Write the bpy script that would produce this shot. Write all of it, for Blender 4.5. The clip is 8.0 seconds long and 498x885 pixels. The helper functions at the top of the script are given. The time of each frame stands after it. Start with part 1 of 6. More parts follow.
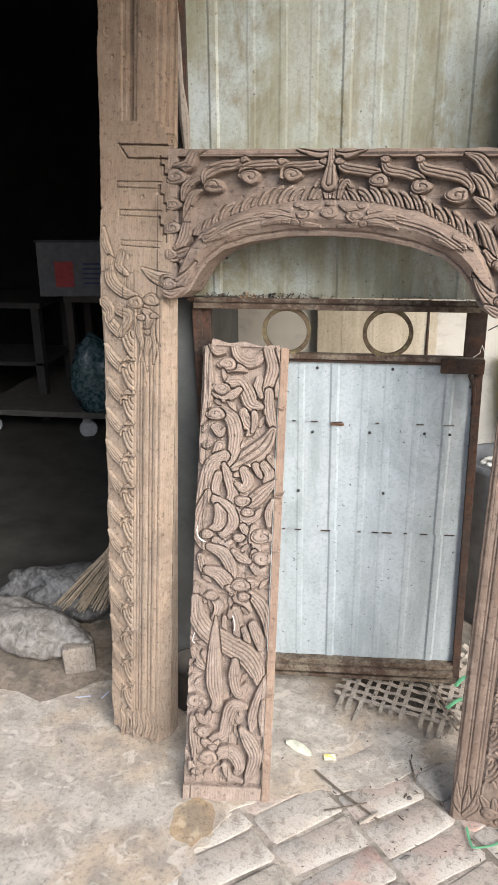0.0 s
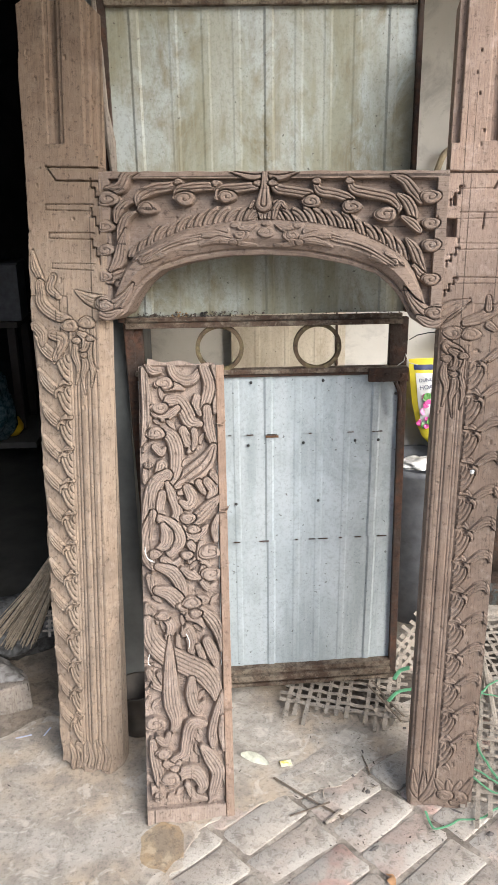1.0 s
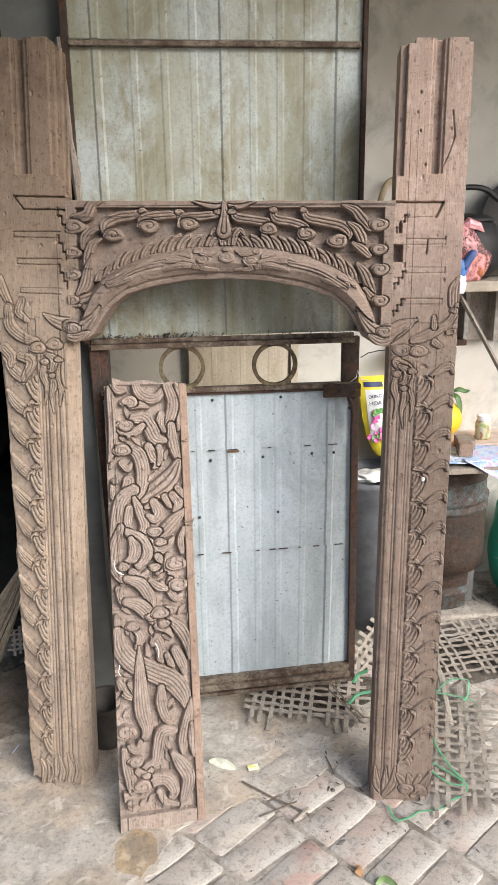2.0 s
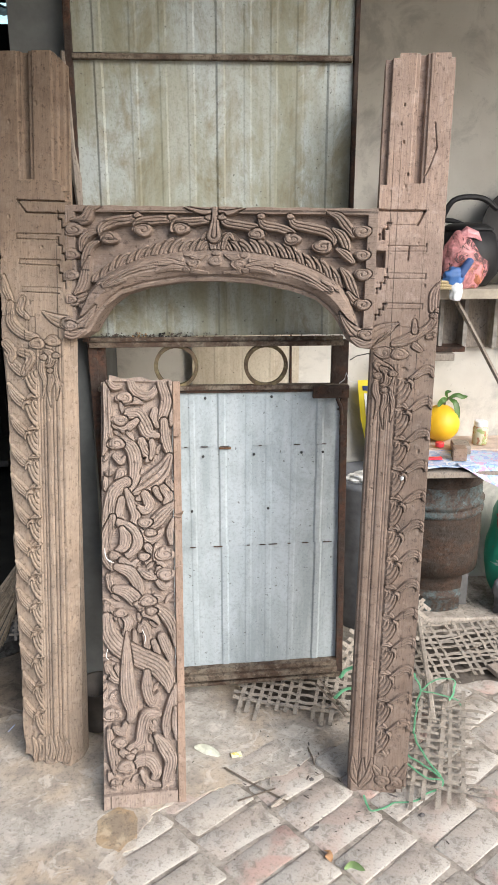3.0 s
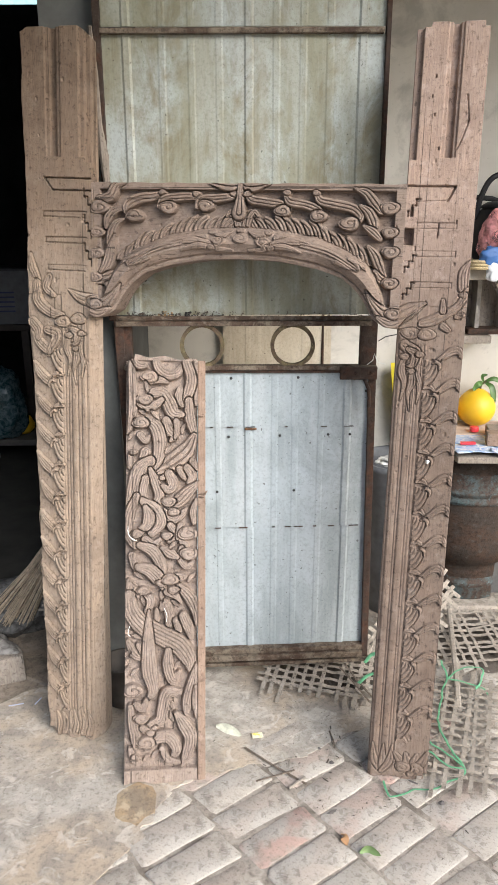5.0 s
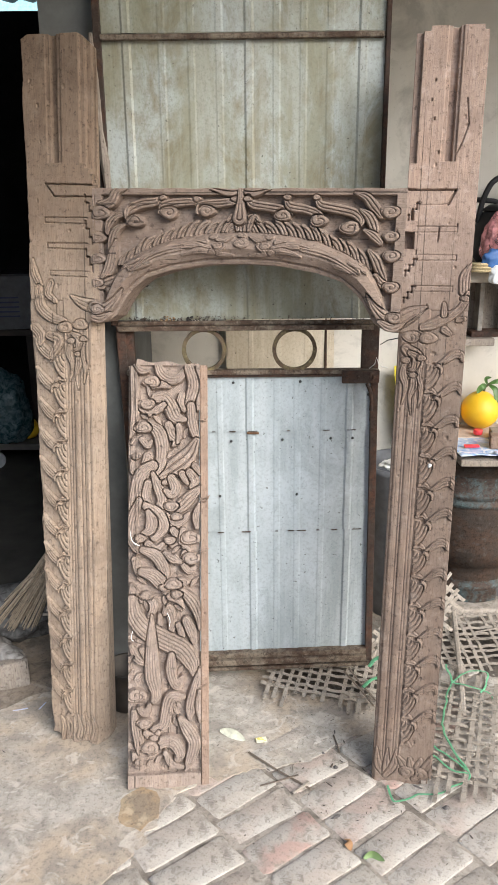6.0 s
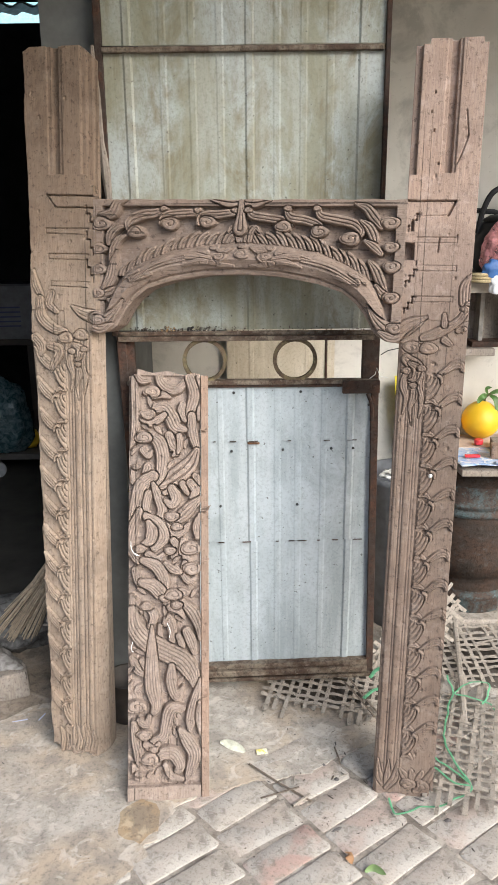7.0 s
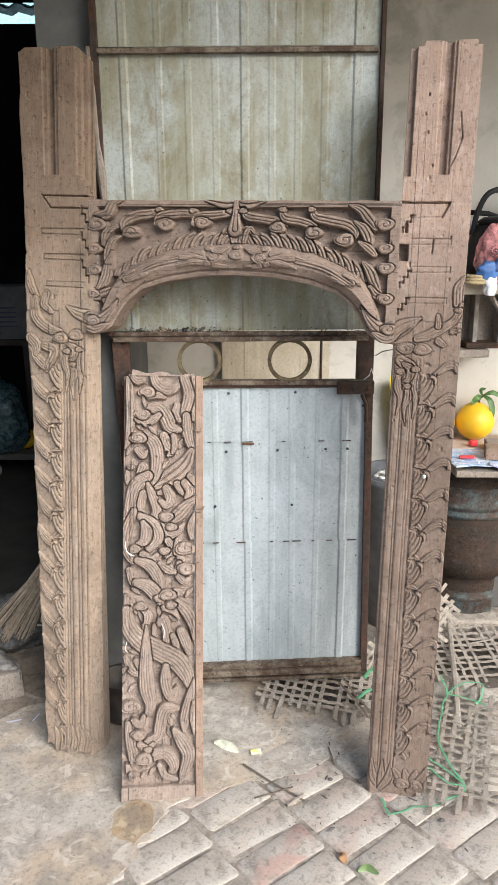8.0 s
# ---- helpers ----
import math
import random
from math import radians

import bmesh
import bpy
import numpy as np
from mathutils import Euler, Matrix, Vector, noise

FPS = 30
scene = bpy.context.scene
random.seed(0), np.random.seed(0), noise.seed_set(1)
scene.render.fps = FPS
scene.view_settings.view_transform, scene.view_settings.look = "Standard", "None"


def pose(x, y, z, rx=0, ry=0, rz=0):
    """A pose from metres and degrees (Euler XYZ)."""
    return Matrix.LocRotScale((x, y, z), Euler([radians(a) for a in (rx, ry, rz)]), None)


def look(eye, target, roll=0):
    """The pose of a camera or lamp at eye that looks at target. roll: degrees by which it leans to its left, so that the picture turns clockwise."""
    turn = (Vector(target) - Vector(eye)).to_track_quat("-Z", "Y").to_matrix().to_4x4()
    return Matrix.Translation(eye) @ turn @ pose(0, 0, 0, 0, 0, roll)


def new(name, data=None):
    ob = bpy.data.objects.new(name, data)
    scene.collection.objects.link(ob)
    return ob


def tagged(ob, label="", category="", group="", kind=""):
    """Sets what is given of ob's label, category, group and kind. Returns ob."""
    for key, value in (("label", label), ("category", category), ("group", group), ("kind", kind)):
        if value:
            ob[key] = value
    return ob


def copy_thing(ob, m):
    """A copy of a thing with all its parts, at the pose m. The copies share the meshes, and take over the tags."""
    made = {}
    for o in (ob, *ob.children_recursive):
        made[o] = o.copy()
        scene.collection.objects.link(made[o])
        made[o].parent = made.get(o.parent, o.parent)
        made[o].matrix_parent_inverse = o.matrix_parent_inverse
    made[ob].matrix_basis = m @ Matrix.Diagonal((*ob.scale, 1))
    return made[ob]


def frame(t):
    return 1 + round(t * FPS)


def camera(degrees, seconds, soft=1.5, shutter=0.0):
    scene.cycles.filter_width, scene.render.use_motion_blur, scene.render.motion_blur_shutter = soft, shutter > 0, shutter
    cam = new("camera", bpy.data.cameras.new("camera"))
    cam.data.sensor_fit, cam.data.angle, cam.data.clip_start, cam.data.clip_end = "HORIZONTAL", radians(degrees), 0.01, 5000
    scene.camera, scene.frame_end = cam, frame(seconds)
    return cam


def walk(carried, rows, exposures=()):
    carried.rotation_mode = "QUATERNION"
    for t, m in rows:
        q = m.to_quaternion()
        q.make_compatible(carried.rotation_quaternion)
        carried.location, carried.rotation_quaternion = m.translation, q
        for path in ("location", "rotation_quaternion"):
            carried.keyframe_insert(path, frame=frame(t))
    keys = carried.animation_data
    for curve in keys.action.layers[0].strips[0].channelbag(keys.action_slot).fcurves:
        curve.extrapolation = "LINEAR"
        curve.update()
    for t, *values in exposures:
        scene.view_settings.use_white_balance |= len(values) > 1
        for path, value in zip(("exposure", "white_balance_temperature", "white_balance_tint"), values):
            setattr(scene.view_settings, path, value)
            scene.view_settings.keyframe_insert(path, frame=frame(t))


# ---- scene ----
cam = camera(36.4, 8.0, soft=0.65)
PATH = [
    (0, (0.258, 0.52, 1.636), (-0.036, 2.382, 0.968), -0.5),
    (0.5, (0.172, 0.534, 1.645), (0.088, 2.424, 0.998), -0.5),
    (1, (0.058, 0.476, 1.643), (0.11, 2.374, 1.015), -0.9),
    (1.5, (0.018, 0.415, 1.636), (0.161, 2.317, 1.033), -1.1),
    (2, (0.006, 0.375, 1.651), (0.201, 2.281, 1.079), -0.8),
    (3.5, (0.177, 0.256, 1.644), (0.236, 2.177, 1.089), 0.2),
    (4, (0.185, 0.267, 1.639), (0.208, 2.182, 1.06), 0.0),
    (4.5, (0.182, 0.287, 1.631), (0.189, 2.197, 1.035), -0.0),
    (6, (0.198, 0.291, 1.637), (0.177, 2.203, 1.048), -0.6),
    (6.5, (0.202, 0.29, 1.639), (0.178, 2.206, 1.064), -0.6),
    (7, (0.199, 0.293, 1.64), (0.176, 2.211, 1.074), -0.6),
    (7.5, (0.201, 0.289, 1.643), (0.182, 2.207, 1.078), -0.5),
    (8, (0.204, 0.288, 1.639), (0.191, 2.207, 1.076), -0.4),
]
walk(cam, [(t, look(eye, target, roll)) for t, eye, target, roll in PATH],
     exposures=[(0.0, 0.88, 6050, 10), (1.0, 0.78, 6050, 10), (8.0, 0.77, 6020, 9)])

# ---------------------------------------------------------------- light
world = bpy.data.worlds.new("overcast")
scene.world = world
world.use_nodes = True
wn = world.node_tree
sky = wn.nodes.new("ShaderNodeTexSky")
sky.sky_type = "NISHITA"
sky.sun_disc = False
sky.sun_elevation = radians(31)
sky.sun_rotation = radians(135)
sky.air_density, sky.dust_density, sky.ozone_density = 1.0, 4.0, 1.0
wn.nodes["Background"].inputs["Strength"].default_value = 0.115
wn.links.new(sky.outputs["Color"], wn.nodes["Background"].inputs["Color"])
sun_data = bpy.data.lights.new("sun", "SUN")
sun_data.energy, sun_data.angle, sun_data.color = 2.7, radians(38), (1.0, 0.96, 0.90)
sun = new("sun", sun_data)
sun.matrix_world = look((3.9, -3.0, 4.6), (0.3, 2.6, 0.0))


# ---------------------------------------------------------------- materials
def node_mat(name):
    m = bpy.data.materials.new(name)
    m.use_nodes = True
    nt = m.node_tree
    return m, nt, nt.nodes["Principled BSDF"]


def coords(nt, scale=(1, 1, 1), space="Object"):
    tc = nt.nodes.new("ShaderNodeTexCoord")
    mp = nt.nodes.new("ShaderNodeMapping")
    mp.inputs["Scale"].default_value = scale
    nt.links.new(tc.outputs[space], mp.inputs["Vector"])
    return mp.outputs["Vector"]


def noise_tex(nt, vec, scale, detail=6.0, rough=0.6, distortion=0.0):
    n = nt.nodes.new("ShaderNodeTexNoise")
    n.inputs["Scale"].default_value, n.inputs["Detail"].default_value = scale, detail
    n.inputs["Roughness"].default_value, n.inputs["Distortion"].default_value = rough, distortion
    nt.links.new(vec, n.inputs["Vector"])
    return n.outputs["Fac"]


def ramp(nt, fac, stops):
    r = nt.nodes.new("ShaderNodeValToRGB")
    e = r.color_ramp.elements
    while len(e) < len(stops):
        e.new(0.5)
    for k, (p, c) in zip(e, stops):
        k.position, k.color = p, (c, c, c, 1) if isinstance(c, (int, float)) else (*c, 1)
    nt.links.new(fac, r.inputs["Fac"])
    return r.outputs["Color"]


def ramp_range(nt, val, lo, hi):
    m = nt.nodes.new("ShaderNodeMapRange")
    m.inputs["From Min"].default_value, m.inputs["From Max"].default_value = lo, hi
    nt.links.new(val, m.inputs["Value"])
    return m.outputs["Result"]


def mix(nt, fac, a, b, blend="MIX"):
    m = nt.nodes.new("ShaderNodeMix")
    m.data_type, m.blend_type = "RGBA", blend
    for sock, val in ((m.inputs["Factor"], fac), (m.inputs["A"], a), (m.inputs["B"], b)):
        if isinstance(val, (int, float)):
            sock.default_value = val
        elif isinstance(val, tuple):
            sock.default_value = (*val, 1)
        else:
            nt.links.new(val, sock)
    return m.outputs["Result"]


def bump(nt, bsdf, height, strength=0.4, distance=0.002):
    b = nt.nodes.new("ShaderNodeBump")
    b.inputs["Strength"].default_value, b.inputs["Distance"].default_value = strength, distance
    nt.links.new(height, b.inputs["Height"])
    nt.links.new(b.outputs["Normal"], bsdf.inputs["Normal"])


def wood_mat(name, pale, dark, stain, axis="z", rough=0.78, toned=None):
    """Weathered timber: soft grain, grey patches, dusty bloom, pits and dark checks along the grain."""
    m, nt, p = node_mat(name)
    st = {"z": (1, 1, 0.07), "x": (0.07, 1, 1), "y": (1, 0.07, 1)}[axis]
    grain = noise_tex(nt, coords(nt, st), 170, 6, 0.7, 0.6)
    broad = noise_tex(nt, coords(nt, tuple(0.35 + 0.65 * s for s in st)), 9, 7, 0.65, 0.8)
    patch = noise_tex(nt, coords(nt), 5.5, 6, 0.65, 0.5)
    spots = noise_tex(nt, coords(nt), 75, 7, 0.75)
    check = noise_tex(nt, coords(nt, tuple(s * s for s in st)), 90, 3, 0.5, 0.3)
    fibre = noise_tex(nt, coords(nt, st), 420, 4, 0.7, 0.3)
    col = mix(nt, ramp(nt, grain, [(0.34, 0.0), (0.64, 1.0)]), tuple(0.45 * a + 0.55 * b for a, b in zip(pale, dark)), pale)
    col = mix(nt, ramp(nt, broad, [(0.42, 0.0), (0.58, 0.6)]), col, stain)
    col = mix(nt, ramp(nt, patch, [(0.46, 0.0), (0.60, 0.6)]), col, tuple(0.6 * a + 0.3 * b for a, b in zip(dark, stain)))
    col = mix(nt, ramp(nt, fibre, [(0.50, 0.0), (0.66, 0.42)]), col, tuple(0.5 * c for c in dark))
    col = mix(nt, ramp(nt, spots, [(0.54, 0.0), (0.65, 0.7)]), col, tuple(0.35 * c for c in dark))
    col = mix(nt, ramp(nt, check, [(0.64, 0.0), (0.68, 0.8)]), col, tuple(0.22 * c for c in dark))
    col = mix(nt, ramp(nt, noise_tex(nt, coords(nt), 26, 7, 0.75), [(0.53, 0.0), (0.68, 0.5)]), col, tuple(min(1, 1.2 * c + 0.06) for c in stain))
    # Multiplies the colour by a tone above a ragged height band.
    if toned:
        z0, z1, tone, share = toned
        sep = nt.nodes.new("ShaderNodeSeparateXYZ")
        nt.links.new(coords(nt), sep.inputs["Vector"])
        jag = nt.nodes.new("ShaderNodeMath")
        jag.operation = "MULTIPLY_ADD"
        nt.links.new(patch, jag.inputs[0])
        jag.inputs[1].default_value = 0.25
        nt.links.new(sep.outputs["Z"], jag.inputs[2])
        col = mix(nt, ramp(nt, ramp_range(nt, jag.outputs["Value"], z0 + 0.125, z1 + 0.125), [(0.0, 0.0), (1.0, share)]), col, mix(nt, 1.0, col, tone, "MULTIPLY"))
    nt.links.new(col, p.inputs["Base Color"])
    p.inputs["Roughness"].default_value = rough
    p.inputs["Specular IOR Level"].default_value = 0.3
    bump(nt, p, mix(nt, 0.55, mix(nt, 0.4, grain, fibre), spots), 0.85, 0.0035)
    return m


def plain_mat(name, col, rough=0.6, metal=0.0, var=0.25, scale=20, bumped=0.15, spec=0.5):
    m, nt, p = node_mat(name)
    n = noise_tex(nt, coords(nt), scale, 6, 0.65)
    c = mix(nt, ramp(nt, n, [(0.3, 0.0), (0.7, 1.0)]), tuple(max(0, c * (1 - var)) for c in col), tuple(min(1, c * (1 + var)) for c in col))
    nt.links.new(c, p.inputs["Base Color"])
    p.inputs["Roughness"].default_value, p.inputs["Metallic"].default_value = rough, metal
    p.inputs["Specular IOR Level"].default_value = spec
    if bumped:
        bump(nt, p, n, bumped, 0.002)
    return m


def rust_mat(name, base, rust, amount=0.5, rough=0.7, metal=0.0):
    m, nt, p = node_mat(name)
    a = noise_tex(nt, coords(nt), 14, 8, 0.7)
    b = noise_tex(nt, coords(nt), 90, 6, 0.7)
    col = mix(nt, ramp(nt, a, [(0.62 - amount * 0.35, 0.0), (0.74 - amount * 0.3, 1.0)]), base, rust)
    col = mix(nt, ramp(nt, b, [(0.48, 0.0), (0.60, 0.75)]), col, tuple(0.35 * c for c in rust))
    col = mix(nt, ramp(nt, noise_tex(nt, coords(nt), 45, 7, 0.75), [(0.54, 0.0), (0.66, 0.6)]), col, tuple(min(1, 1.5 * c + 0.03) for c in base))
    nt.links.new(col, p.inputs["Base Color"])
    p.inputs["Roughness"].default_value, p.inputs["Metallic"].default_value = rough, metal
    p.inputs["Specular IOR Level"].default_value = 0.2
    bump(nt, p, mix(nt, 0.6, a, b), 0.9, 0.005)
    return m


def sheet_mat(name, col, grime, streak, blotch, amount):
    """Old galvanised sheet: blotches, vertical runs, mottled bloom and fly specks."""
    m, nt, p = node_mat(name)
    cloud = noise_tex(nt, coords(nt, (1, 1, 0.6)), 3.6, 8, 0.66, 0.4)
    blot = noise_tex(nt, coords(nt, (1, 1, 0.45)), 7.0, 9, 0.72, 0.6)
    run = noise_tex(nt, coords(nt, (1, 1, 0.06)), 22, 6, 0.65)
    fine = noise_tex(nt, coords(nt), 95, 8, 0.8)
    speck = noise_tex(nt, coords(nt), 85, 2, 0.5)
    c = mix(nt, ramp(nt, cloud, [(0.40, 0.0), (0.54, amount)]), col, grime)
    c = mix(nt, ramp(nt, blot, [(0.46, 0.0), (0.60, amount)]), c, blotch)
    c = mix(nt, ramp(nt, run, [(0.48, 0.0), (0.62, 0.55)]), c, streak)
    c = mix(nt, ramp(nt, fine, [(0.49, 0.0), (0.64, 0.5)]), c, tuple(0.6 * g for g in grime))
    c = mix(nt, ramp(nt, speck, [(0.70, 0.0), (0.74, 0.75)]), c, (0.06, 0.05, 0.04))
    nt.links.new(c, p.inputs["Base Color"])
    nt.links.new(ramp(nt, cloud, [(0.3, 0.42), (0.7, 0.7)]), p.inputs["Roughness"])
    p.inputs["Metallic"].default_value = 0.1
    bump(nt, p, mix(nt, 0.7, fine, cloud), 0.2, 0.002)
    return m


def ground_mat(name, col, dark, warm):
    m, nt, p = node_mat(name)
    v = coords(nt)
    big = noise_tex(nt, v, 2.2, 8, 0.6, 0.5)
    mid = noise_tex(nt, v, 9, 8, 0.65)
    fine = noise_tex(nt, v, 70, 8, 0.75)
    c = mix(nt, ramp(nt, big, [(0.43, 0.0), (0.57, 1.0)]), col, warm)
    c = mix(nt, ramp(nt, mid, [(0.46, 0.0), (0.60, 0.8)]), c, dark)
    c = mix(nt, ramp(nt, fine, [(0.50, 0.0), (0.64, 0.6)]), c, tuple(0.5 * d for d in dark))
    c = mix(nt, ramp(nt, noise_tex(nt, v, 15, 6, 0.6, 1.0), [(0.54, 0.0), (0.64, 0.6)]), c, tuple(min(1, 1.35 * q + 0.03) for q in col))
    nt.links.new(c, p.inputs["Base Color"])
    nt.links.new(ramp(nt, mid, [(0.3, 0.62), (0.7, 0.95)]), p.inputs["Roughness"])
    bump(nt, p, mix(nt, 0.5, mid, fine), 0.9, 0.010)
    return m


def brick_mat(name):
    """Worn paving brick: grey-pink, each piece a little different."""
    m, nt, p = node_mat(name)
    oi = nt.nodes.new("ShaderNodeObjectInfo")
    v = coords(nt)
    mid = noise_tex(nt, v, 16, 8, 0.65)
    fine = noise_tex(nt, v, 110, 7, 0.75)
    c = ramp(nt, oi.outputs["Random"], [(0.0, (0.45, 0.41, 0.355)), (0.45, (0.48, 0.43, 0.375)), (0.75, (0.46, 0.395, 0.34)), (0.90, (0.46, 0.365, 0.315)), (1.0, (0.43, 0.285, 0.24))])
    c = mix(nt, ramp(nt, mid, [(0.46, 0.0), (0.60, 0.75)]), c, (0.30, 0.265, 0.225))
    c = mix(nt, ramp(nt, noise_tex(nt, v, 7, 6, 0.6), [(0.44, 0.0), (0.58, 0.85)]), c, (0.52, 0.485, 0.435))
    c = mix(nt, ramp(nt, noise_tex(nt, v, 34, 7, 0.7, 0.8), [(0.54, 0.0), (0.62, 0.55)]), c, (0.20, 0.17, 0.14))
    c = mix(nt, ramp(nt, fine, [(0.52, 0.0), (0.66, 0.6)]), c, (0.12, 0.10, 0.08))
    nt.links.new(c, p.inputs["Base Color"])
    p.inputs["Roughness"].default_value = 0.88
    bump(nt, p, mix(nt, 0.5, mid, fine), 1.0, 0.008)
    return m


# Left post: roof shade on its upper part is put into the colour.
WOOD_L = wood_mat("pale_weathered_wood", (0.350, 0.268, 0.198), (0.185, 0.134, 0.098), (0.275, 0.220, 0.172), toned=(1.42, 1.62, (0.68, 0.64, 0.61), 1.0))
# Right post: colour lightened above the carving.
WOOD_R = wood_mat("dark_weathered_wood", (0.232, 0.169, 0.128), (0.115, 0.080, 0.061), (0.200, 0.155, 0.125), toned=(1.36, 1.60, (1.66, 1.64, 1.68), 1.0))
WOOD_B = wood_mat("brown_carved_wood", (0.270, 0.202, 0.158), (0.135, 0.096, 0.075), (0.230, 0.182, 0.150), axis="x")
WOOD_P = wood_mat("grey_brown_carved_wood", (0.330, 0.258, 0.210), (0.172, 0.130, 0.104), (0.285, 0.230, 0.194))
WOOD_E = wood_mat("fresh_edge_wood", (0.32, 0.225, 0.165), (0.20, 0.13, 0.095), (0.27, 0.205, 0.16))
BAMBOO = wood_mat("grey_bamboo", (0.39, 0.345, 0.29), (0.24, 0.20, 0.16), (0.33, 0.295, 0.25), rough=0.65)
OLD_WOOD = wood_mat("old_grey_wood", (0.34, 0.29, 0.24), (0.18, 0.145, 0.115), (0.26, 0.23, 0.20))
SHEET_UP = sheet_mat("stained_sheet", (0.40, 0.435, 0.42), (0.275, 0.275, 0.205), (0.385, 0.395, 0.35), (0.215, 0.195, 0.125), 1.0)
SHEET_LO = sheet_mat("blue_white_sheet", (0.475, 0.53, 0.555), (0.38, 0.43, 0.445), (0.50, 0.545, 0.56), (0.30, 0.34, 0.35), 0.7)
SHEET_BK = sheet_mat("beige_sheet", (0.62, 0.56, 0.45), (0.47, 0.41, 0.31), (0.66, 0.60, 0.49), (0.38, 0.31, 0.22), 0.7)
RUST = rust_mat("rusty_angle_iron", (0.05, 0.037, 0.030), (0.085, 0.045, 0.030), 0.5)
RUST_PALE = rust_mat("dusty_rusty_iron", (0.20, 0.165, 0.125), (0.075, 0.048, 0.034), 0.55)
DRUM = rust_mat("rusty_drum_steel", (0.042, 0.034, 0.028), (0.06, 0.038, 0.027), 0.55, 0.85)
DRUM_BLUE = rust_mat("rusty_blue_paint", (0.085, 0.125, 0.13), (0.07, 0.05, 0.04), 0.7, 0.7)
PLASTER, pn, pp = node_mat("dirty_cream_plaster")
pc = mix(pn, ramp(pn, noise_tex(pn, coords(pn), 3.0, 6, 0.6), [(0.35, 0.0), (0.65, 1.0)]), (0.50, 0.475, 0.425), (0.62, 0.595, 0.54))
pc = mix(pn, ramp(pn, noise_tex(pn, coords(pn, (1, 1, 0.25)), 14, 7, 0.7), [(0.55, 0.0), (0.75, 0.5)]), pc, (0.52, 0.50, 0.45))
pc = mix(pn, ramp(pn, noise_tex(pn, coords(pn), 5.5, 8, 0.7, 0.6), [(0.50, 0.0), (0.64, 0.7)]), pc, (0.36, 0.345, 0.315))
pc = mix(pn, ramp(pn, noise_tex(pn, coords(pn), 48, 7, 0.75), [(0.60, 0.0), (0.70, 0.5)]), pc, (0.28, 0.26, 0.23))
pn.links.new(pc, pp.inputs["Base Color"])
pp.inputs["Roughness"].default_value = 0.9
bump(pn, pp, noise_tex(pn, coords(pn), 60, 6, 0.7), 0.25, 0.002)
GREY_PLASTER = plain_mat("dark_grey_plaster", (0.095, 0.097, 0.095), 0.85, 0, 0.4, 9, 0.3)
PILLAR = plain_mat("grey_cement", (0.12, 0.124, 0.12), 0.85, 0, 0.35, 5, 0.3)
# Near-black: the shade inside the room is put into this colour.
DARK = plain_mat("room_shade_wall", (0.022, 0.022, 0.024), 0.95, 0, 0.3, 6, 0.2, 0.1)
CONCRETE = ground_mat("stained_concrete", (0.46, 0.425, 0.375), (0.31, 0.275, 0.235), (0.47, 0.385, 0.295))
JOINT = ground_mat("dirt_joint", (0.34, 0.30, 0.255), (0.15, 0.125, 0.10), (0.40, 0.35, 0.295))
BRICK = brick_mat("worn_brick")


# ---------------------------------------------------------------- mesh helpers
def empty(name, m=None):
    ob = new(name)
    ob.empty_display_size = 0.05
    if m is not None:
        ob.matrix_world = m
    return ob


def mesh_object(name, verts, faces, material, parent=None, label="", smooth=False):
    me = bpy.data.meshes.new(name)
    me.from_pydata([tuple(v) for v in verts], [], faces)
    me.materials.append(material)
    if smooth:
        me.polygons.foreach_set("use_smooth", [True] * len(me.polygons))
    me.update()
    ob = new(name, me)
    ob.parent = parent
    return tagged(ob, label)


def part(name, bm, material, parent=None, label="", smooth=False):
    me = bpy.data.meshes.new(name)
    bmesh.ops.recalc_face_normals(bm, faces=bm.faces)
    bm.to_mesh(me)
    bm.free()
    me.materials.append(material)
    if smooth:
        me.polygons.foreach_set("use_smooth", [True] * len(me.polygons))
    ob = new(name, me)
    ob.parent = parent
    return tagged(ob, label)


def add_box(bm, lo, hi, bevel=0.0, m=None):
    c = [(a + b) / 2 for a, b in zip(lo, hi)]
    s = [abs(b - a) for a, b in zip(lo, hi)]
    got = bmesh.ops.create_cube(bm, size=1, matrix=(m or Matrix()) @ Matrix.Translation(c) @ Matrix.Diagonal((*s, 1)))
    if bevel:
        edges = {e for v in got["verts"] for e in v.link_edges}
        bmesh.ops.bevel(bm, geom=list(edges), offset=bevel, segments=2, affect="EDGES", profile=0.6)
    return bm


def box(lo, hi, bevel=0.0, m=None):
    return add_box(bmesh.new(), lo, hi, bevel, m)


def wobble(bm, amount, scale, seed=0.0):
    for v in bm.verts:
        v.co += noise.noise_vector(v.co * scale + Vector((seed, seed * 1.7, 3.1))) * amount
    return bm


def lathe(profile, n=32, a0=0.0, a1=2 * math.pi):
    """A turned body from (radius, height) steps."""
    bm = bmesh.new()
    full = abs(a1 - a0 - 2 * math.pi) < 1e-6
    cols = n if full else n + 1
    grid = [[bm.verts.new((max(r, 1e-4) * math.cos(a0 + (a1 - a0) * i / n), max(r, 1e-4) * math.sin(a0 + (a1 - a0) * i / n), z)) for i in range(cols)] for r, z in profile]
    for a, b in zip(grid, grid[1:]):
        for i in range(n):
            k = (i + 1) % cols
            bm.faces.new((a[i], a[k], b[k], b[i]))
    return bm


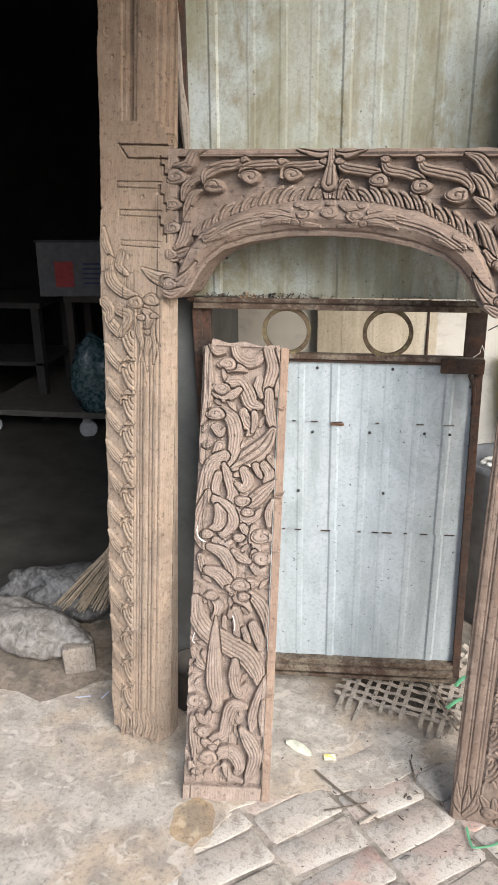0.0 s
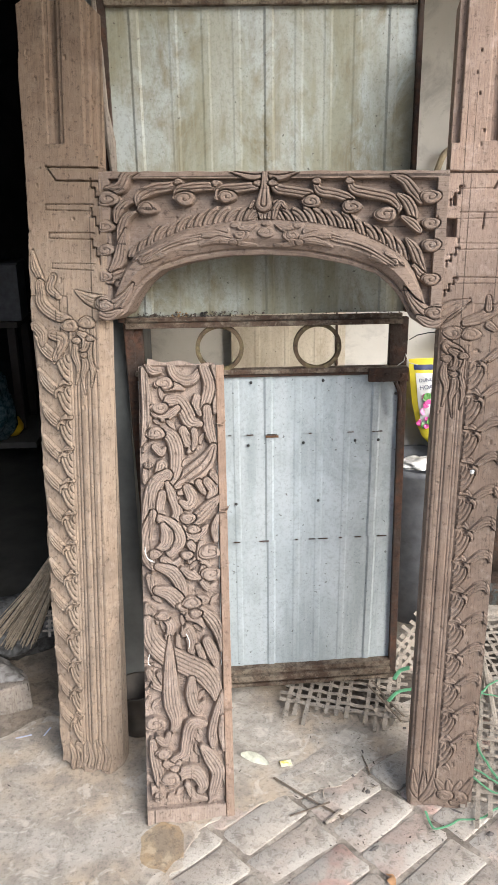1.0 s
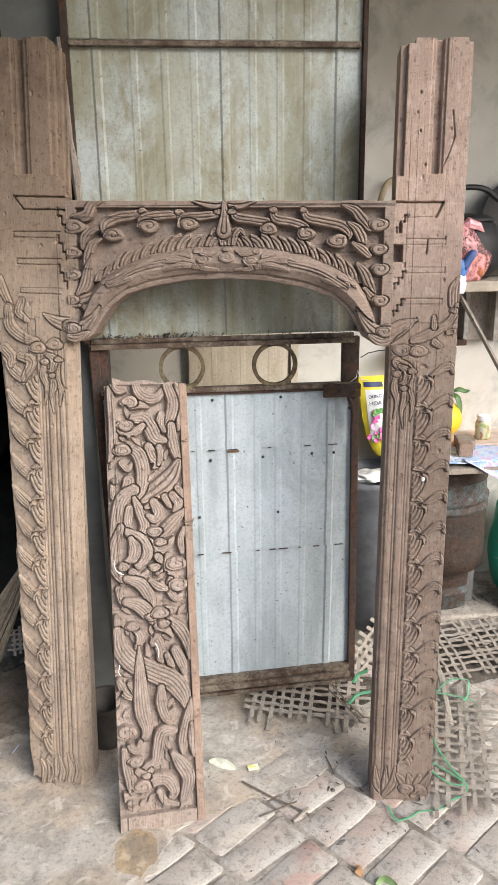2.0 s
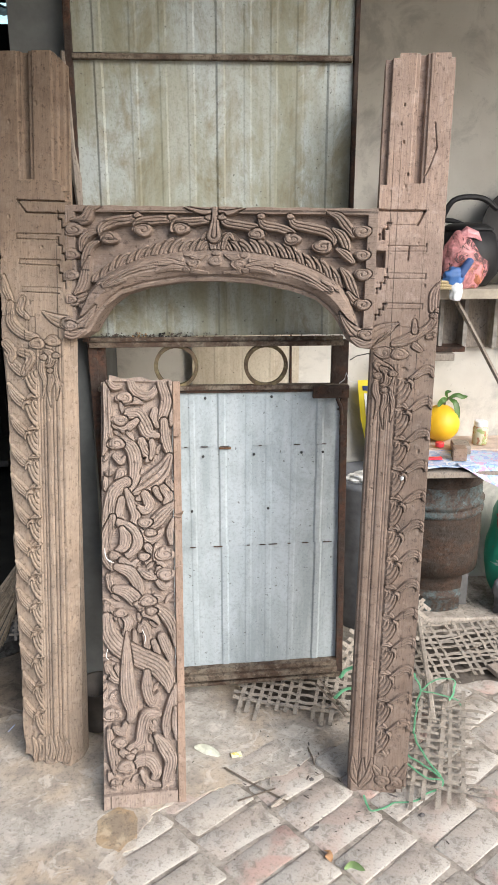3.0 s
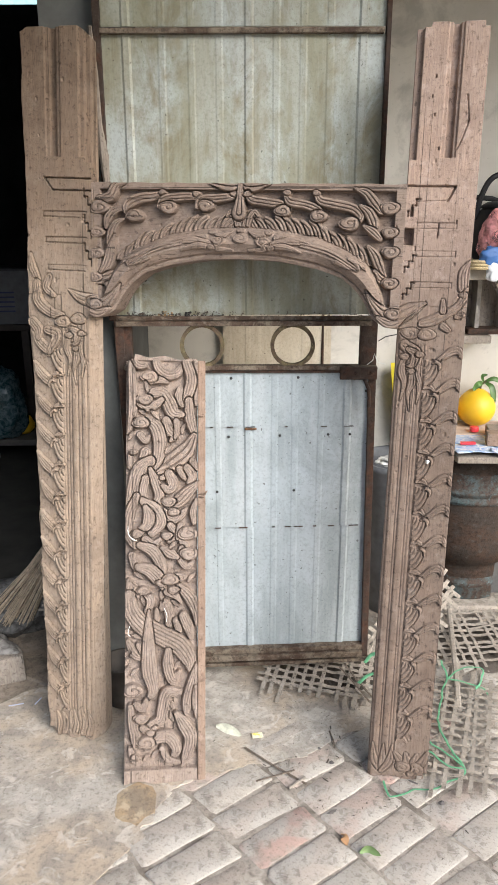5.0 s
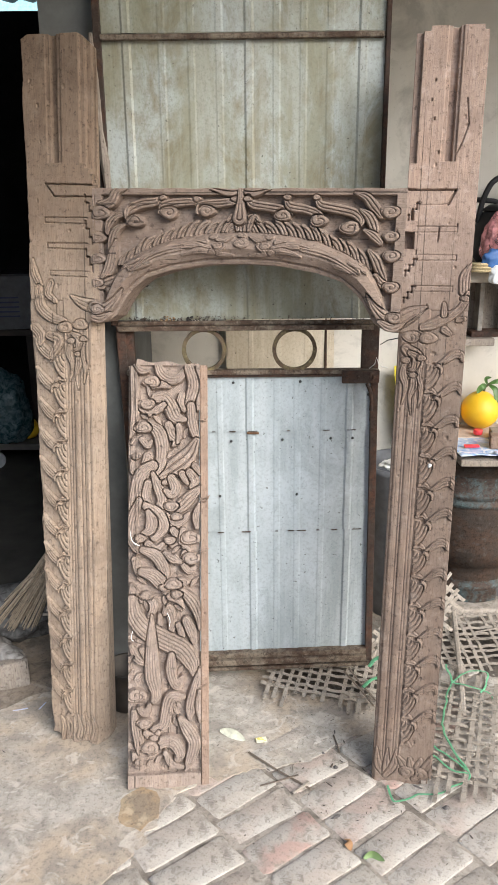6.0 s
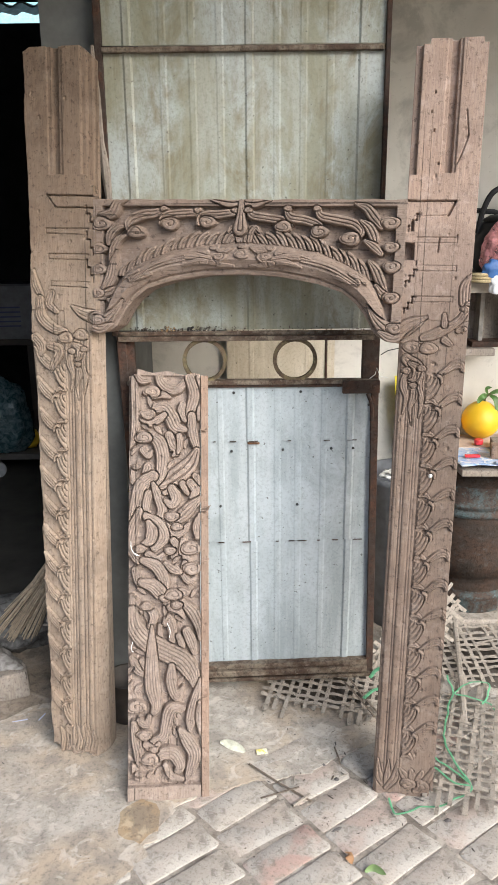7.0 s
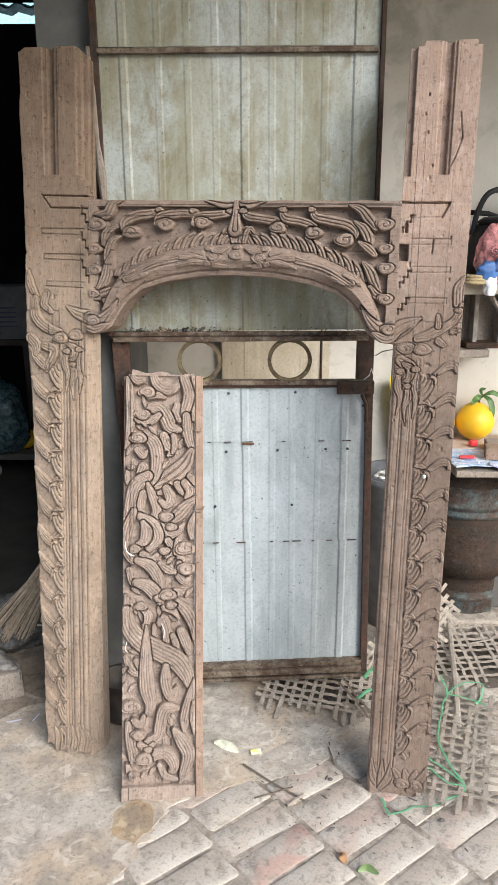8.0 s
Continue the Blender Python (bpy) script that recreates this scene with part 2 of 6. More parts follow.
def tube(points, radius, n=8, flat=1.0):
    """A rod along points; radius is one number or one for each point."""
    bm = bmesh.new()
    pts = [Vector(p) for p in points]
    radii = radius if isinstance(radius, (list, tuple)) else [radius] * len(pts)
    rings = []
    side = None
    for i, p in enumerate(pts):
        d = (pts[min(i + 1, len(pts) - 1)] - pts[max(i - 1, 0)]).normalized()
        if side is None:
            side = d.cross(Vector((0, 0, 1)))
            if side.length < 0.1:
                side = Vector((1, 0, 0))
        side = (side - d * side.dot(d)).normalized()
        up = d.cross(side)
        rings.append([bm.verts.new(p + radii[i] * (math.cos(2 * math.pi * k / n) * side + flat * math.sin(2 * math.pi * k / n) * up)) for k in range(n)])
    for a, b in zip(rings, rings[1:]):
        for k in range(n):
            bm.faces.new((a[k], a[(k + 1) % n], b[(k + 1) % n], b[k]))
    bm.faces.new(rings[0])
    bm.faces.new(rings[-1][::-1])
    return bm


def spline(points, n=40):
    """Smooth points along a Catmull-Rom curve; works for any number of values a point."""
    p = np.array(points, float)
    if len(p) == 2:
        return p[0] + (p[1] - p[0]) * np.linspace(0, 1, n)[:, None]
    e = np.vstack([2 * p[0] - p[1], p, 2 * p[-1] - p[-2]])
    out = []
    for t in np.linspace(0, len(p) - 1, n):
        i = min(int(t), len(p) - 2)
        f = t - i
        a, b, c, d = e[i:i + 4]
        out.append(0.5 * (2 * b + (c - a) * f + (2 * a - 5 * b + 4 * c - d) * f * f + (3 * b - a - 3 * c + d) * f ** 3))
    return np.array(out)


# ---------------------------------------------------------------- carving
class Relief:
    """A carved face: heights above the ground plane on a fine raster."""

    def __init__(self, u0, u1, v0, v1, step=0.0018, ground=0.0):
        self.u = np.arange(u0, u1 + step, step)
        self.v = np.arange(v0, v1 + step, step)
        self.step = step
        self.U, self.V = np.meshgrid(self.u, self.v, indexing="ij")
        self.H = np.full(self.U.shape, float(ground))
        self.lift, self.sink, self.widen, self.rim, self.more, self.score = 0.012, -0.012, 1.0, 0.36, 0, 0.30

    def window(self, ulo, uhi, vlo, vhi):
        i0, i1 = np.searchsorted(self.u, (ulo, uhi))
        j0, j1 = np.searchsorted(self.v, (vlo, vhi))
        return slice(max(i0 - 1, 0), i1 + 1), slice(max(j0 - 1, 0), j1 + 1)

    def sample(self, u, v):
        a = np.clip((u - self.u[0]) / self.step, 0, len(self.u) - 1.001)
        b = np.clip((v - self.v[0]) / self.step, 0, len(self.v) - 1.001)
        i, j = a.astype(int), b.astype(int)
        f, g = a - i, b - j
        H = self.H
        return H[i, j] * (1 - f) * (1 - g) + H[i + 1, j] * f * (1 - g) + H[i, j + 1] * (1 - f) * g + H[i + 1, j + 1] * f * g


def stroke(r, pts, ridges=3, over=None):
    """A raised ribbon with fine ridges along it: points are (u, v, half-width)."""
    p = spline(pts, 12 + 8 * len(pts))
    ridges += r.more
    p[:, 2] = np.maximum(p[:, 2] * r.widen, 0.0012)
    wmax = p[:, 2].max()
    m = wmax + 0.004
    win = r.window(p[:, 0].min() - m, p[:, 0].max() + m, p[:, 1].min() - m, p[:, 1].max() + m)
    U, V = r.U[win], r.V[win]
    best = np.full(U.shape, 9.0)
    lat, wid = np.zeros(U.shape), np.full(U.shape, 0.001)
    for a, b in zip(p, p[1:]):
        d = b[:2] - a[:2]
        L2 = max(d @ d, 1e-12)
        t = np.clip(((U - a[0]) * d[0] + (V - a[1]) * d[1]) / L2, 0, 1)
        du, dv = U - a[0] - t * d[0], V - a[1] - t * d[1]
        dist = np.hypot(du, dv)
        near = dist < best
        best = np.where(near, dist, best)
        lat = np.where(near, np.sign(d[0] * dv - d[1] * du) * dist, lat)
        wid = np.where(near, a[2] + t * (b[2] - a[2]), wid)
    x = np.clip(lat / wid, -1, 1)
    lobe = np.minimum(1, 1.9 * np.abs(np.sin(np.pi * ridges * (x + 1) / 2))) ** 0.8
    h = r.lift * (0.65 + 0.35 * np.minimum(1, wid / 0.012)) if over is None else over
    cut = np.minimum(r.score * (h - r.sink), 0.85 * 2 * wid / ridges)
    top = r.sink + (h - r.sink) * (1 - 0.30 * np.abs(x) ** 7) - cut * (1 - lobe)
    H = r.H[win]
    H = np.where((best > wid) & (best < wid + 0.0016), np.minimum(H, r.sink + r.rim * (r.lift - r.sink)), H)
    r.H[win] = np.where(best <= wid, top, H)


def scroll(r, cu, cv, rad, turn=1):
    """A round curl with a spiral groove."""
    rad *= 0.5 + 0.5 * r.widen
    win = r.window(cu - rad - 0.004, cu + rad + 0.004, cv - rad - 0.004, cv + rad + 0.004)
    U, V = 0.84 * (r.U[win] - cu), 1.26 * (r.V[win] - cv)
    ang = np.arctan2(V, U) * turn
    q = np.hypot(U, V) / (rad * (0.97 + 0.06 * np.cos(3 * ang + 40 * cu)))
    lobe = np.minimum(1, 2.1 * np.abs(np.sin(np.pi * (1.45 * q + ang / (2 * np.pi) + 0.3)))) ** 0.8
    cut = min(0.32 * (r.lift * 1.05 - r.sink), 0.28 * rad)
    top = r.sink + 0.90 * (r.lift - r.sink) * (1.03 - 0.24 * np.clip(q, 0, 1) ** 7) - cut * (1 - lobe)
    H = r.H[win]
    H = np.where((q > 1) & (q * rad < rad + 0.0022), np.minimum(H, r.sink + r.rim * (r.lift - r.sink)), H)
    r.H[win] = np.where(q <= 1, top, H)


def swirl_ground(r, seed, pitch=0.0075, level=0.5):
    """Flowing low ridges that fill the field between the large ribbons."""
    a = r.V + 0.022 * np.sin(31 * r.U + 11 * r.V + seed) + 0.016 * np.sin(47 * r.V - 23 * r.U + 2 * seed) + 0.35 * r.U
    ridge = np.minimum(1, 1.5 * np.abs(np.sin(np.pi * a / pitch))) ** 0.7
    low = 0.5 + 0.5 * np.sin(26 * r.U + 9 * np.sin(19 * r.V + seed)) * np.sin(38 * r.V + 1.3 * seed)
    r.H[:] = r.sink + (r.lift - r.sink) * level * (0.35 + 0.65 * np.clip(1.6 * low, 0, 1)) * (0.72 + 0.28 * ridge)


def groove(r, pts, width=0.0015, depth=0.004):
    """A saw line or an open joint along straight legs."""
    for a, b in zip(pts, pts[1:]):
        a, b = np.array(a), np.array(b)
        win = r.window(min(a[0], b[0]) - width, max(a[0], b[0]) + width, min(a[1], b[1]) - width, max(a[1], b[1]) + width)
        U, V = r.U[win], r.V[win]
        d = b - a
        t = np.clip(((U - a[0]) * d[0] + (V - a[1]) * d[1]) / max(d @ d, 1e-9), 0, 1)
        dist = np.hypot(U - a[0] - t * d[0], V - a[1] - t * d[1])
        r.H[win] = np.where(dist < width, r.H[win] - depth, r.H[win])


def pocket(r, u0, u1, v0, v1, height):
    m = (r.U > u0) & (r.U < u1) & (r.V > v0) & (r.V < v1)
    r.H[m] = height


def wear(r, amount=0.0012, scale=18.0, chips=0.0, seed=0):
    """Uneven tooling and, with chips, small broken spots."""
    rng = np.random.RandomState(seed)
    n = np.zeros(r.H.shape)
    for k, a in ((scale, 1.0), (scale * 2.7, 0.5), (scale * 6.5, 0.3)):
        for _ in range(5):
            fu, fv = rng.normal(0, k, 2) * (1.0, 0.45)
            n += a * np.sin(fu * r.U + fv * r.V + rng.uniform(0, 6.28)) / 5
    r.H += amount * n
    for _ in range(int(chips)):
        c, s = rng.uniform((r.u[0], r.v[0]), (r.u[-1], r.v[-1])), rng.uniform(0.0015, 0.005)
        win = r.window(c[0] - s, c[0] + s, c[1] - s, c[1] + s)
        q = np.hypot(r.U[win] - c[0], (r.V[win] - c[1]) * rng.uniform(0.4, 1.0)) / s
        r.H[win] -= np.where(q < 1, 0.004 * (1 - q * q), 0)


def carved_block(name, r, us, lower, upper, rows, thick, material, parent, label="", taper=0.0):
    """A solid timber whose front is the relief, between the curves lower(u) and upper(u)."""
    us = np.asarray(us)
    lo, hi = np.array([lower(u) for u in us]), np.array([upper(u) for u in us])
    f = np.linspace(0, 1, rows)
    V = lo[:, None] + (hi - lo)[:, None] * f[None, :]
    U = np.repeat(us[:, None], rows, 1)
    H = r.sample(U, V)
    nu = len(us)
    front = np.stack([U, -H, V], -1).reshape(-1, 3)
    back = np.concatenate([np.stack([us, np.full(nu, thick), lo], -1), np.stack([us, np.full(nu, thick), hi], -1)])
    n0 = nu * rows
    idx = np.arange(n0).reshape(nu, rows)
    quads = np.stack([idx[:-1, :-1], idx[1:, :-1], idx[1:, 1:], idx[:-1, 1:]], -1).reshape(-1, 4).tolist()
    nq = len(quads)
    for i in range(nu - 1):
        quads.append([n0 + i, n0 + i + 1, int(idx[i + 1, 0]), int(idx[i, 0])])
        quads.append([int(idx[i, -1]), int(idx[i + 1, -1]), n0 + nu + i + 1, n0 + nu + i])
        quads.append([n0 + nu + i, n0 + nu + i + 1, n0 + i + 1, n0 + i])
    for i, flip in ((0, False), (nu - 1, True)):
        ring = [int(k) for k in idx[i]] + [n0 + nu + i, n0 + i]
        quads.append(ring[::-1] if flip else ring)
    me = bpy.data.meshes.new(name)
    me.from_pydata(np.concatenate([front, back]).tolist(), [], quads)
    me.materials.append(material)
    flags = [k < nq for k in range(len(quads))]
    me.polygons.foreach_set("use_smooth", flags)
    me.update()
    ob = new(name, me)
    ob.parent = parent
    return tagged(ob, label)


# ---------------------------------------------------------------- ground and building
def slab(name, lo, hi, material, label="", bevel=0.0, category=""):
    ob = part(name, box(lo, hi, bevel), material)
    return tagged(ob, label, category or name.split("_")[0], kind="structure")


bm = bmesh.new()
bmesh.ops.create_grid(bm, x_segments=2, y_segments=2, size=60)
tagged(part("ground", bm, JOINT), "packed dirt and mortar ground under the paving", "ground", kind="structure").location = (0, 0, -0.0022)

slab("wall_back", (-0.235, 3.40, -0.1), (4.0, 3.55, 3.3), PLASTER, "dirty cream plastered wall of the porch", category="wall")
slab("wall_pillar", (-0.405, 2.66, -0.1), (-0.235, 7.0, 3.3), PILLAR, "dark grey cement pillar and dividing wall", category="wall")
slab("wall_room_left", (-3.6, 2.66, -0.1), (-3.45, 7.0, 3.3), DARK, "room wall, near-black to carry the room shade", category="wall")
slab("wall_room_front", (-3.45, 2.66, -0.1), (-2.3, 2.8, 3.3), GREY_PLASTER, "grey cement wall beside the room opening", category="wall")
slab("wall_room_back", (-3.45, 6.9, -0.1), (-0.405, 7.0, 3.13), DARK, "rear wall of the room, near-black to carry the shade", category="wall")
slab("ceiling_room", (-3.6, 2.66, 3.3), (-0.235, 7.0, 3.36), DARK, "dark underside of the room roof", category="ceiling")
# Added beam out of view, lowered to cut skylight in the room.
slab("lintel_room", (-2.3, 2.66, 2.42), (-0.405, 2.8, 3.3), DARK, "unseen beam added to block light over the room opening", category="beam")
# Added slab out of view, shading the upper left of frame and door.
slab("ceiling_eave", (-3.6, 0.95, 2.76), (0.42, 1.658, 2.80), GREY_PLASTER, "unseen grey slab added to shade the upper left", category="ceiling")
slab("ceiling_porch", (-3.6, 1.66, 2.75), (3.2, 3.55, 2.80), GREY_PLASTER, "grey underside of the porch roof", category="ceiling")
# Added low slab out of view; it blocks light before the room.
slab("ceiling_awning", (-3.6, 1.35, 2.40), (-0.50, 2.655, 2.44), DARK, "unseen low slab added to block light from the room", category="ceiling")
slab("wall_yard", (-6.0, -5.2, -0.1), (6.0, -5.0, 2.2), PLASTER, "plain yard wall", category="wall")

# corrugated roof edge over the far gap, with a pale blue wall outside
vs, fs = [], []
for i in range(120):
    x = -3.4 + i * 0.025
    z = 3.245 + 0.018 * math.sin(i * 0.9)
    vs += [(x, 6.86, z), (x, 7.6, z + 0.12), (x, 6.86, z + 0.012), (x, 7.6, z + 0.132)]
    if i:
        a, b = 4 * (i - 1), 4 * i
        fs += [(a, b, b + 1, a + 1), (a + 2, a + 3, b + 3, b + 2), (a, a + 2, b + 2, b)]
tagged(mesh_object("roof_sheet", vs, fs, GREY_PLASTER), "grey corrugated roof edge over the room's rear gap", "roof", kind="structure")
slab("backdrop_far_wall", (-6, 9.0, -0.1), (2, 9.1, 6.0), plain_mat("sky_blue_wall", (0.36, 0.66, 0.78), 0.8), "sky-blue far wall outside", category="backdrop")

# concrete apron on the room side, with a ragged edge towards the bricks
bm = bmesh.new()
edge = [(-4.0, -1.0), (-0.45, -1.0), (-0.30, 1.2), (-0.22, 1.62), (-0.20, 1.78), (-0.13, 1.90), (-0.10, 2.02), (-0.02, 2.12), (0.06, 2.17), (0.15, 2.20),
        (0.34, 2.24), (0.46, 2.33), (0.60, 2.38), (0.72, 2.52), (0.66, 2.75), (0.9, 3.1), (0.9, 3.42), (-0.25, 3.42), (-0.25, 7.0), (-4.0, 7.0)]
p = spline(edge[1:16], 220)
ring = [(*edge[0], 0.0015)] + [(x + 0.035 * noise.noise(Vector((k * 0.17, 0.5, 0))) + 0.008 * noise.noise(Vector((k * 0.9, 3, 0))), y + 0.03 * noise.noise(Vector((k * 0.17, 9.5, 0))) + 0.008 * noise.noise(Vector((k * 0.9, 13, 0))), 0.0015) for k, (x, y) in enumerate(p)] + [(*e, 0.0015) for e in edge[16:]]
top = [bm.verts.new(v) for v in ring]
low = [bm.verts.new((x, y, -0.03)) for x, y, _ in ring]
rim = []
for i in range(len(top)):
    k = (i + 1) % len(top)
    bm.faces.new((top[i], low[i], low[k], top[k]))
    rim.append(bm.edges.get((top[i], top[k])))
bmesh.ops.triangle_fill(bm, use_beauty=True, use_dissolve=False, edges=rim)
# Room floor: indoor shade is put into the concrete's colour.
slab("floor_room", (-3.45, 3.10, -0.02), (-0.405, 6.9, 0.009), plain_mat("room_shade_concrete", (0.048, 0.045, 0.039), 0.6, 0, 0.5, 5, 0.3), "concrete floor of the room, darkened to carry its shade", category="floor")
floor = tagged(part("floor_concrete", bm, CONCRETE), "stained worn concrete floor with a ragged edge", "floor", kind="structure")


# ochre broken stone let into the concrete
bm = bmesh.new()
rngs = random.Random(5)
outline = [(-0.150 + 0.062 * rngs.uniform(0.8, 1.1) * math.cos(k / 16 * 2 * math.pi), 2.051 + 0.085 * rngs.uniform(0.8, 1.1) * math.sin(k / 16 * 2 * math.pi)) for k in range(16)]
high = [bm.verts.new((x, y, 0.0026)) for x, y in outline]
deep = [bm.verts.new((x * 1.0, y, -0.02)) for x, y in outline]
bm.faces.new(high)
for k in range(16):
    bm.faces.new((high[k], deep[k], deep[(k + 1) % 16], high[(k + 1) % 16]))
part("stone", bm, ground_mat("ochre_stone", (0.40, 0.32, 0.215), (0.25, 0.205, 0.155), (0.42, 0.29, 0.165)), floor, "ochre broken stone in the concrete")

# dark damp soil and soot under the metal door and mats, shade painted in too
SOIL_SHADE = ground_mat("soil_with_shade", (0.085, 0.070, 0.056), (0.045, 0.037, 0.030), (0.12, 0.10, 0.08))
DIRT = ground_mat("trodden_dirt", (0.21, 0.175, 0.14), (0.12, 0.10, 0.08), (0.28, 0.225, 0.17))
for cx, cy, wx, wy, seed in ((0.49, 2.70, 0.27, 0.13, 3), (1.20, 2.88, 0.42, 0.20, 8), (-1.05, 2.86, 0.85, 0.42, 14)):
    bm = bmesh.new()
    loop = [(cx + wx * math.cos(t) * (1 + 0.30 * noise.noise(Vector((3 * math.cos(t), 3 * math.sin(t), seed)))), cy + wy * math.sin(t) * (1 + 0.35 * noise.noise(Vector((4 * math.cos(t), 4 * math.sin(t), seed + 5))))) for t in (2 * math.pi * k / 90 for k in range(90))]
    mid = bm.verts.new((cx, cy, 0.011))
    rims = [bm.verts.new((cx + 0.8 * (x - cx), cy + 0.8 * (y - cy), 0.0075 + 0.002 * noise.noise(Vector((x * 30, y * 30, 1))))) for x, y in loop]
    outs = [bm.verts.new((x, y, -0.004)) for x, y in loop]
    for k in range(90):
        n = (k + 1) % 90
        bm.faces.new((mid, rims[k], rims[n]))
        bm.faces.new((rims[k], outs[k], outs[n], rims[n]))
    tagged(part("soil_patch", bm, DIRT if cx < 0 else SOIL_SHADE, None, "", True), "trodden brown dirt before the dark room" if cx < 0 else "dark crumbly soil and soot, with the shade round the mats in its colour", "soil", kind="stuff")

# ---------------------------------------------------------------- carved door frame
frame_thing = tagged(empty("carved_door_frame", Matrix.Translation((-0.305, 2.319, 0.0)) @ pose(0, 0, 0, 0, 0, -10.3) @ pose(0, 0, 0, -6.15) @ pose(0, 0, 0, 0, 0.8)),
                     "weathered carved wooden door frame leaning back on the wall", "door frame")
MID = 0.424


def shell(r, cu, cv, wide, high, side, vert, turns, height):
    """A quarter fan of nested ridges about (cu, cv), opening sideways and up (vert 1) or down (vert -1)."""
    win = r.window(cu - wide, cu + wide, cv - high, cv + high)
    a, b = (r.U[win] - cu) * side / wide, (r.V[win] - cv) * vert / high
    ang = np.arctan2(b, np.maximum(a, 1e-6))
    q = np.hypot(a, b) * (1 + 0.10 * np.sin(2 * ang + 0.6))
    lobe = np.minimum(1, 1.35 * np.abs(np.sin(np.pi * turns * q))) ** 0.8
    top = r.sink + (height - r.sink) * (0.72 + 0.28 * np.clip(q, 0, 1) - 0.15 * np.clip(q, 0, 1) ** 8) - min(0.0065, 0.6 * wide / turns) * (1 - lobe)
    inside = (a >= 0) & (b >= -0.06) & (q <= 1)
    H = r.H[win]
    ring_ = (a >= 0) & (b >= -0.10) & (q > 1) & (q < 1 + 0.0022 / wide)
    H = np.where(ring_, np.minimum(H, r.sink - 0.002), H)
    r.H[win] = np.where(inside, top, H)


def wave_motif(r, u, v, s, side, broad=1.0, up=0.0):
    """One cloud wave of the posts: a hooked crescent of nested ridges and a ribbed tail to the outer edge; up lifts the tail's tip."""
    j = lambda a: a * random.uniform(0.93, 1.07)
    f = lambda pts: [(u + side * a * broad * s, v + b * s, w * s) for a, b, w in pts]
    if up:
        stroke(r, f([(0.16, -0.12, 0.08), (0.42, j(-0.07), 0.15), (0.62, j(0.06), 0.18), (0.80, 0.27, 0.15), (0.95, 0.55, 0.05)]), 4, r.lift)
    else:
        stroke(r, f([(0.26, -0.04, 0.03), (0.50, j(0.10), 0.09), (0.76, j(0.30), 0.125), (0.98, 0.33, 0.12), (1.10, 0.14, 0.05)]), 3, r.lift)
    stroke(r, f([(0.02, -0.84, 0.06), (0.20, j(-0.80), 0.08), (0.34, -0.90, 0.04)]), 2, r.lift - 0.001)
    shell(r, u, v - 0.02 * s, j(0.47) * broad * s, 0.76 * s, side, -1, 4.0, r.lift + 0.002)
    stroke(r, f([(0.45, -0.24, 0.035), (0.44, -0.10, 0.05), (0.34, -0.02, 0.055), (0.24, -0.07, 0.03)]), 1, r.lift + 0.003)
    stroke(r, f([(0.205, 0.0, 0.035), (0.245, 0.005, 0.035)]), 1, r.sink - 0.003)


def flutes(r, u0, u1, v0, v1, heights):
    """Long mouldings side by side: (share of the width, height, roundness)."""
    x = u0
    for share, h, round_ in heights:
        w = share * (u1 - u0)
        m = (r.U >= x) & (r.U < x + w) & (r.V > v0) & (r.V < v1)
        q = (r.U[m] - x) / w * 2 - 1
        r.H[m] = h + round_ * np.sqrt(np.maximum(0, 1 - q * q))
        x += w


# left post
r = Relief(-0.22, 0.03, -0.02, 2.13, 0.0014)
r.lift, r.sink, r.rim, r.score = 0.006, -0.008, 0.0, 0.42
pocket(r, -1, -0.097, 0.0, 1.40, -0.0045)
flutes(r, -0.097, -0.014, 0.05, 1.33, [(0.07, -0.001, 0.002), (0.025, -0.005, 0.0), (0.10, -0.004, 0.002), (0.025, -0.006, 0.0), (0.09, -0.003, 0.002), (0.02, -0.005, 0.0), (0.22, -0.001, 0.004), (0.02, -0.004, 0.0), (0.11, -0.001, 0.002), (0.02, -0.004, 0.0), (0.18, 0.000, 0.003), (0.02, -0.004, 0.0), (0.08, -0.002, 0.002)])
m = (r.U > -0.014) & (r.V < 1.34)
r.H[m] = -0.002 - 1.3 * (r.U[m] + 0.014)
for k in range(13):
    wave_motif(r, -0.097, 1.245 - 0.0895 * k, 0.089 + 0.003 * math.sin(k * 2.1), -1, 1.18, 1.0)
stroke(r, [(-0.195, 1.513, 0.0029), (-0.188, 1.476, 0.0115), (-0.173, 1.440, 0.0101)], 3)
stroke(r, [(-0.177, 1.432, 0.0115), (-0.170, 1.380, 0.0158), (-0.131, 1.348, 0.0144), (-0.095, 1.341, 0.0086)], 4)
stroke(r, [(-0.137, 1.448, 0.0101), (-0.146, 1.418, 0.0115), (-0.122, 1.397, 0.0072)], 3)
stroke(r, [(-0.074, 1.413, 0.0029), (-0.035, 1.392, 0.0158), (0.020, 1.379, 0.0216)], 3)
stroke(r, [(-0.192, 1.319, 0.0158), (-0.176, 1.297, 0.0158), (-0.181, 1.273, 0.0072)], 4)
stroke(r, [(-0.148, 1.298, 0.0115), (-0.116, 1.284, 0.0158), (-0.141, 1.237, 0.0101)], 3)
scroll(r, -0.095, 1.323, 0.0202, 1)
scroll(r, -0.047, 1.332, 0.0202, -1)
scroll(r, 0.001, 1.382, 0.0216, 1)
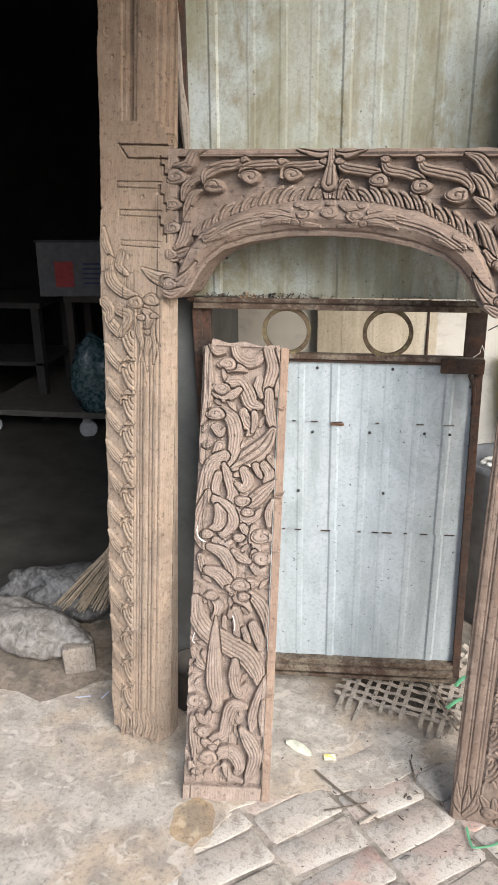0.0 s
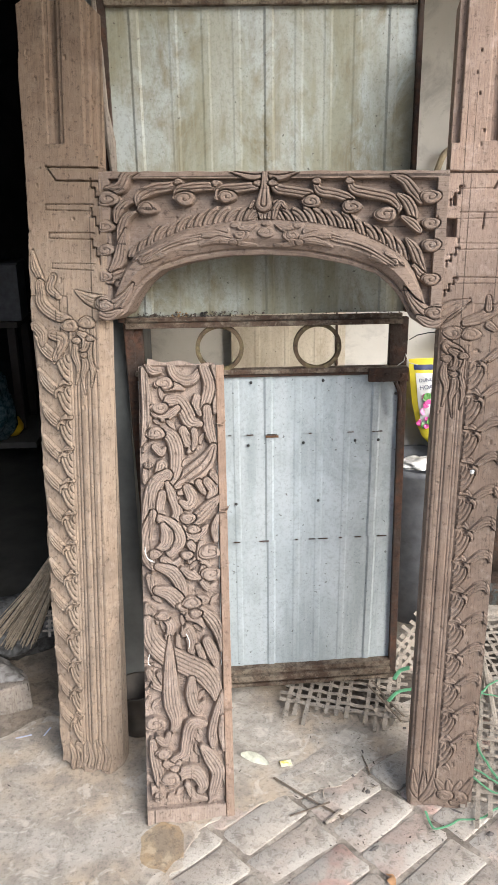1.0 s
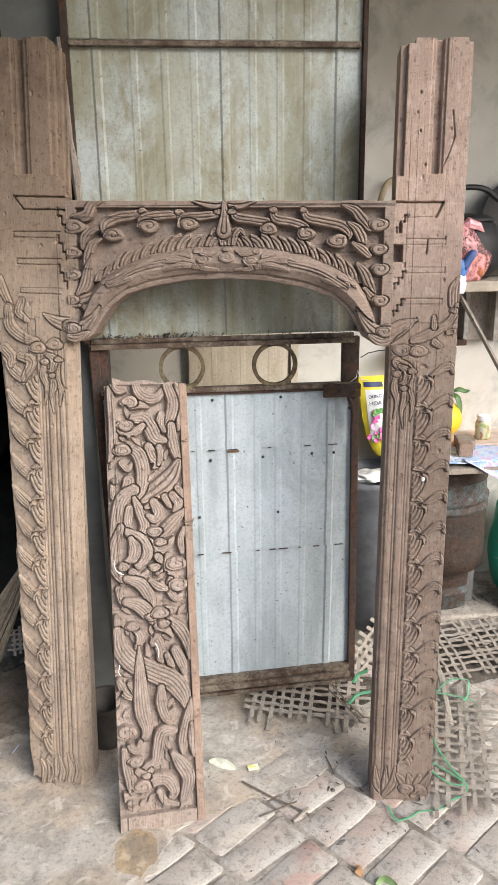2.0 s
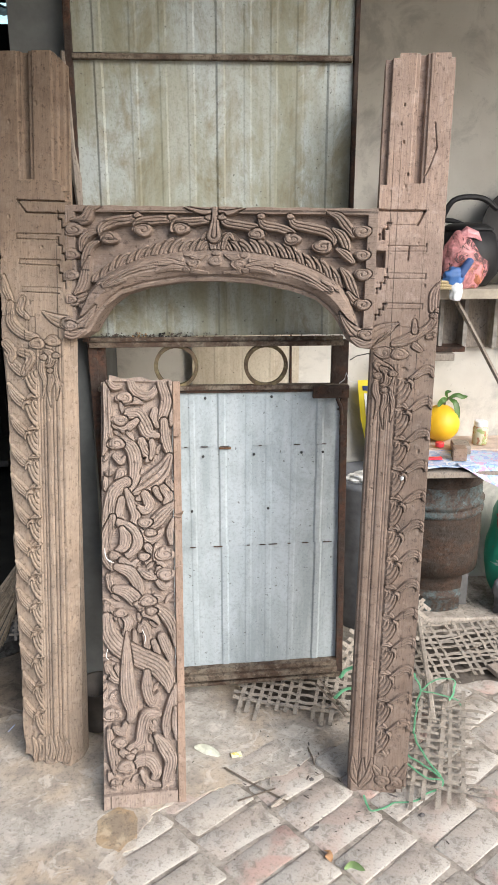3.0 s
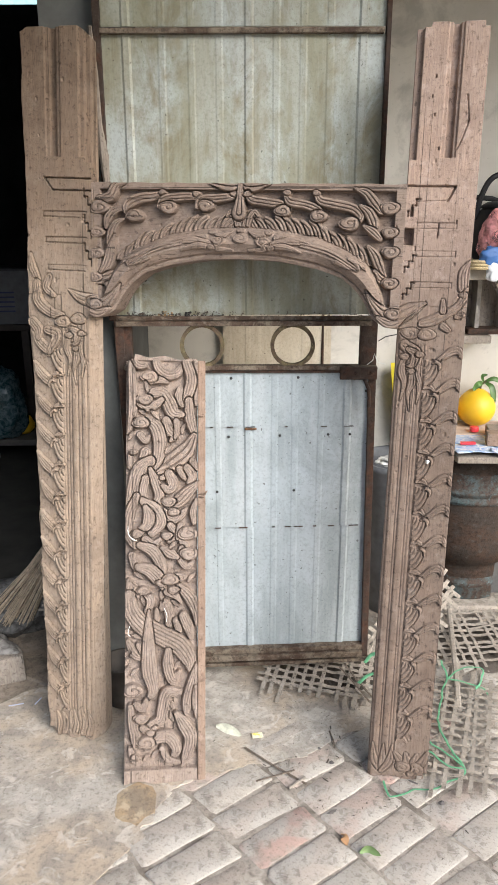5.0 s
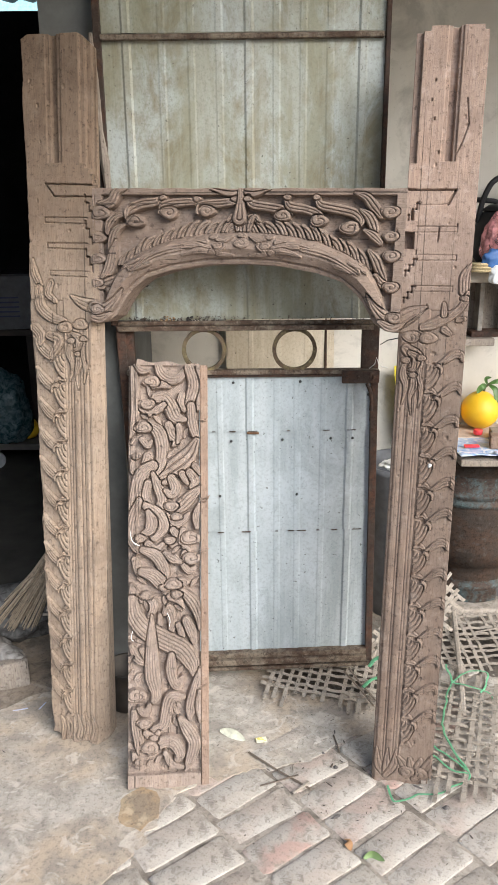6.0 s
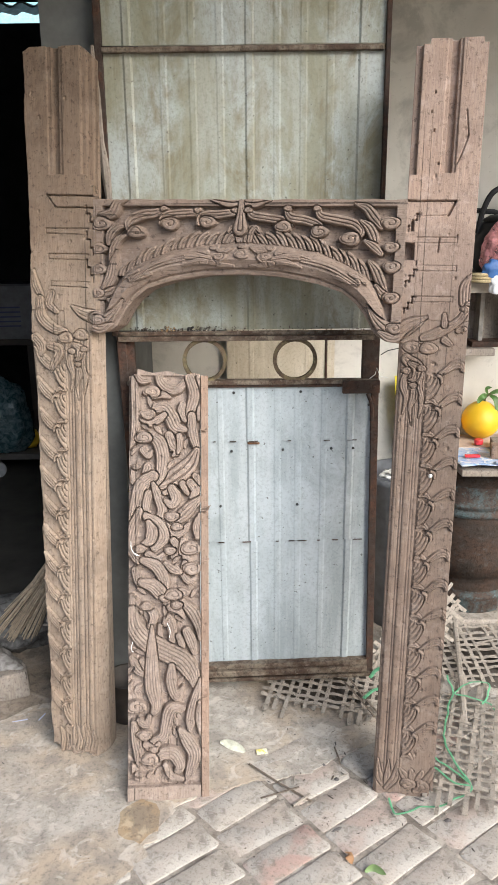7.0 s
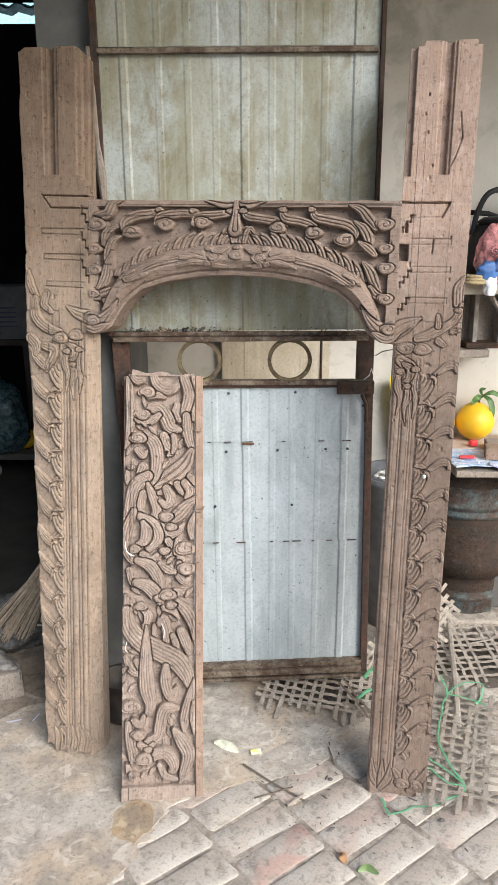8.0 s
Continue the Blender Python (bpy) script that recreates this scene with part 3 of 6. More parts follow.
def tuft(r, u, v, s):
    """Flame leaves with little curls where the flutes begin."""
    f = lambda pts: [(u + a * s, v + b * s, w * s) for a, b, w in pts]
    stroke(r, f([(-0.30, 0.0, 0.05), (-0.36, -0.6, 0.15), (-0.22, -1.1, 0.10), (-0.34, -1.8, 0.02)]), 3)
    stroke(r, f([(0.34, -0.1, 0.05), (0.22, -0.7, 0.15), (0.38, -1.2, 0.10), (0.30, -1.9, 0.02)]), 3)
    stroke(r, f([(0.0, -0.5, 0.05), (0.08, -1.0, 0.16), (-0.04, -1.5, 0.08), (0.04, -2.2, 0.015)]), 3)
    stroke(r, f([(-0.15, 0.25, 0.10), (0.12, 0.05, 0.17), (0.05, -0.35, 0.13), (-0.15, -0.42, 0.04)]), 3)
    for a, b, q, t in ((-0.28, -0.05, 0.17, 1), (0.30, 0.05, 0.16, -1), (0.02, -0.62, 0.14, 1)):
        scroll(r, u + a * s, v + b * s, q * s, t)


tuft(r, -0.058, 1.288, 0.066)
for a in (-0.078, -0.05, -0.03):
    stroke(r, [(a, 0.02, 0.011), (a + 0.006, 0.055, 0.009), (a - 0.004, 0.10, 0.003)], 2, 0.001)
for a in (-0.155, -0.125):
    stroke(r, [(a, 0.015, 0.012), (a + 0.008, 0.05, 0.014), (a - 0.006, 0.085, 0.004)], 2, 0.001)
pocket(r, -0.136, -0.092, 1.774, 3, -0.006)
pocket(r, -0.126, -0.104, 1.774, 3, -0.020)
pocket(r, -0.039, 1, 1.774, 3, -0.012)
pocket(r, -0.026, 1, 1.76, 3, -0.026)
pocket(r, -0.012, 1, 1.745, 3, -0.040)
groove(r, [(-0.005, 1.716), (-0.146, 1.719), (-0.118, 1.686), (0.0, 1.684)], 0.0018, 0.012)
for v in (1.628, 1.558, 1.482):
    groove(r, [(-0.02, v), (-0.152 + 0.09 * (1.63 - v), v), (-0.152 + 0.09 * (1.63 - v), v - 0.013), (-0.025, v - 0.016)], 0.0012, 0.006)
    groove(r, [(-0.026, v + 0.062), (-0.026, v + 0.04), (-0.016, v + 0.04), (-0.016, v + 0.018), (-0.006, v + 0.018), (-0.006, v)], 0.0022, 0.010)
wear(r, 0.0009, 30, 60, 1)
us = np.arange(-0.205, 0.0145, 0.0014)


def left_foot(u):
    return 0.004 + 0.006 * math.sin(90 * u) + (0.018 if u < -0.16 else 0)


def left_top(u):
    return 2.105 - max(0, -0.185 - u) * 0.6 - max(0, u + 0.036) * 0.9


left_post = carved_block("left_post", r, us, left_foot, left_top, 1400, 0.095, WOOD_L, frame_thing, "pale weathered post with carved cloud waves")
# the outer edge is hewn unevenly and narrows towards the foot
me = left_post.data
co = np.empty(len(me.vertices) * 3)
me.vertices.foreach_get("co", co)
co = co.reshape(-1, 3)
k = np.clip((-0.097 - co[:, 0]) / 0.108, 0, 1)
narrow = np.interp(co[:, 2], [0, 0.12, 0.5, 1.0, 1.2, 1.35, 1.5, 2.1], [0.041, 0.037, 0.027, 0.022, 0.016, 0.004, 0.010, 0.004])
ragged = 0.0022 * np.sin(co[:, 2] * 23 + 2 * np.sin(co[:, 2] * 9)) + 0.0012 * np.sin(co[:, 2] * 87 + 3 * np.sin(co[:, 2] * 31)) + 0.0008 * np.sin(co[:, 2] * 240 + 4 * np.sin(co[:, 2] * 57))
co[:, 0] += k * (narrow + ragged * k)
high = co[:, 2] > 1.716
co[high, 1] = np.minimum(co[high, 1], 0.046)
co[high, 0] = np.minimum(co[high, 0], -0.004)
me.vertices.foreach_set("co", co.ravel())

# right post
r = Relief(0.84, 1.04, -0.01, 2.12, 0.0014)
r.lift, r.sink, r.rim, r.score = 0.004, -0.006, 0.0, 0.44
pocket(r, 0.930, 2, 0.0, 1.40, -0.0025)
flutes(r, 0.856, 0.930, 0.06, 1.30, [(0.30, -0.003, 0.0025), (0.02, -0.0045, 0.0), (0.07, -0.002, 0.001), (0.02, -0.0035, 0.0), (0.28, -0.001, 0.003), (0.02, -0.002, 0.0), (0.06, 0.000, 0.001), (0.02, -0.002, 0.0), (0.12, -0.001, 0.0015), (0.02, -0.005, 0.0), (0.07, -0.002, 0.001)])
m = (r.U < 0.862) & (r.V < 1.34)
r.H[m] -= 0.8 * (0.862 - r.U[m])
for k in range(13):
    wave_motif(r, 0.929, 1.258 - 0.0870 * k, 0.087 + 0.002 * math.sin(k * 1.7), 1, 0.98)
stroke(r, [(1.024, 1.518, 0.0029), (1.009, 1.490, 0.0115), (1.009, 1.449, 0.0115)], 3)
stroke(r, [(1.023, 1.443, 0.0086), (0.999, 1.400, 0.0101), (0.946, 1.367, 0.0144), (0.912, 1.355, 0.0101)], 3)
stroke(r, [(1.001, 1.376, 0.0072), (1.017, 1.380, 0.0058)], 3)
stroke(r, [(0.963, 1.416, 0.0058), (0.965, 1.389, 0.0086)], 3)
stroke(r, [(0.968, 1.350, 0.0101), (0.982, 1.340, 0.0072)], 3)
stroke(r, [(0.919, 1.408, 0.0029), (0.882, 1.389, 0.0187), (0.848, 1.367, 0.0216)], 3)
scroll(r, 1.014, 1.432, 0.0101, 1)
scroll(r, 0.885, 1.329, 0.0202, 1)
scroll(r, 0.928, 1.327, 0.0202, -1)
stroke(r, [(0.873, 1.297, 0.0144), (0.903, 1.269, 0.0187), (0.881, 1.225, 0.0101)], 3)
tuft(r, 0.893, 1.270, 0.068)
for a in (0.868, 0.892, 0.912):
    stroke(r, [(0.89, 0.03, 0.008), (a, 0.065, 0.011), (a + 0.3 * (a - 0.89), 0.12, 0.003)], 2, 0.001)
for k, a in enumerate((0.945, 0.965, 0.985, 1.005)):
    stroke(r, [(0.975, 0.03, 0.010), (a, 0.07, 0.013), (a + 0.012 * (k - 1.5), 0.095 + 0.015 * (k == 3), 0.006)], 2, 0.0)
scroll(r, 0.990, 0.050, 0.022, 1)
scroll(r, 0.952, 0.052, 0.020, -1)
pocket(r, 0.929, 0.965, 1.772, 3, -0.007)
pocket(r, 0.938, 0.957, 1.772, 3, -0.022)
pocket(r, 0, 0.868, 1.768, 3, -0.016)
groove(r, [(0.85, 1.703), (0.973, 1.702), (0.956, 1.667)], 0.0022, 0.014)
groove(r, [(0.956, 1.667), (0.87, 1.664)], 0.0008, 0.004)
for v, e in ((1.612, 0.983), (1.541, 0.985), (1.462, 0.981)):
    groove(r, [(0.88, v), (e, v), (e, v - 0.013), (0.88, v - 0.015)], 0.0009, 0.004)
for v in (1.64, 1.50, 1.43):
    groove(r, [(0.886, v + 0.03), (0.878, v + 0.03), (0.878, v + 0.015), (0.868, v + 0.015), (0.868, v), (0.858, v), (0.858, v - 0.012)], 0.0022, 0.008)
groove(r, [(0.938, 1.612), (0.936, 1.575)], 0.0012, 0.008)
groove(r, [(0.922, 1.405), (0.87, 1.365), (0.85, 1.34)], 0.0012, 0.008)
pocket(r, 0.852, 0.876, 1.556, 1.598, -0.035)
pocket(r, 0.864, 0.872, 1.628, 1.652, -0.020)
groove(r, [(0.984, 1.92), (0.992, 1.86), (0.976, 1.81), (0.966, 1.79)], 0.0014, 0.006)
for u, v in ((0.902, 1.96), (0.896, 1.915), (0.905, 1.87), (0.98, 1.612), (0.945, 1.70), (0.92, 1.79)):
    pocket(r, u, u + 0.004, v, v + 0.007, -0.008)
wear(r, 0.0007, 30, 60, 2)
us = np.arange(0.852, 1.0265, 0.0014)
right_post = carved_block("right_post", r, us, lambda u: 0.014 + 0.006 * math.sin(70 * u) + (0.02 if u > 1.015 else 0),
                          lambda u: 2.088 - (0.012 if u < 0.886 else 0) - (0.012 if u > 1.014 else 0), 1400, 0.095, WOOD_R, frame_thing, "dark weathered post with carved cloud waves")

# lintel with the arch
r = Relief(-0.01, 0.86, 1.30, 1.73, 0.0013)
r.lift, r.sink, r.widen, r.score = 0.008, -0.017, 1.16, 0.40
pocket(r, 0.022, 0.826, 1.2, 1.690, -0.022)
q = np.abs(r.U - MID)
ext = np.interp(q, [0, 0.1, 0.2, 0.28, 0.335, 0.36, 0.38, 0.40], [1.595, 1.589, 1.573, 1.541, 1.508, 1.478, 1.43, 1.37])
inn = np.interp(q, [0, 0.1, 0.2, 0.27, 0.31, 0.33, 0.36, 0.39, 0.424], [1.511, 1.507, 1.490, 1.468, 1.437, 1.413, 1.362, 1.343, 1.338])


def mirrored(fn, r, pts, *a):
    fn(r, pts, *a)
    fn(r, [(2 * MID - u, v, w) for u, v, w in pts], *a)


def lintel_waves():
    """A close row of ribbed wave crests that stands on the arch."""
    rng = random.Random(31)
    for side in (-1, 1):
        d = 0.335
        while d > 0.02:
            wide, high = rng.uniform(0.036, 0.046), rng.uniform(0.036, 0.047)
            foot = float(np.interp(d, [0, 0.1, 0.2, 0.28, 0.335, 0.36], [1.595, 1.589, 1.573, 1.541, 1.508, 1.478])) - 0.006
            shell(r, MID + side * (d - 0.012), foot, wide, high, side, 1, 4.0, 0.001 + rng.uniform(0, 0.003))
            d -= rng.uniform(0.021, 0.028)
        for q in (0.004, 0.015):
            stroke(r, [(MID + side * q, 1.598, 0.005), (MID + side * (q + 0.006), 1.622, 0.007), (MID + side * (q + 0.018), 1.634, 0.006), (MID + side * (q + 0.028), 1.622, 0.003)], 2, 0.004)


_stroke, _scroll = stroke, scroll


def both_stroke(r, pts, n=3):
    mirrored(_stroke, r, pts, n)


def both_scroll(r, u, v, rad, turn):
    _scroll(r, u, v, rad, turn)
    _scroll(r, 2 * MID - u, v, rad, -turn)


lintel_waves()
_stroke(r, [(0.019, 1.6614, 0.0099), (0.0522, 1.6705, 0.0132), (0.0689, 1.6975, 0.0115), (0.0951, 1.7065, 0.0033)], 3)
_stroke(r, [(0.0414, 1.5886, 0.0066), (0.0466, 1.6131, 0.0116), (0.065, 1.6314, 0.0099), (0.0914, 1.6376, 0.0033)], 3)
_stroke(r, [(0.0475, 1.5396, 0.0067), (0.0545, 1.5704, 0.0116), (0.068, 1.598, 0.0099), (0.0912, 1.6104, 0.0033)], 3)
_stroke(r, [(0.0264, 1.4617, 0.0101), (0.0453, 1.4932, 0.0151), (0.054, 1.5305, 0.0117), (0.0644, 1.5675, 0.0033)], 4)
_stroke(r, [(0.016, 1.4426, 0.0101), (0.0499, 1.4528, 0.0151), (0.0768, 1.4689, 0.005)], 3)
_scroll(r, 0.0188, 1.6417, 0.0232, 1)
_scroll(r, 0.0128, 1.5746, 0.0184, 1)
_scroll(r, 0.0103, 1.5174, 0.0185, 1)
_scroll(r, 0.0060, 1.4518, 0.0169, 1)
_scroll(r, 0.0497, 1.4308, 0.0135, -1)
_stroke(r, [(0.1011, 1.6225, 0.0082), (0.1029, 1.6482, 0.0131), (0.1372, 1.6648, 0.013), (0.1777, 1.6709, 0.0113), (0.2018, 1.6828, 0.0048)], 3)
_scroll(r, 0.2002, 1.6813, 0.0096, 1)
_scroll(r, 0.1208, 1.6196, 0.0212, -1)
_stroke(r, [(0.1922, 1.6441, 0.0064), (0.2051, 1.662, 0.0112), (0.2498, 1.6696, 0.0111), (0.2894, 1.6712, 0.0095)], 3)
_scroll(r, 0.2957, 1.6785, 0.0095, 1)
_scroll(r, 0.2164, 1.6427, 0.0208, -1)
_stroke(r, [(0.2977, 1.6446, 0.0063), (0.3101, 1.6624, 0.011), (0.3524, 1.6669, 0.0109), (0.3913, 1.6714, 0.0093)], 3)
_scroll(r, 0.3989, 1.6787, 0.0093, 1)
_scroll(r, 0.3229, 1.6477, 0.0189, -1)
_stroke(r, [(0.4155, 1.6962, 0.0031), (0.3816, 1.6918, 0.0062), (0.3315, 1.7049, 0.0016)], 1)
_stroke(r, [(0.4186, 1.6962, 0.0031), (0.4526, 1.6904, 0.0061), (0.495, 1.7034, 0.0015)], 1)
_stroke(r, [(0.4154, 1.7034, 0.0062), (0.4161, 1.6715, 0.0093), (0.4139, 1.6305, 0.0186)], 3)
_stroke(r, [(0.4374, 1.6832, 0.0062), (0.4471, 1.6657, 0.0108), (0.4871, 1.6586, 0.0107), (0.53, 1.6515, 0.0106), (0.5516, 1.6401, 0.0045)], 3)
_scroll(r, 0.4344, 1.6788, 0.0092, -1)
_scroll(r, 0.5304, 1.6371, 0.0182, 1)
_stroke(r, [(0.5382, 1.6776, 0.006), (0.5509, 1.6603, 0.0106), (0.5903, 1.6533, 0.0105), (0.6237, 1.6405, 0.0104), (0.6215, 1.6232, 0.006)], 3)
_scroll(r, 0.5410, 1.6833, 0.0091, -1)
_scroll(r, 0.6274, 1.6246, 0.0194, 1)
_stroke(r, [(0.6206, 1.6806, 0.006), (0.6317, 1.6635, 0.0104), (0.6707, 1.655, 0.0118), (0.7154, 1.6452, 0.0117), (0.7368, 1.6268, 0.0102), (0.729, 1.6067, 0.0059)], 3)
_scroll(r, 0.6190, 1.6834, 0.0089, -1)
_scroll(r, 0.7084, 1.6066, 0.0221, 1)
_stroke(r, [(0.7188, 1.6949, 0.0029), (0.7485, 1.6836, 0.0102), (0.7686, 1.6611, 0.0131), (0.7887, 1.6385, 0.0087)], 3)
_stroke(r, [(0.7355, 1.6525, 0.0044), (0.7583, 1.6355, 0.0117), (0.773, 1.6071, 0.0117), (0.7727, 1.5842, 0.0029)], 3)
_stroke(r, [(0.7484, 1.6012, 0.0044), (0.7711, 1.5871, 0.0102), (0.7896, 1.5701, 0.0073)], 3)
_stroke(r, [(0.7614, 1.5495, 0.0044), (0.7803, 1.5267, 0.0117), (0.7936, 1.4978, 0.0117), (0.8066, 1.4748, 0.0059)], 3)
_stroke(r, [(0.7825, 1.486, 0.0059), (0.7983, 1.4658, 0.0103), (0.8194, 1.4575, 0.0059)], 3)
_scroll(r, 0.8113, 1.6471, 0.0202, -1)
_scroll(r, 0.8149, 1.5861, 0.0174, -1)
_scroll(r, 0.8192, 1.5359, 0.0189, -1)
_scroll(r, 0.8224, 1.4561, 0.0176, -1)
# the moulded arch band over the recessed field
band = (r.V < ext) & (r.V > inn - 0.02)
t = np.clip((r.V - inn) / np.maximum(ext - inn, 0.01), 0, 1)
prof = np.interp(t, [0, 0.10, 0.16, 0.2, 0.45, 0.8, 0.93, 0.96, 1.0], [0.000, 0.004, 0.002, 0.012, 0.026, 0.022, 0.008, -0.002, -0.004])
r.H = np.where(band, prof, r.H)
base = prof.copy()
flowers = Relief(-0.01, 0.86, 1.30, 1.73, 0.0013)
flowers.lift, flowers.sink, flowers.widen = 0.009, 0.0, 1.2
r_keep, r = r, flowers
both_stroke(r, [(0.193, 1.528, 0.0021), (0.263, 1.554, 0.0052), (0.327, 1.565, 0.0072)], 3)
both_stroke(r, [(0.236, 1.549, 0.0021), (0.284, 1.557, 0.0083), (0.338, 1.550, 0.0052)], 3)
both_stroke(r, [(0.263, 1.529, 0.0021), (0.306, 1.542, 0.0072), (0.349, 1.538, 0.0041)], 3)
both_stroke(r, [(0.348, 1.581, 0.0041), (0.374, 1.571, 0.0083), (0.400, 1.581, 0.0031)], 3)
both_stroke(r, [(0.375, 1.556, 0.0072), (0.359, 1.536, 0.0062), (0.401, 1.531, 0.0031)], 3)
both_stroke(r, [(0.089, 1.490, 0.0031), (0.105, 1.506, 0.0083), (0.133, 1.516, 0.0041)], 3)
both_stroke(r, [(0.111, 1.485, 0.0021), (0.144, 1.501, 0.0093), (0.171, 1.507, 0.0041)], 3)
both_stroke(r, [(0.128, 1.542, 0.0021), (0.166, 1.560, 0.0062), (0.209, 1.574, 0.0021)], 3)
both_scroll(r, 0.348, 1.581, 0.0103, 1)
both_scroll(r, 0.359, 1.556, 0.0114, -1)
both_scroll(r, 0.343, 1.538, 0.0083, 1)
both_scroll(r, 0.116, 1.493, 0.0103, 1)
both_scroll(r, 0.100, 1.516, 0.0093, -1)
both_scroll(r, 0.424, 1.562, 0.0155, 1)
both_scroll(r, 0.424, 1.584, 0.0093, 1)
for d in (0.012, 0.020):
    mirrored(_stroke, r, [(MID - 0.16, 1.565 - d, 0.0015), (MID - 0.24, 1.545 - d, 0.0025), (MID - 0.31, 1.505 - d, 0.0015)], 1)
r = r_keep
r.H = np.where(band, r.H + flowers.H, r.H)
# leaf at each springing
r.lift, r.sink, r.widen = 0.022, 0.0, 1.0
for pts in ([(0.000, 1.39, 0.010), (0.030, 1.375, 0.020), (0.062, 1.40, 0.012), (0.085, 1.435, 0.003)], [(-0.01, 1.36, 0.012), (0.02, 1.352, 0.014), (0.050, 1.366, 0.006)]):
    mirrored(_stroke, r, pts, 3)
both_scroll(r, 0.012, 1.377, 0.019, 1)
groove(r, [(0.002, 1.69), (0.002, 1.36)], 0.001, 0.004)
wear(r, 0.0008, 34, 30, 3)
us = np.concatenate([np.arange(-0.004, 0.10, 0.0012), np.arange(0.10, 0.748, 0.0014), np.arange(0.748, 0.8525, 0.0012)])


def arch_under(u):
    return float(np.interp(abs(u - MID), [0, 0.1, 0.2, 0.27, 0.31, 0.33, 0.345, 0.36, 0.39, 0.424, 0.44], [1.511, 1.507, 1.490, 1.468, 1.437, 1.413, 1.388, 1.362, 1.343, 1.338, 1.337]))


carved_block("lintel", r, us, arch_under, lambda u: 1.7065 + 0.001 * math.sin(60 * u), 280, 0.085, WOOD_B, frame_thing, "brown arched lintel carved with waves and tails")


# ---------------------------------------------------------------- loose carved board
board_thing = tagged(empty("carved_board", Matrix.Translation((-0.186, 2.118, 0.0)) @ pose(0, 0, 0, 0, 0, 7.6) @ pose(0, 0, 0, -20.16) @ pose(0, 0, 0, 0, 2.6)),
                     "loose grey-brown carved board propped against the metal door", "carved board")
r = Relief(-0.01, 0.225, -0.02, 1.30, 0.0013)
r.lift, r.sink, r.widen, r.more, r.score, r.rim = 0.010, -0.027, 1.14, 1, 0.42, 0.34
swirl_ground(r, 1.0, level=0.30)
stroke(r, [(0.01, 1.2558, 0.0085), (0.0135, 1.2108, 0.0119), (0.0171, 1.1418, 0.0136), (0.0105, 1.073, 0.0102), (0.0005, 1.0439, 0.0034)], 3)
stroke(r, [(0.0168, 1.268, 0.0068), (0.0339, 1.2491, 0.0102), (0.0543, 1.2493, 0.0068)], 2)
stroke(r, [(0.0817, 1.2774, 0.0103), (0.0937, 1.2428, 0.0137), (0.1195, 1.2239, 0.0155), (0.147, 1.2276, 0.0138), (0.1643, 1.2504, 0.0086)], 3)
stroke(r, [(0.2058, 1.2631, 0.0069), (0.2109, 1.195, 0.0069), (0.2055, 1.1341, 0.0069)], 3)
stroke(r, [(0.1781, 1.2611, 0.0138), (0.1919, 1.2123, 0.0156), (0.1831, 1.1687, 0.0155), (0.1676, 1.1374, 0.0103)], 3)
stroke(r, [(0.1848, 1.1426, 0.0121), (0.1882, 1.0906, 0.0155), (0.2001, 1.0474, 0.0103), (0.2104, 1.018, 0.0034)], 3)
stroke(r, [(0.1573, 1.1772, 0.0103), (0.1521, 1.1494, 0.012), (0.1641, 1.1287, 0.0069)], 3)
stroke(r, [(0.0715, 1.2078, 0.0137), (0.0989, 1.2063, 0.0103), (0.1195, 1.1995, 0.0052)], 3)
scroll(r, 0.0646, 1.2164, 0.0222, 1)
stroke(r, [(0.0715, 1.1663, 0.0137), (0.1023, 1.1665, 0.0189), (0.1229, 1.1389, 0.0206), (0.1383, 1.1078, 0.0189), (0.1641, 1.1009, 0.0086)], 4)
stroke(r, [(0.0375, 1.1333, 0.0102), (0.0614, 1.1213, 0.0119), (0.0852, 1.1318, 0.012), (0.1023, 1.1457, 0.0086)], 3)
scroll(r, 0.0511, 1.1472, 0.0205, -1)
stroke(r, [(0.116, 1.0835, 0.012), (0.1229, 1.0559, 0.0188), (0.14, 1.0353, 0.0137), (0.1297, 1.0215, 0.0051)], 4)
stroke(r, [(0.1469, 1.0819, 0.0086), (0.1503, 1.056, 0.0103), (0.1434, 1.0301, 0.0051)], 3)
stroke(r, [(0.0377, 1.0387, 0.0102), (0.0547, 1.0216, 0.0102), (0.0649, 1.0353, 0.0051)], 3)
stroke(r, [(0.0548, 0.9873, 0.0153), (0.0481, 0.9566, 0.0136), (0.065, 0.9428, 0.0068)], 3)
stroke(r, [(0.2001, 1.0353, 0.0103), (0.176, 0.9904, 0.0241), (0.1297, 0.9528, 0.0239), (0.082, 0.9256, 0.0102)], 2)
stroke(r, [(0.0546, 1.0834, 0.0119), (0.0853, 1.0628, 0.0188), (0.0973, 1.0181, 0.0188), (0.0922, 0.9666, 0.0153), (0.0786, 0.9325, 0.0068)], 4)
scroll(r, 0.0394, 1.0765, 0.0221, 1)
stroke(r, [(0.0108, 0.9772, 0.0084), (0.0109, 0.9448, 0.0101), (0.0278, 0.9328, 0.0051)], 3)
scroll(r, 0.0176, 0.9874, 0.0118, -1)
stroke(r, [(0.0684, 0.9599, 0.0153), (0.038, 0.9361, 0.0203), (0.0229, 0.8885, 0.0203), (0.0146, 0.8309, 0.0185), (0.0047, 0.7871, 0.0084)], 5)
stroke(r, [(0.0549, 0.9053, 0.0119), (0.0483, 0.868, 0.0118), (0.0584, 0.8424, 0.0068)], 3)
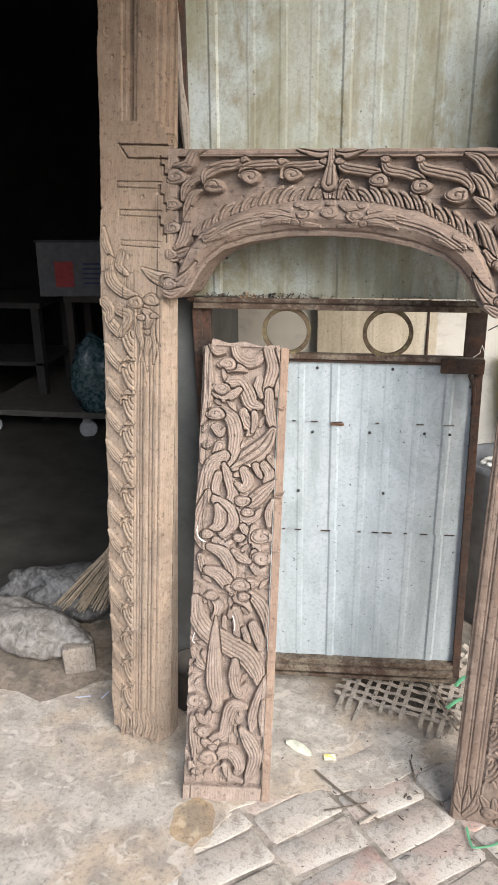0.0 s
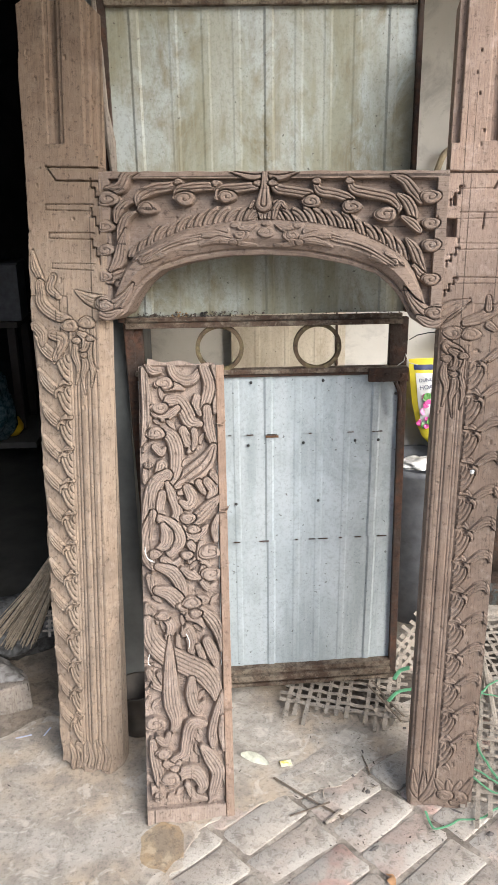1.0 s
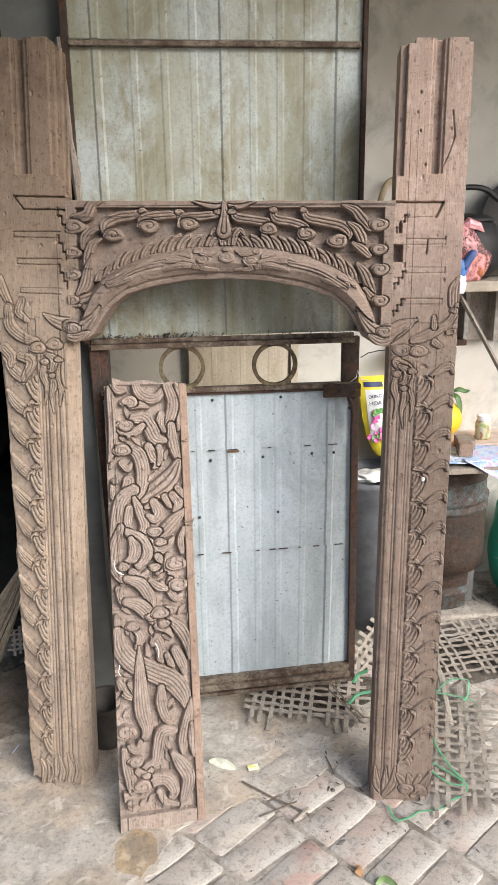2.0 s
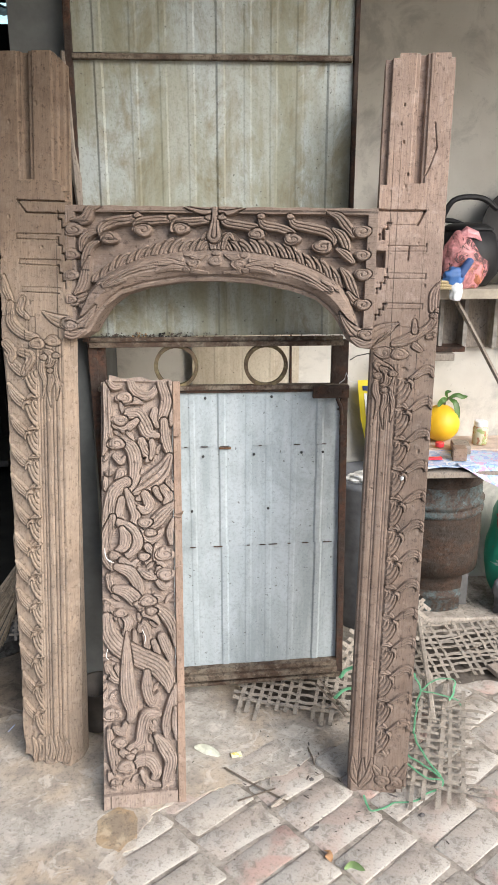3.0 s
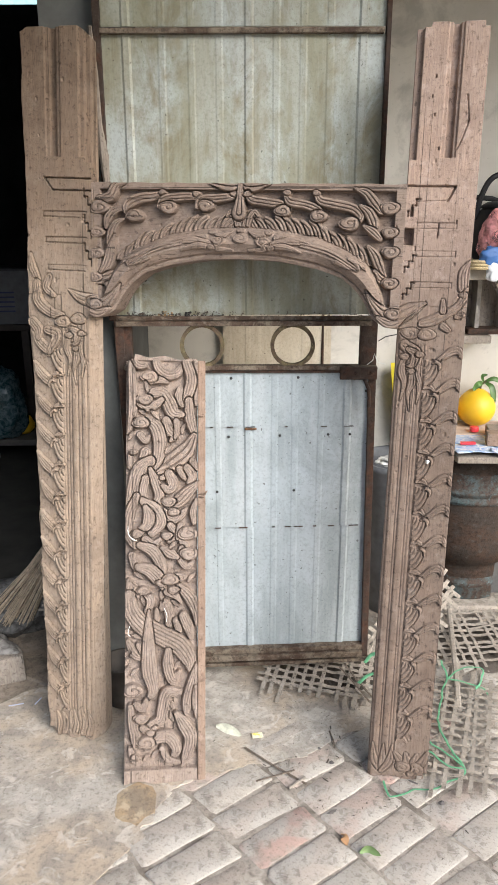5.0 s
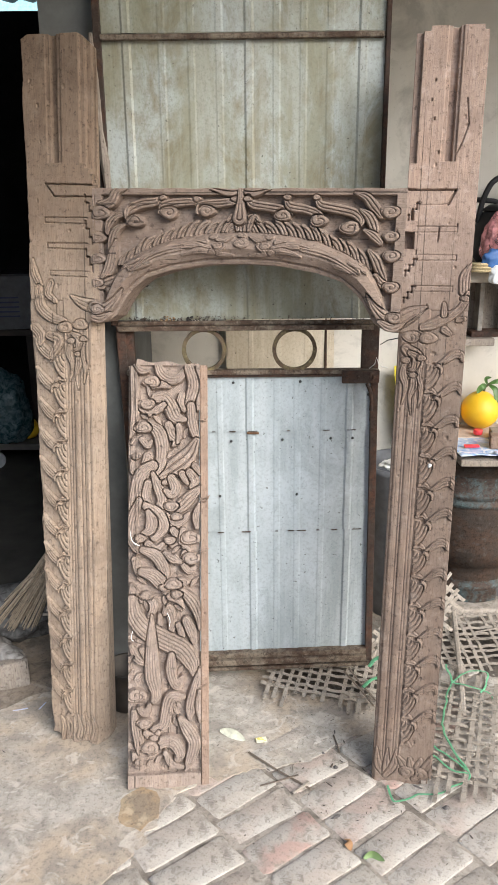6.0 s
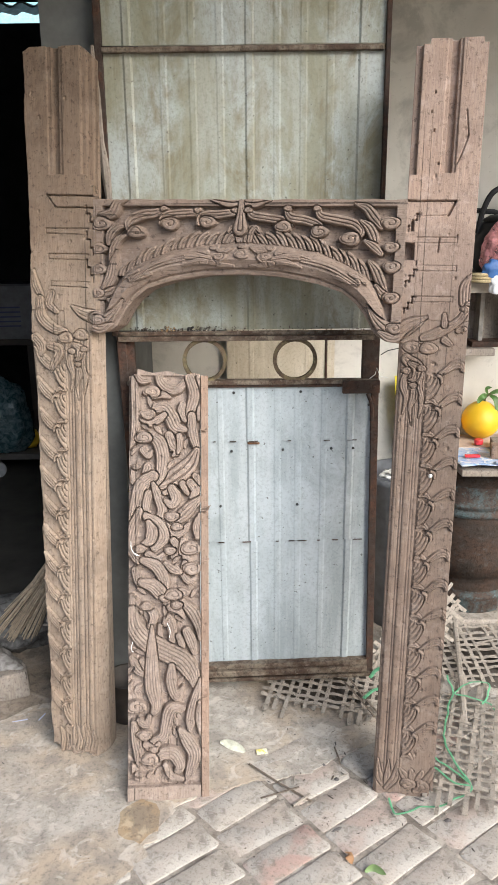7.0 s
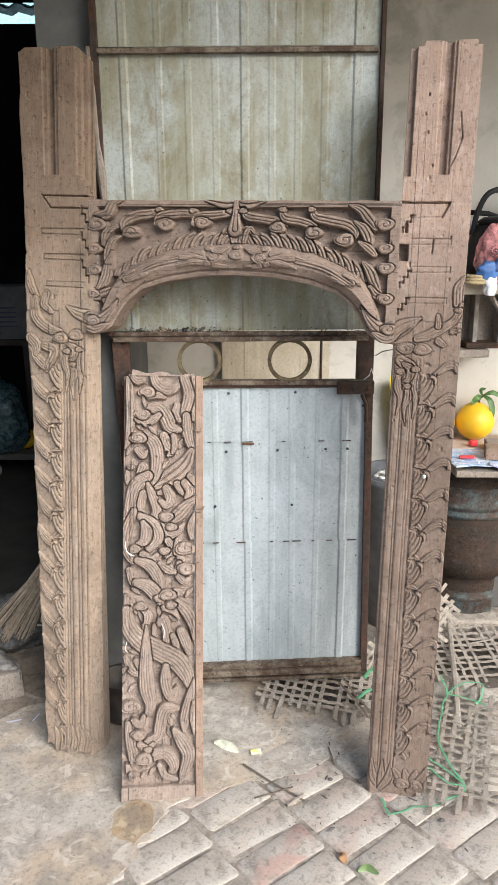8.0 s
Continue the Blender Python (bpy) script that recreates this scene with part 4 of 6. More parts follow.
stroke(r, [(0.0685, 0.936, 0.0068), (0.0838, 0.8983, 0.0136), (0.0957, 0.8573, 0.0136), (0.0855, 0.8319, 0.0119), (0.0703, 0.8202, 0.0051)], 3)
stroke(r, [(0.1024, 0.9084, 0.0068), (0.1195, 0.9152, 0.0102), (0.1314, 0.9271, 0.0068)], 3)
stroke(r, [(0.1246, 0.922, 0.0119), (0.1365, 0.8945, 0.0171), (0.1246, 0.8741, 0.0136), (0.1059, 0.8845, 0.0068)], 4)
stroke(r, [(0.157, 0.9355, 0.0103), (0.1673, 0.9149, 0.0086), (0.1741, 0.9046, 0.0051)], 3)
stroke(r, [(0.181, 0.9388, 0.012), (0.1964, 0.9147, 0.0137), (0.1844, 0.8942, 0.0069)], 4)
stroke(r, [(0.1965, 0.9594, 0.0103), (0.2119, 0.9387, 0.0086)], 3)
stroke(r, [(0.2135, 0.894, 0.0069), (0.1843, 0.8668, 0.0171), (0.1569, 0.8397, 0.0188), (0.1297, 0.8196, 0.0102)], 3)
stroke(r, [(0.2082, 0.8409, 0.0069), (0.1979, 0.8069, 0.0103), (0.2012, 0.7727, 0.0068)], 3)
stroke(r, [(0.1093, 0.8079, 0.0102), (0.1364, 0.7838, 0.0136), (0.1637, 0.7987, 0.0119), (0.1774, 0.8156, 0.0051)], 3)
scroll(r, 0.1246, 0.8366, 0.0187, 1)
scroll(r, 0.1399, 0.8058, 0.0153, -1)
stroke(r, [(0.0449, 0.8408, 0.0101), (0.0788, 0.8133, 0.0203), (0.0957, 0.7758, 0.0203), (0.0755, 0.7456, 0.0135)], 5)
stroke(r, [(0.0551, 0.8203, 0.0084), (0.0653, 0.7931, 0.0169), (0.0586, 0.7661, 0.0152), (0.0384, 0.7563, 0.0067)], 4)
stroke(r, [(0.028, 0.8545, 0.0101), (0.008, 0.8006, 0.0151), (0.0031, 0.7466, 0.0134), (0.0234, 0.7093, 0.0118), (0.0452, 0.7056, 0.005)], 3)
scroll(r, 0.0300, 0.7412, 0.0168, 1)
stroke(r, [(0.0553, 0.7239, 0.0118), (0.0789, 0.7084, 0.0118), (0.0975, 0.7233, 0.0068)], 3)
stroke(r, [(0.1296, 0.7652, 0.0102), (0.1432, 0.7412, 0.0119), (0.1296, 0.7177, 0.0085)], 3)
scroll(r, 0.1195, 0.7348, 0.0153, 1)
stroke(r, [(0.1603, 0.7648, 0.0102), (0.1568, 0.7275, 0.0102), (0.1772, 0.7068, 0.0068)], 3)
scroll(r, 0.1824, 0.7407, 0.0256, 1)
stroke(r, [(0.1636, 0.6969, 0.0085), (0.1601, 0.6665, 0.0102), (0.1771, 0.6425, 0.0102), (0.1976, 0.6522, 0.0068)], 3)
scroll(r, 0.1857, 0.6795, 0.0239, -1)
stroke(r, [(0.0385, 0.7074, 0.0101), (0.0789, 0.6882, 0.0169), (0.1026, 0.6473, 0.0152), (0.1076, 0.6102, 0.0068)], 4)
stroke(r, [(0.1059, 0.6978, 0.0068), (0.1296, 0.6822, 0.0153), (0.15, 0.67, 0.0068)], 3)
stroke(r, [(0.0151, 0.6792, 0.0101), (0.0269, 0.6454, 0.0134), (0.0454, 0.6316, 0.0067)], 3)
stroke(r, [(0.0353, 0.6419, 0.0117), (0.0689, 0.6311, 0.0185), (0.0958, 0.6037, 0.0186), (0.1093, 0.5766, 0.0067)], 5)
stroke(r, [(0.1567, 0.5822, 0.0102), (0.1871, 0.5513, 0.017), (0.2057, 0.5105, 0.0136), (0.2107, 0.4701, 0.0068)], 3)
stroke(r, [(0.1195, 0.5663, 0.0101), (0.1465, 0.5556, 0.0102), (0.1617, 0.5351, 0.0051)], 3)
scroll(r, 0.1043, 0.5935, 0.0152, 1)
scroll(r, 0.1567, 0.6092, 0.0187, 1)
scroll(r, 0.1296, 0.6030, 0.0220, -1)
scroll(r, 0.1397, 0.5725, 0.0152, 1)
stroke(r, [(0.106, 0.5197, 0.0101), (0.1161, 0.5295, 0.0152), (0.1279, 0.4924, 0.0135), (0.1228, 0.4558, 0.0084)], 4)
stroke(r, [(0.0892, 0.5134, 0.0067), (0.0909, 0.48, 0.0084), (0.0859, 0.4568, 0.005)], 3)
stroke(r, [(0.1447, 0.4819, 0.0084), (0.1548, 0.4549, 0.0101), (0.1565, 0.4348, 0.0068)], 3)
stroke(r, [(0.1701, 0.4946, 0.0135), (0.1836, 0.4641, 0.0152), (0.1937, 0.4337, 0.0102)], 4)
stroke(r, [(0.0053, 0.6023, 0.0067), (0.0154, 0.5753, 0.015), (0.0388, 0.5581, 0.01)], 4)
stroke(r, [(0.0087, 0.5588, 0.015), (0.0155, 0.512, 0.0234), (0.049, 0.4695, 0.0268), (0.106, 0.4363, 0.0269), (0.1565, 0.4081, 0.027), (0.1851, 0.3673, 0.022), (0.1918, 0.3371, 0.0101)], 5)
stroke(r, [(0.0555, 0.5644, 0.0101), (0.069, 0.5407, 0.0168), (0.0607, 0.5108, 0.0084)], 4)
scroll(r, 0.0488, 0.5712, 0.0168, 1)
stroke(r, [(0.0058, 0.4227, 0.0083), (0.0242, 0.389, 0.015), (0.0492, 0.3717, 0.01)], 3)
stroke(r, [(0.0358, 0.4118, 0.0083), (0.0508, 0.3882, 0.01), (0.0559, 0.3715, 0.005)], 3)
stroke(r, [(0.1245, 0.3925, 0.0101), (0.1245, 0.3493, 0.0168), (0.1396, 0.3058, 0.0151), (0.1564, 0.3284, 0.0084)], 4)
stroke(r, [(0.2104, 0.3498, 0.0068), (0.1968, 0.2971, 0.0152), (0.1832, 0.2413, 0.0168), (0.1781, 0.2052, 0.0067)], 4)
stroke(r, [(0.2069, 0.2834, 0.0068), (0.2034, 0.2405, 0.0084), (0.21, 0.194, 0.0051)], 3)
stroke(r, [(0.0657, 0.514, 0.0034), (0.0658, 0.4641, 0.0117), (0.0659, 0.3977, 0.0184), (0.0693, 0.3314, 0.0217), (0.0794, 0.2815, 0.015), (0.0628, 0.2459, 0.005)], 5)
stroke(r, [(0.1563, 0.2704, 0.0101), (0.1228, 0.2667, 0.0184), (0.1094, 0.2244, 0.0167), (0.0994, 0.1886, 0.015), (0.0595, 0.1739, 0.01)], 4)
stroke(r, [(0.0296, 0.2374, 0.0099), (0.0495, 0.2268, 0.0116), (0.0594, 0.2494, 0.0067)], 3)
scroll(r, 0.0212, 0.2771, 0.0249, 1)
stroke(r, [(0.013, 0.2315, 0.0083), (0.0198, 0.1821, 0.0132), (0.0298, 0.1328, 0.0149), (0.02, 0.1006, 0.0066)], 3)
stroke(r, [(0.0496, 0.1678, 0.0099), (0.0729, 0.1537, 0.0116), (0.0861, 0.1695, 0.0067)], 3)
scroll(r, 0.0446, 0.1942, 0.0199, -1)
stroke(r, [(0.1496, 0.2063, 0.0084), (0.1713, 0.1758, 0.0185), (0.1914, 0.1355, 0.0185), (0.1812, 0.09, 0.0151), (0.1661, 0.0579, 0.0067)], 4)
stroke(r, [(0.063, 0.1084, 0.0099), (0.0945, 0.1381, 0.0166), (0.1295, 0.1382, 0.0184), (0.1495, 0.1045, 0.015), (0.1378, 0.0822, 0.0083)], 4)
stroke(r, [(0.1061, 0.1065, 0.0083), (0.1244, 0.0762, 0.01), (0.1561, 0.065, 0.0067)], 3)
scroll(r, 0.0596, 0.1249, 0.0232, 1)
scroll(r, 0.0729, 0.1521, 0.0116, -1)
stroke(r, [(0.0134, 0.1107, 0.0066), (0.0217, 0.0843, 0.0115), (0.0316, 0.0676, 0.0066)], 3)
scroll(r, 0.0267, 0.0841, 0.0116, 1)
fill = random.Random(12)
kept = r.lift
r.lift = -0.009
for _ in range(260):
    u, v = fill.uniform(0.0, 0.205), fill.uniform(0.06, 1.25)
    i, j = int((u - r.u[0]) / r.step), int((v - r.v[0]) / r.step)
    if r.H[i - 4:i + 5, j - 4:j + 5].max() > -0.012:
        continue
    a = 1.2 * math.sin(21 * u + 3) + 1.4 * math.sin(9 * v) + 0.8
    L = fill.uniform(0.010, 0.016)
    c, d = math.cos(a), math.sin(a)
    stroke(r, [(u - L * c, v - L * d, 0.004), (u - 0.3 * L * d, v + 0.3 * L * c, 0.007), (u + L * c - 0.4 * L * d, v + L * d + 0.4 * L * c, 0.003)], 2)
r.lift = kept
pocket(r, -1, 1, -1, 0.045, 0.002)
pocket(r, 0.02, 0.20, 1.268, 2, -0.012)
groove(r, [(0.0, 0.046), (0.215, 0.050)], 0.0015, 0.006)
wear(r, 0.0011, 36, 70, 5)
us = np.arange(-0.004, 0.2125, 0.0014)
carved_block("relief_panel", r, us, lambda u: 0.006 + 0.006 * math.sin(40 * u), lambda u: 1.285 - 0.06 * max(0, u) + 0.004 * math.sin(70 * u) - (0.018 if u < 0.02 else 0), 940, 0.032, WOOD_P, board_thing, "deep scroll carving of clouds and ribbons")
r = Relief(0.20, 0.25, -0.02, 1.30)
wear(r, 0.0012, 40, 40, 6)
us = np.linspace(0.2135, 0.236, 10)
carved_block("edge_strip", r, us, lambda u: 0.004, lambda u: 1.268, 420, 0.030, WOOD_E, board_thing, "reddish raw edge strip")


FIBRE = plain_mat("white_fibre", (0.75, 0.74, 0.70), 0.6, bumped=0)
for pts in ([(0.004, -0.020, 0.765), (0.006, -0.028, 0.745), (0.016, -0.030, 0.728), (0.030, -0.022, 0.722)], [(0.002, -0.020, 0.755), (0.010, -0.030, 0.735), (0.024, -0.026, 0.726)], [(0.112, -0.010, 0.520), (0.120, -0.022, 0.500), (0.118, -0.014, 0.480)], [(0.010, -0.012, 0.470), (0.006, -0.020, 0.450), (0.012, -0.014, 0.440)]):
    part("loose_fibre", tube(spline(pts, 12), 0.0011, 5), FIBRE, board_thing, "stray white plastic fibre")
for k, (v, w) in enumerate(((0.86, 0.010), (0.855, 0.007), (0.70, 0.006), (1.10, 0.005), (0.30, 0.006))):
    part("splinter", tube([(0.212, -0.006, v), (0.224 + w, -0.010, v + 0.004 * (-1) ** k), (0.232 + w, -0.007, v + 0.010)], [0.002, 0.003, 0.0008], 5), WOOD_E, board_thing, "torn splinter at the edge")
bm = bmesh.new()
bmesh.ops.create_icosphere(bm, subdivisions=2, radius=0.006, matrix=Matrix.Translation((0.956, -0.006, 0.985)))
part("paint_blob", wobble(bm, 0.003, 90), FIBRE, frame_thing, "small white plaster blob")


# ---------------------------------------------------------------- old metal door
DOOR_Y = 2.609
door = tagged(empty("metal_door", Matrix.Translation((0.0, DOOR_Y, 0.0))), "old rusty iron door with stained corrugated sheets and a ring grille", "door")


def sheet(name, x0, x1, z0, z1, ribs, y, material, label, skew=0.0):
    """Thin sheet with raised trapezoid ribs at the given places."""
    xs = sorted(set([x0, x1] + [x0 + (x1 - x0) * i / 60 for i in range(61)] + [x + d for x, w in ribs for d in (-w, -w * 0.55, w * 0.55, w) if x0 < x + d < x1]))
    zs = [z0 + (z1 - z0) * i / 24 for i in range(25)]
    vs, fs = [], []
    for off in (0.0, 0.002):
        for z in zs:
            for x in xs:
                h = 0.0
                for c, w in ribs:
                    d = abs(x - c - skew * (z - z0)) / w
                    h = max(h, (0.0042 if w > 0.012 else 0.0011) * min(1, max(0, (1 - d) / 0.45)))
                h += 0.0022 * noise.noise(Vector((x * 7, z * 4, 0.3)))
                vs.append((x, y - h + off, z))
    n, N = len(xs), len(xs) * len(zs)
    for j in range(len(zs) - 1):
        for i in range(n - 1):
            a = j * n + i
            fs.append((a, a + 1, a + n + 1, a + n))
            fs.append((N + a, N + a + n, N + a + n + 1, N + a + 1))
    return mesh_object(name, vs, fs, material, door, label)


def bar(name, lo, hi, material=RUST, label="", seed=0.0):
    bm = box(lo, hi, 0.0025)
    return part(name, bm, material, door, label)


RIBS = [(-0.158, 0.014), (-0.06, 0.012), (0.022, 0.012), (0.10, 0.012), (0.183, 0.014), (0.26, 0.012), (0.335, 0.012), (0.41, 0.012), (0.501, 0.014)]
sheet("upper_sheet", -0.225, 0.568, 1.315, 2.085, RIBS, 0.012, SHEET_UP, "stained olive-grey corrugated sheet")
sheet("top_sheet", -0.232, 0.568, 2.105, 2.72, RIBS, 0.012, SHEET_UP, "stained olive-grey corrugated sheet")
sheet("lower_sheet", -0.205, 0.588, 0.130, 0.628, [(0.08, 0.011), (0.262, 0.012), (0.41, 0.011), (-0.02, 0.012), (0.182, 0.014), (0.330, 0.012), (0.500, 0.014)], 0.012, SHEET_LO, "blue-white galvanised sheet", 0.0)
sheet("middle_sheet", -0.205, 0.567, 0.603, 0.985, [(0.08, 0.011), (0.262, 0.012), (0.41, 0.011), (-0.02, 0.012), (0.178, 0.014), (0.328, 0.012), (0.495, 0.014)], 0.009, SHEET_LO, "blue-white galvanised sheet")
sheet("high_sheet", -0.205, 0.556, 0.957, 1.150, [(0.08, 0.011), (0.262, 0.012), (0.41, 0.011), (-0.02, 0.012), (0.175, 0.014), (0.325, 0.012), (0.492, 0.014)], 0.006, SHEET_LO, "blue-white galvanised sheet")

bar("left_stile", (-0.232, -0.004, 0.105), (-0.205, 0.030, 1.30), RUST)
bar("left_upper_stile", (-0.245, -0.004, 1.30), (-0.225, 0.030, 2.73), RUST)
bar("right_stile", (0.554, -0.006, 0.083), (0.577, 0.030, 1.145), RUST)
bar("right_upper_stile", (0.561, -0.006, 1.315), (0.574, 0.020, 2.73), RUST)
bar("right_post_plate", (0.524, 0.004, 1.150), (0.577, 0.026, 1.299), RUST, "dark rusty flat plate")
bar("left_post_plate", (-0.224, 0.004, 1.130), (-0.179, 0.026, 1.285), RUST, "rusty flat plate with flaking yellow paint")
bar("top_rail", (-0.226, -0.010, 2.085), (0.556, 0.024, 2.099), RUST_PALE, "dusty rusty crossbar")
bar("grille_top_rail", (-0.224, -0.018, 1.284), (0.556, 0.022, 1.299), RUST_PALE, "dusty rusty crossbar")
bar("sill_lip", (-0.224, -0.006, 1.300), (0.556, 0.004, 1.313), RUST_PALE)
bar("grille_low_rail", (-0.205, -0.012, 1.146), (0.577, 0.022, 1.160), RUST_PALE)
bar("grille_low_lip", (-0.205, -0.004, 1.136), (0.520, 0.006, 1.1445), RUST)
bar("bottom_rail", (-0.205, -0.016, 0.119), (0.554, 0.020, 0.137), RUST_PALE, "rusty bottom angle rail")
bar("bottom_step", (-0.205, -0.028, 0.096), (0.554, 0.018, 0.1175), RUST_PALE)
bar("bottom_lip", (-0.232, -0.020, 0.070), (0.580, 0.024, 0.0825), RUST_PALE)
bar("latch_plate", (0.463, -0.022, 1.118), (0.578, -0.0065, 1.158), RUST, "bolted rusty latch plate")
for x in (0.478, 0.513, 0.56):
    bm = lathe([(0.0, -0.004), (0.004, -0.004), (0.004, 0.0), (0.006, 0.001), (0.0, 0.001)], 10)
    bmesh.ops.transform(bm, matrix=pose(x, -0.024, 1.138, -90), verts=bm.verts)
    part("bolt", bm, RUST, door)
part("latch_tongue", tube([(0.54, -0.02, 1.118), (0.552, -0.024, 1.09), (0.556, -0.02, 1.06), (0.556, -0.016, 1.03)], 0.006, 8), RUST, door)
for cx in (0.037, 0.316):
    bm = bmesh.new()
    rings = []
    for i in range(48):
        a = 2 * math.pi * i / 48
        rings.append([bm.verts.new((cx + rr * math.cos(a), y, 1.222 + rr * math.sin(a))) for rr, y in ((0.057, -0.006), (0.0685, -0.006), (0.0685, 0.012), (0.057, 0.012))])
    for i in range(48):
        a, b = rings[i], rings[(i + 1) % 48]
        for k in range(4):
            bm.faces.new((a[k], a[(k + 1) % 4], b[(k + 1) % 4], b[k]))
    part("ring", bm, rust_mat("flaking_ring_paint", (0.20, 0.17, 0.085), (0.10, 0.07, 0.045), 0.7), door, "rusty flat iron ring with flaking paint")
part("twisted_wire", tube([(0.545, -0.02, 1.165), (0.56, -0.03, 1.18), (0.565, -0.025, 1.20), (0.575, -0.03, 1.175), (0.60, -0.03, 1.168)], 0.0015, 6), plain_mat("pale_wire", (0.6, 0.6, 0.58), 0.5), door)
part("loose_wire", tube([(0.58, 0.0, 1.235), (0.60, -0.01, 1.25), (0.63, -0.02, 1.258), (0.665, -0.03, 1.262)], 0.0016, 6), plain_mat("black_wire", (0.02, 0.02, 0.02), 0.5), door)
# rivets and the crust along the sill
RIVET = plain_mat("dark_rivet", (0.03, 0.03, 0.03), 0.6)
for x, z in ((0.125, 1.118), (0.335, 1.120), (0.115, 0.925), (0.280, 0.928), (0.435, 0.930), (0.328, 0.736), (0.075, 0.735), (0.505, 0.93), (0.55, 1.075), (-0.13, 1.42), (0.09, 1.50)):
    bm = lathe([(0.0, -0.003), (0.003, -0.0025), (0.0045, 0.0), (0.0045, 0.003)], 8)
    bmesh.ops.transform(bm, matrix=pose(x, 0.002, z, -90), verts=bm.verts)
    part("rivet", bm, RIVET, door)
rngc = random.Random(3)
for c, n, x0, x1, smax in (((0.07, 0.055, 0.045), 130, -0.19, 0.08, 0.0032), ((0.24, 0.15, 0.07), 22, -0.10, -0.05, 0.0038), ((0.015, 0.014, 0.014), 14, -0.012, 0.018, 0.0042), ((0.10, 0.075, 0.06), 90, 0.08, 0.55, 0.0024)):
    bm = bmesh.new()
    for _ in range(n):
        q = rngc.uniform(0.4, 1.0) * smax
        bmesh.ops.create_icosphere(bm, subdivisions=1, radius=q, matrix=Matrix.Translation((rngc.uniform(x0, x1), rngc.uniform(-0.002, 0.006), 1.312 + rngc.random() ** 2 * 0.014)))
    part("rust_crust", wobble(bm, 0.003, 130), plain_mat("crust", c, 0.95, 0, 0.5, 90, 0.5), door, "crust of rust and dirt on the sill")
bm = box((0.168, -0.001, 0.949), (0.205, 0.004, 0.956), 0.001)
part("rust_patch", wobble(bm, 0.003, 50), rust_mat("patch", (0.16, 0.085, 0.045), (0.09, 0.05, 0.03), 0.6), door)
for z, xs in ((0.6045, (0.03, 0.075, 0.16, 0.262, 0.31, 0.345, 0.40, 0.455, 0.53)), (0.9585, (0.06, 0.12, 0.185, 0.30, 0.42, 0.50))):
    for k, x in enumerate(xs):
        L = 0.005 + 0.005 * ((k * 7) % 3)
        part("seam_rust", box((x - L, -0.0015, z - 0.0008), (x + L, 0.004, z + 0.0008), 0.0), RUST, door, "thin rusty seam")
# the lower leaf hangs askew: its foot swings back and its hinge side sags
for ob in door.children:
    if ob.name.split(".")[0] in ("lower_sheet", "middle_sheet", "high_sheet", "left_stile", "right_stile", "bottom_rail", "bottom_step", "bottom_lip", "rivet", "seam_rust", "rust_patch"):
        stile = ob.name.split(".")[0] in ("left_stile", "right_stile", "bottom_rail", "bottom_step", "bottom_lip")
        for v in ob.data.vertices:
            d = 1.15 - v.co.z
            if d > 0:
                v.co.z += 0.040 * (v.co.x - 0.3) * d
                v.co.y += 0.044 * d
                v.co.x += 0.023 * d * stile
# splintered timber strip beside the upper left stile
bm = tube([(-0.252, -0.01, 2.10), (-0.244, -0.014, 1.98), (-0.238, -0.012, 1.85), (-0.232, -0.016, 1.77), (-0.226, -0.01, 1.66)], [0.006, 0.009, 0.008, 0.012, 0.007], 7)
tagged(part("splintered_lath", wobble(bm, 0.004, 45), OLD_WOOD), "splintered thin wooden lath along the door edge", "lath").location = (0, DOOR_Y, 0)

# beige sheet on the wall behind the grille
bs = sheet("wall_sheet", 0.0, 0.44, 0.0, 1.9, [(0.10, 0.012), (0.215, 0.012), (0.33, 0.012)], 0.0, SHEET_BK, "")
bs.parent = None
bs.location = (0.075, 3.36, 0.0)
tagged(bs, "beige corrugated sheet standing against the porch wall", "metal sheet")
tagged(part("thin_rod", tube([(0.485, 3.33, 0.0), (0.482, 3.35, 0.9), (0.478, 3.385, 1.7)], 0.005, 8), RUST), "thin dark iron rod leaning on the wall", "rod")


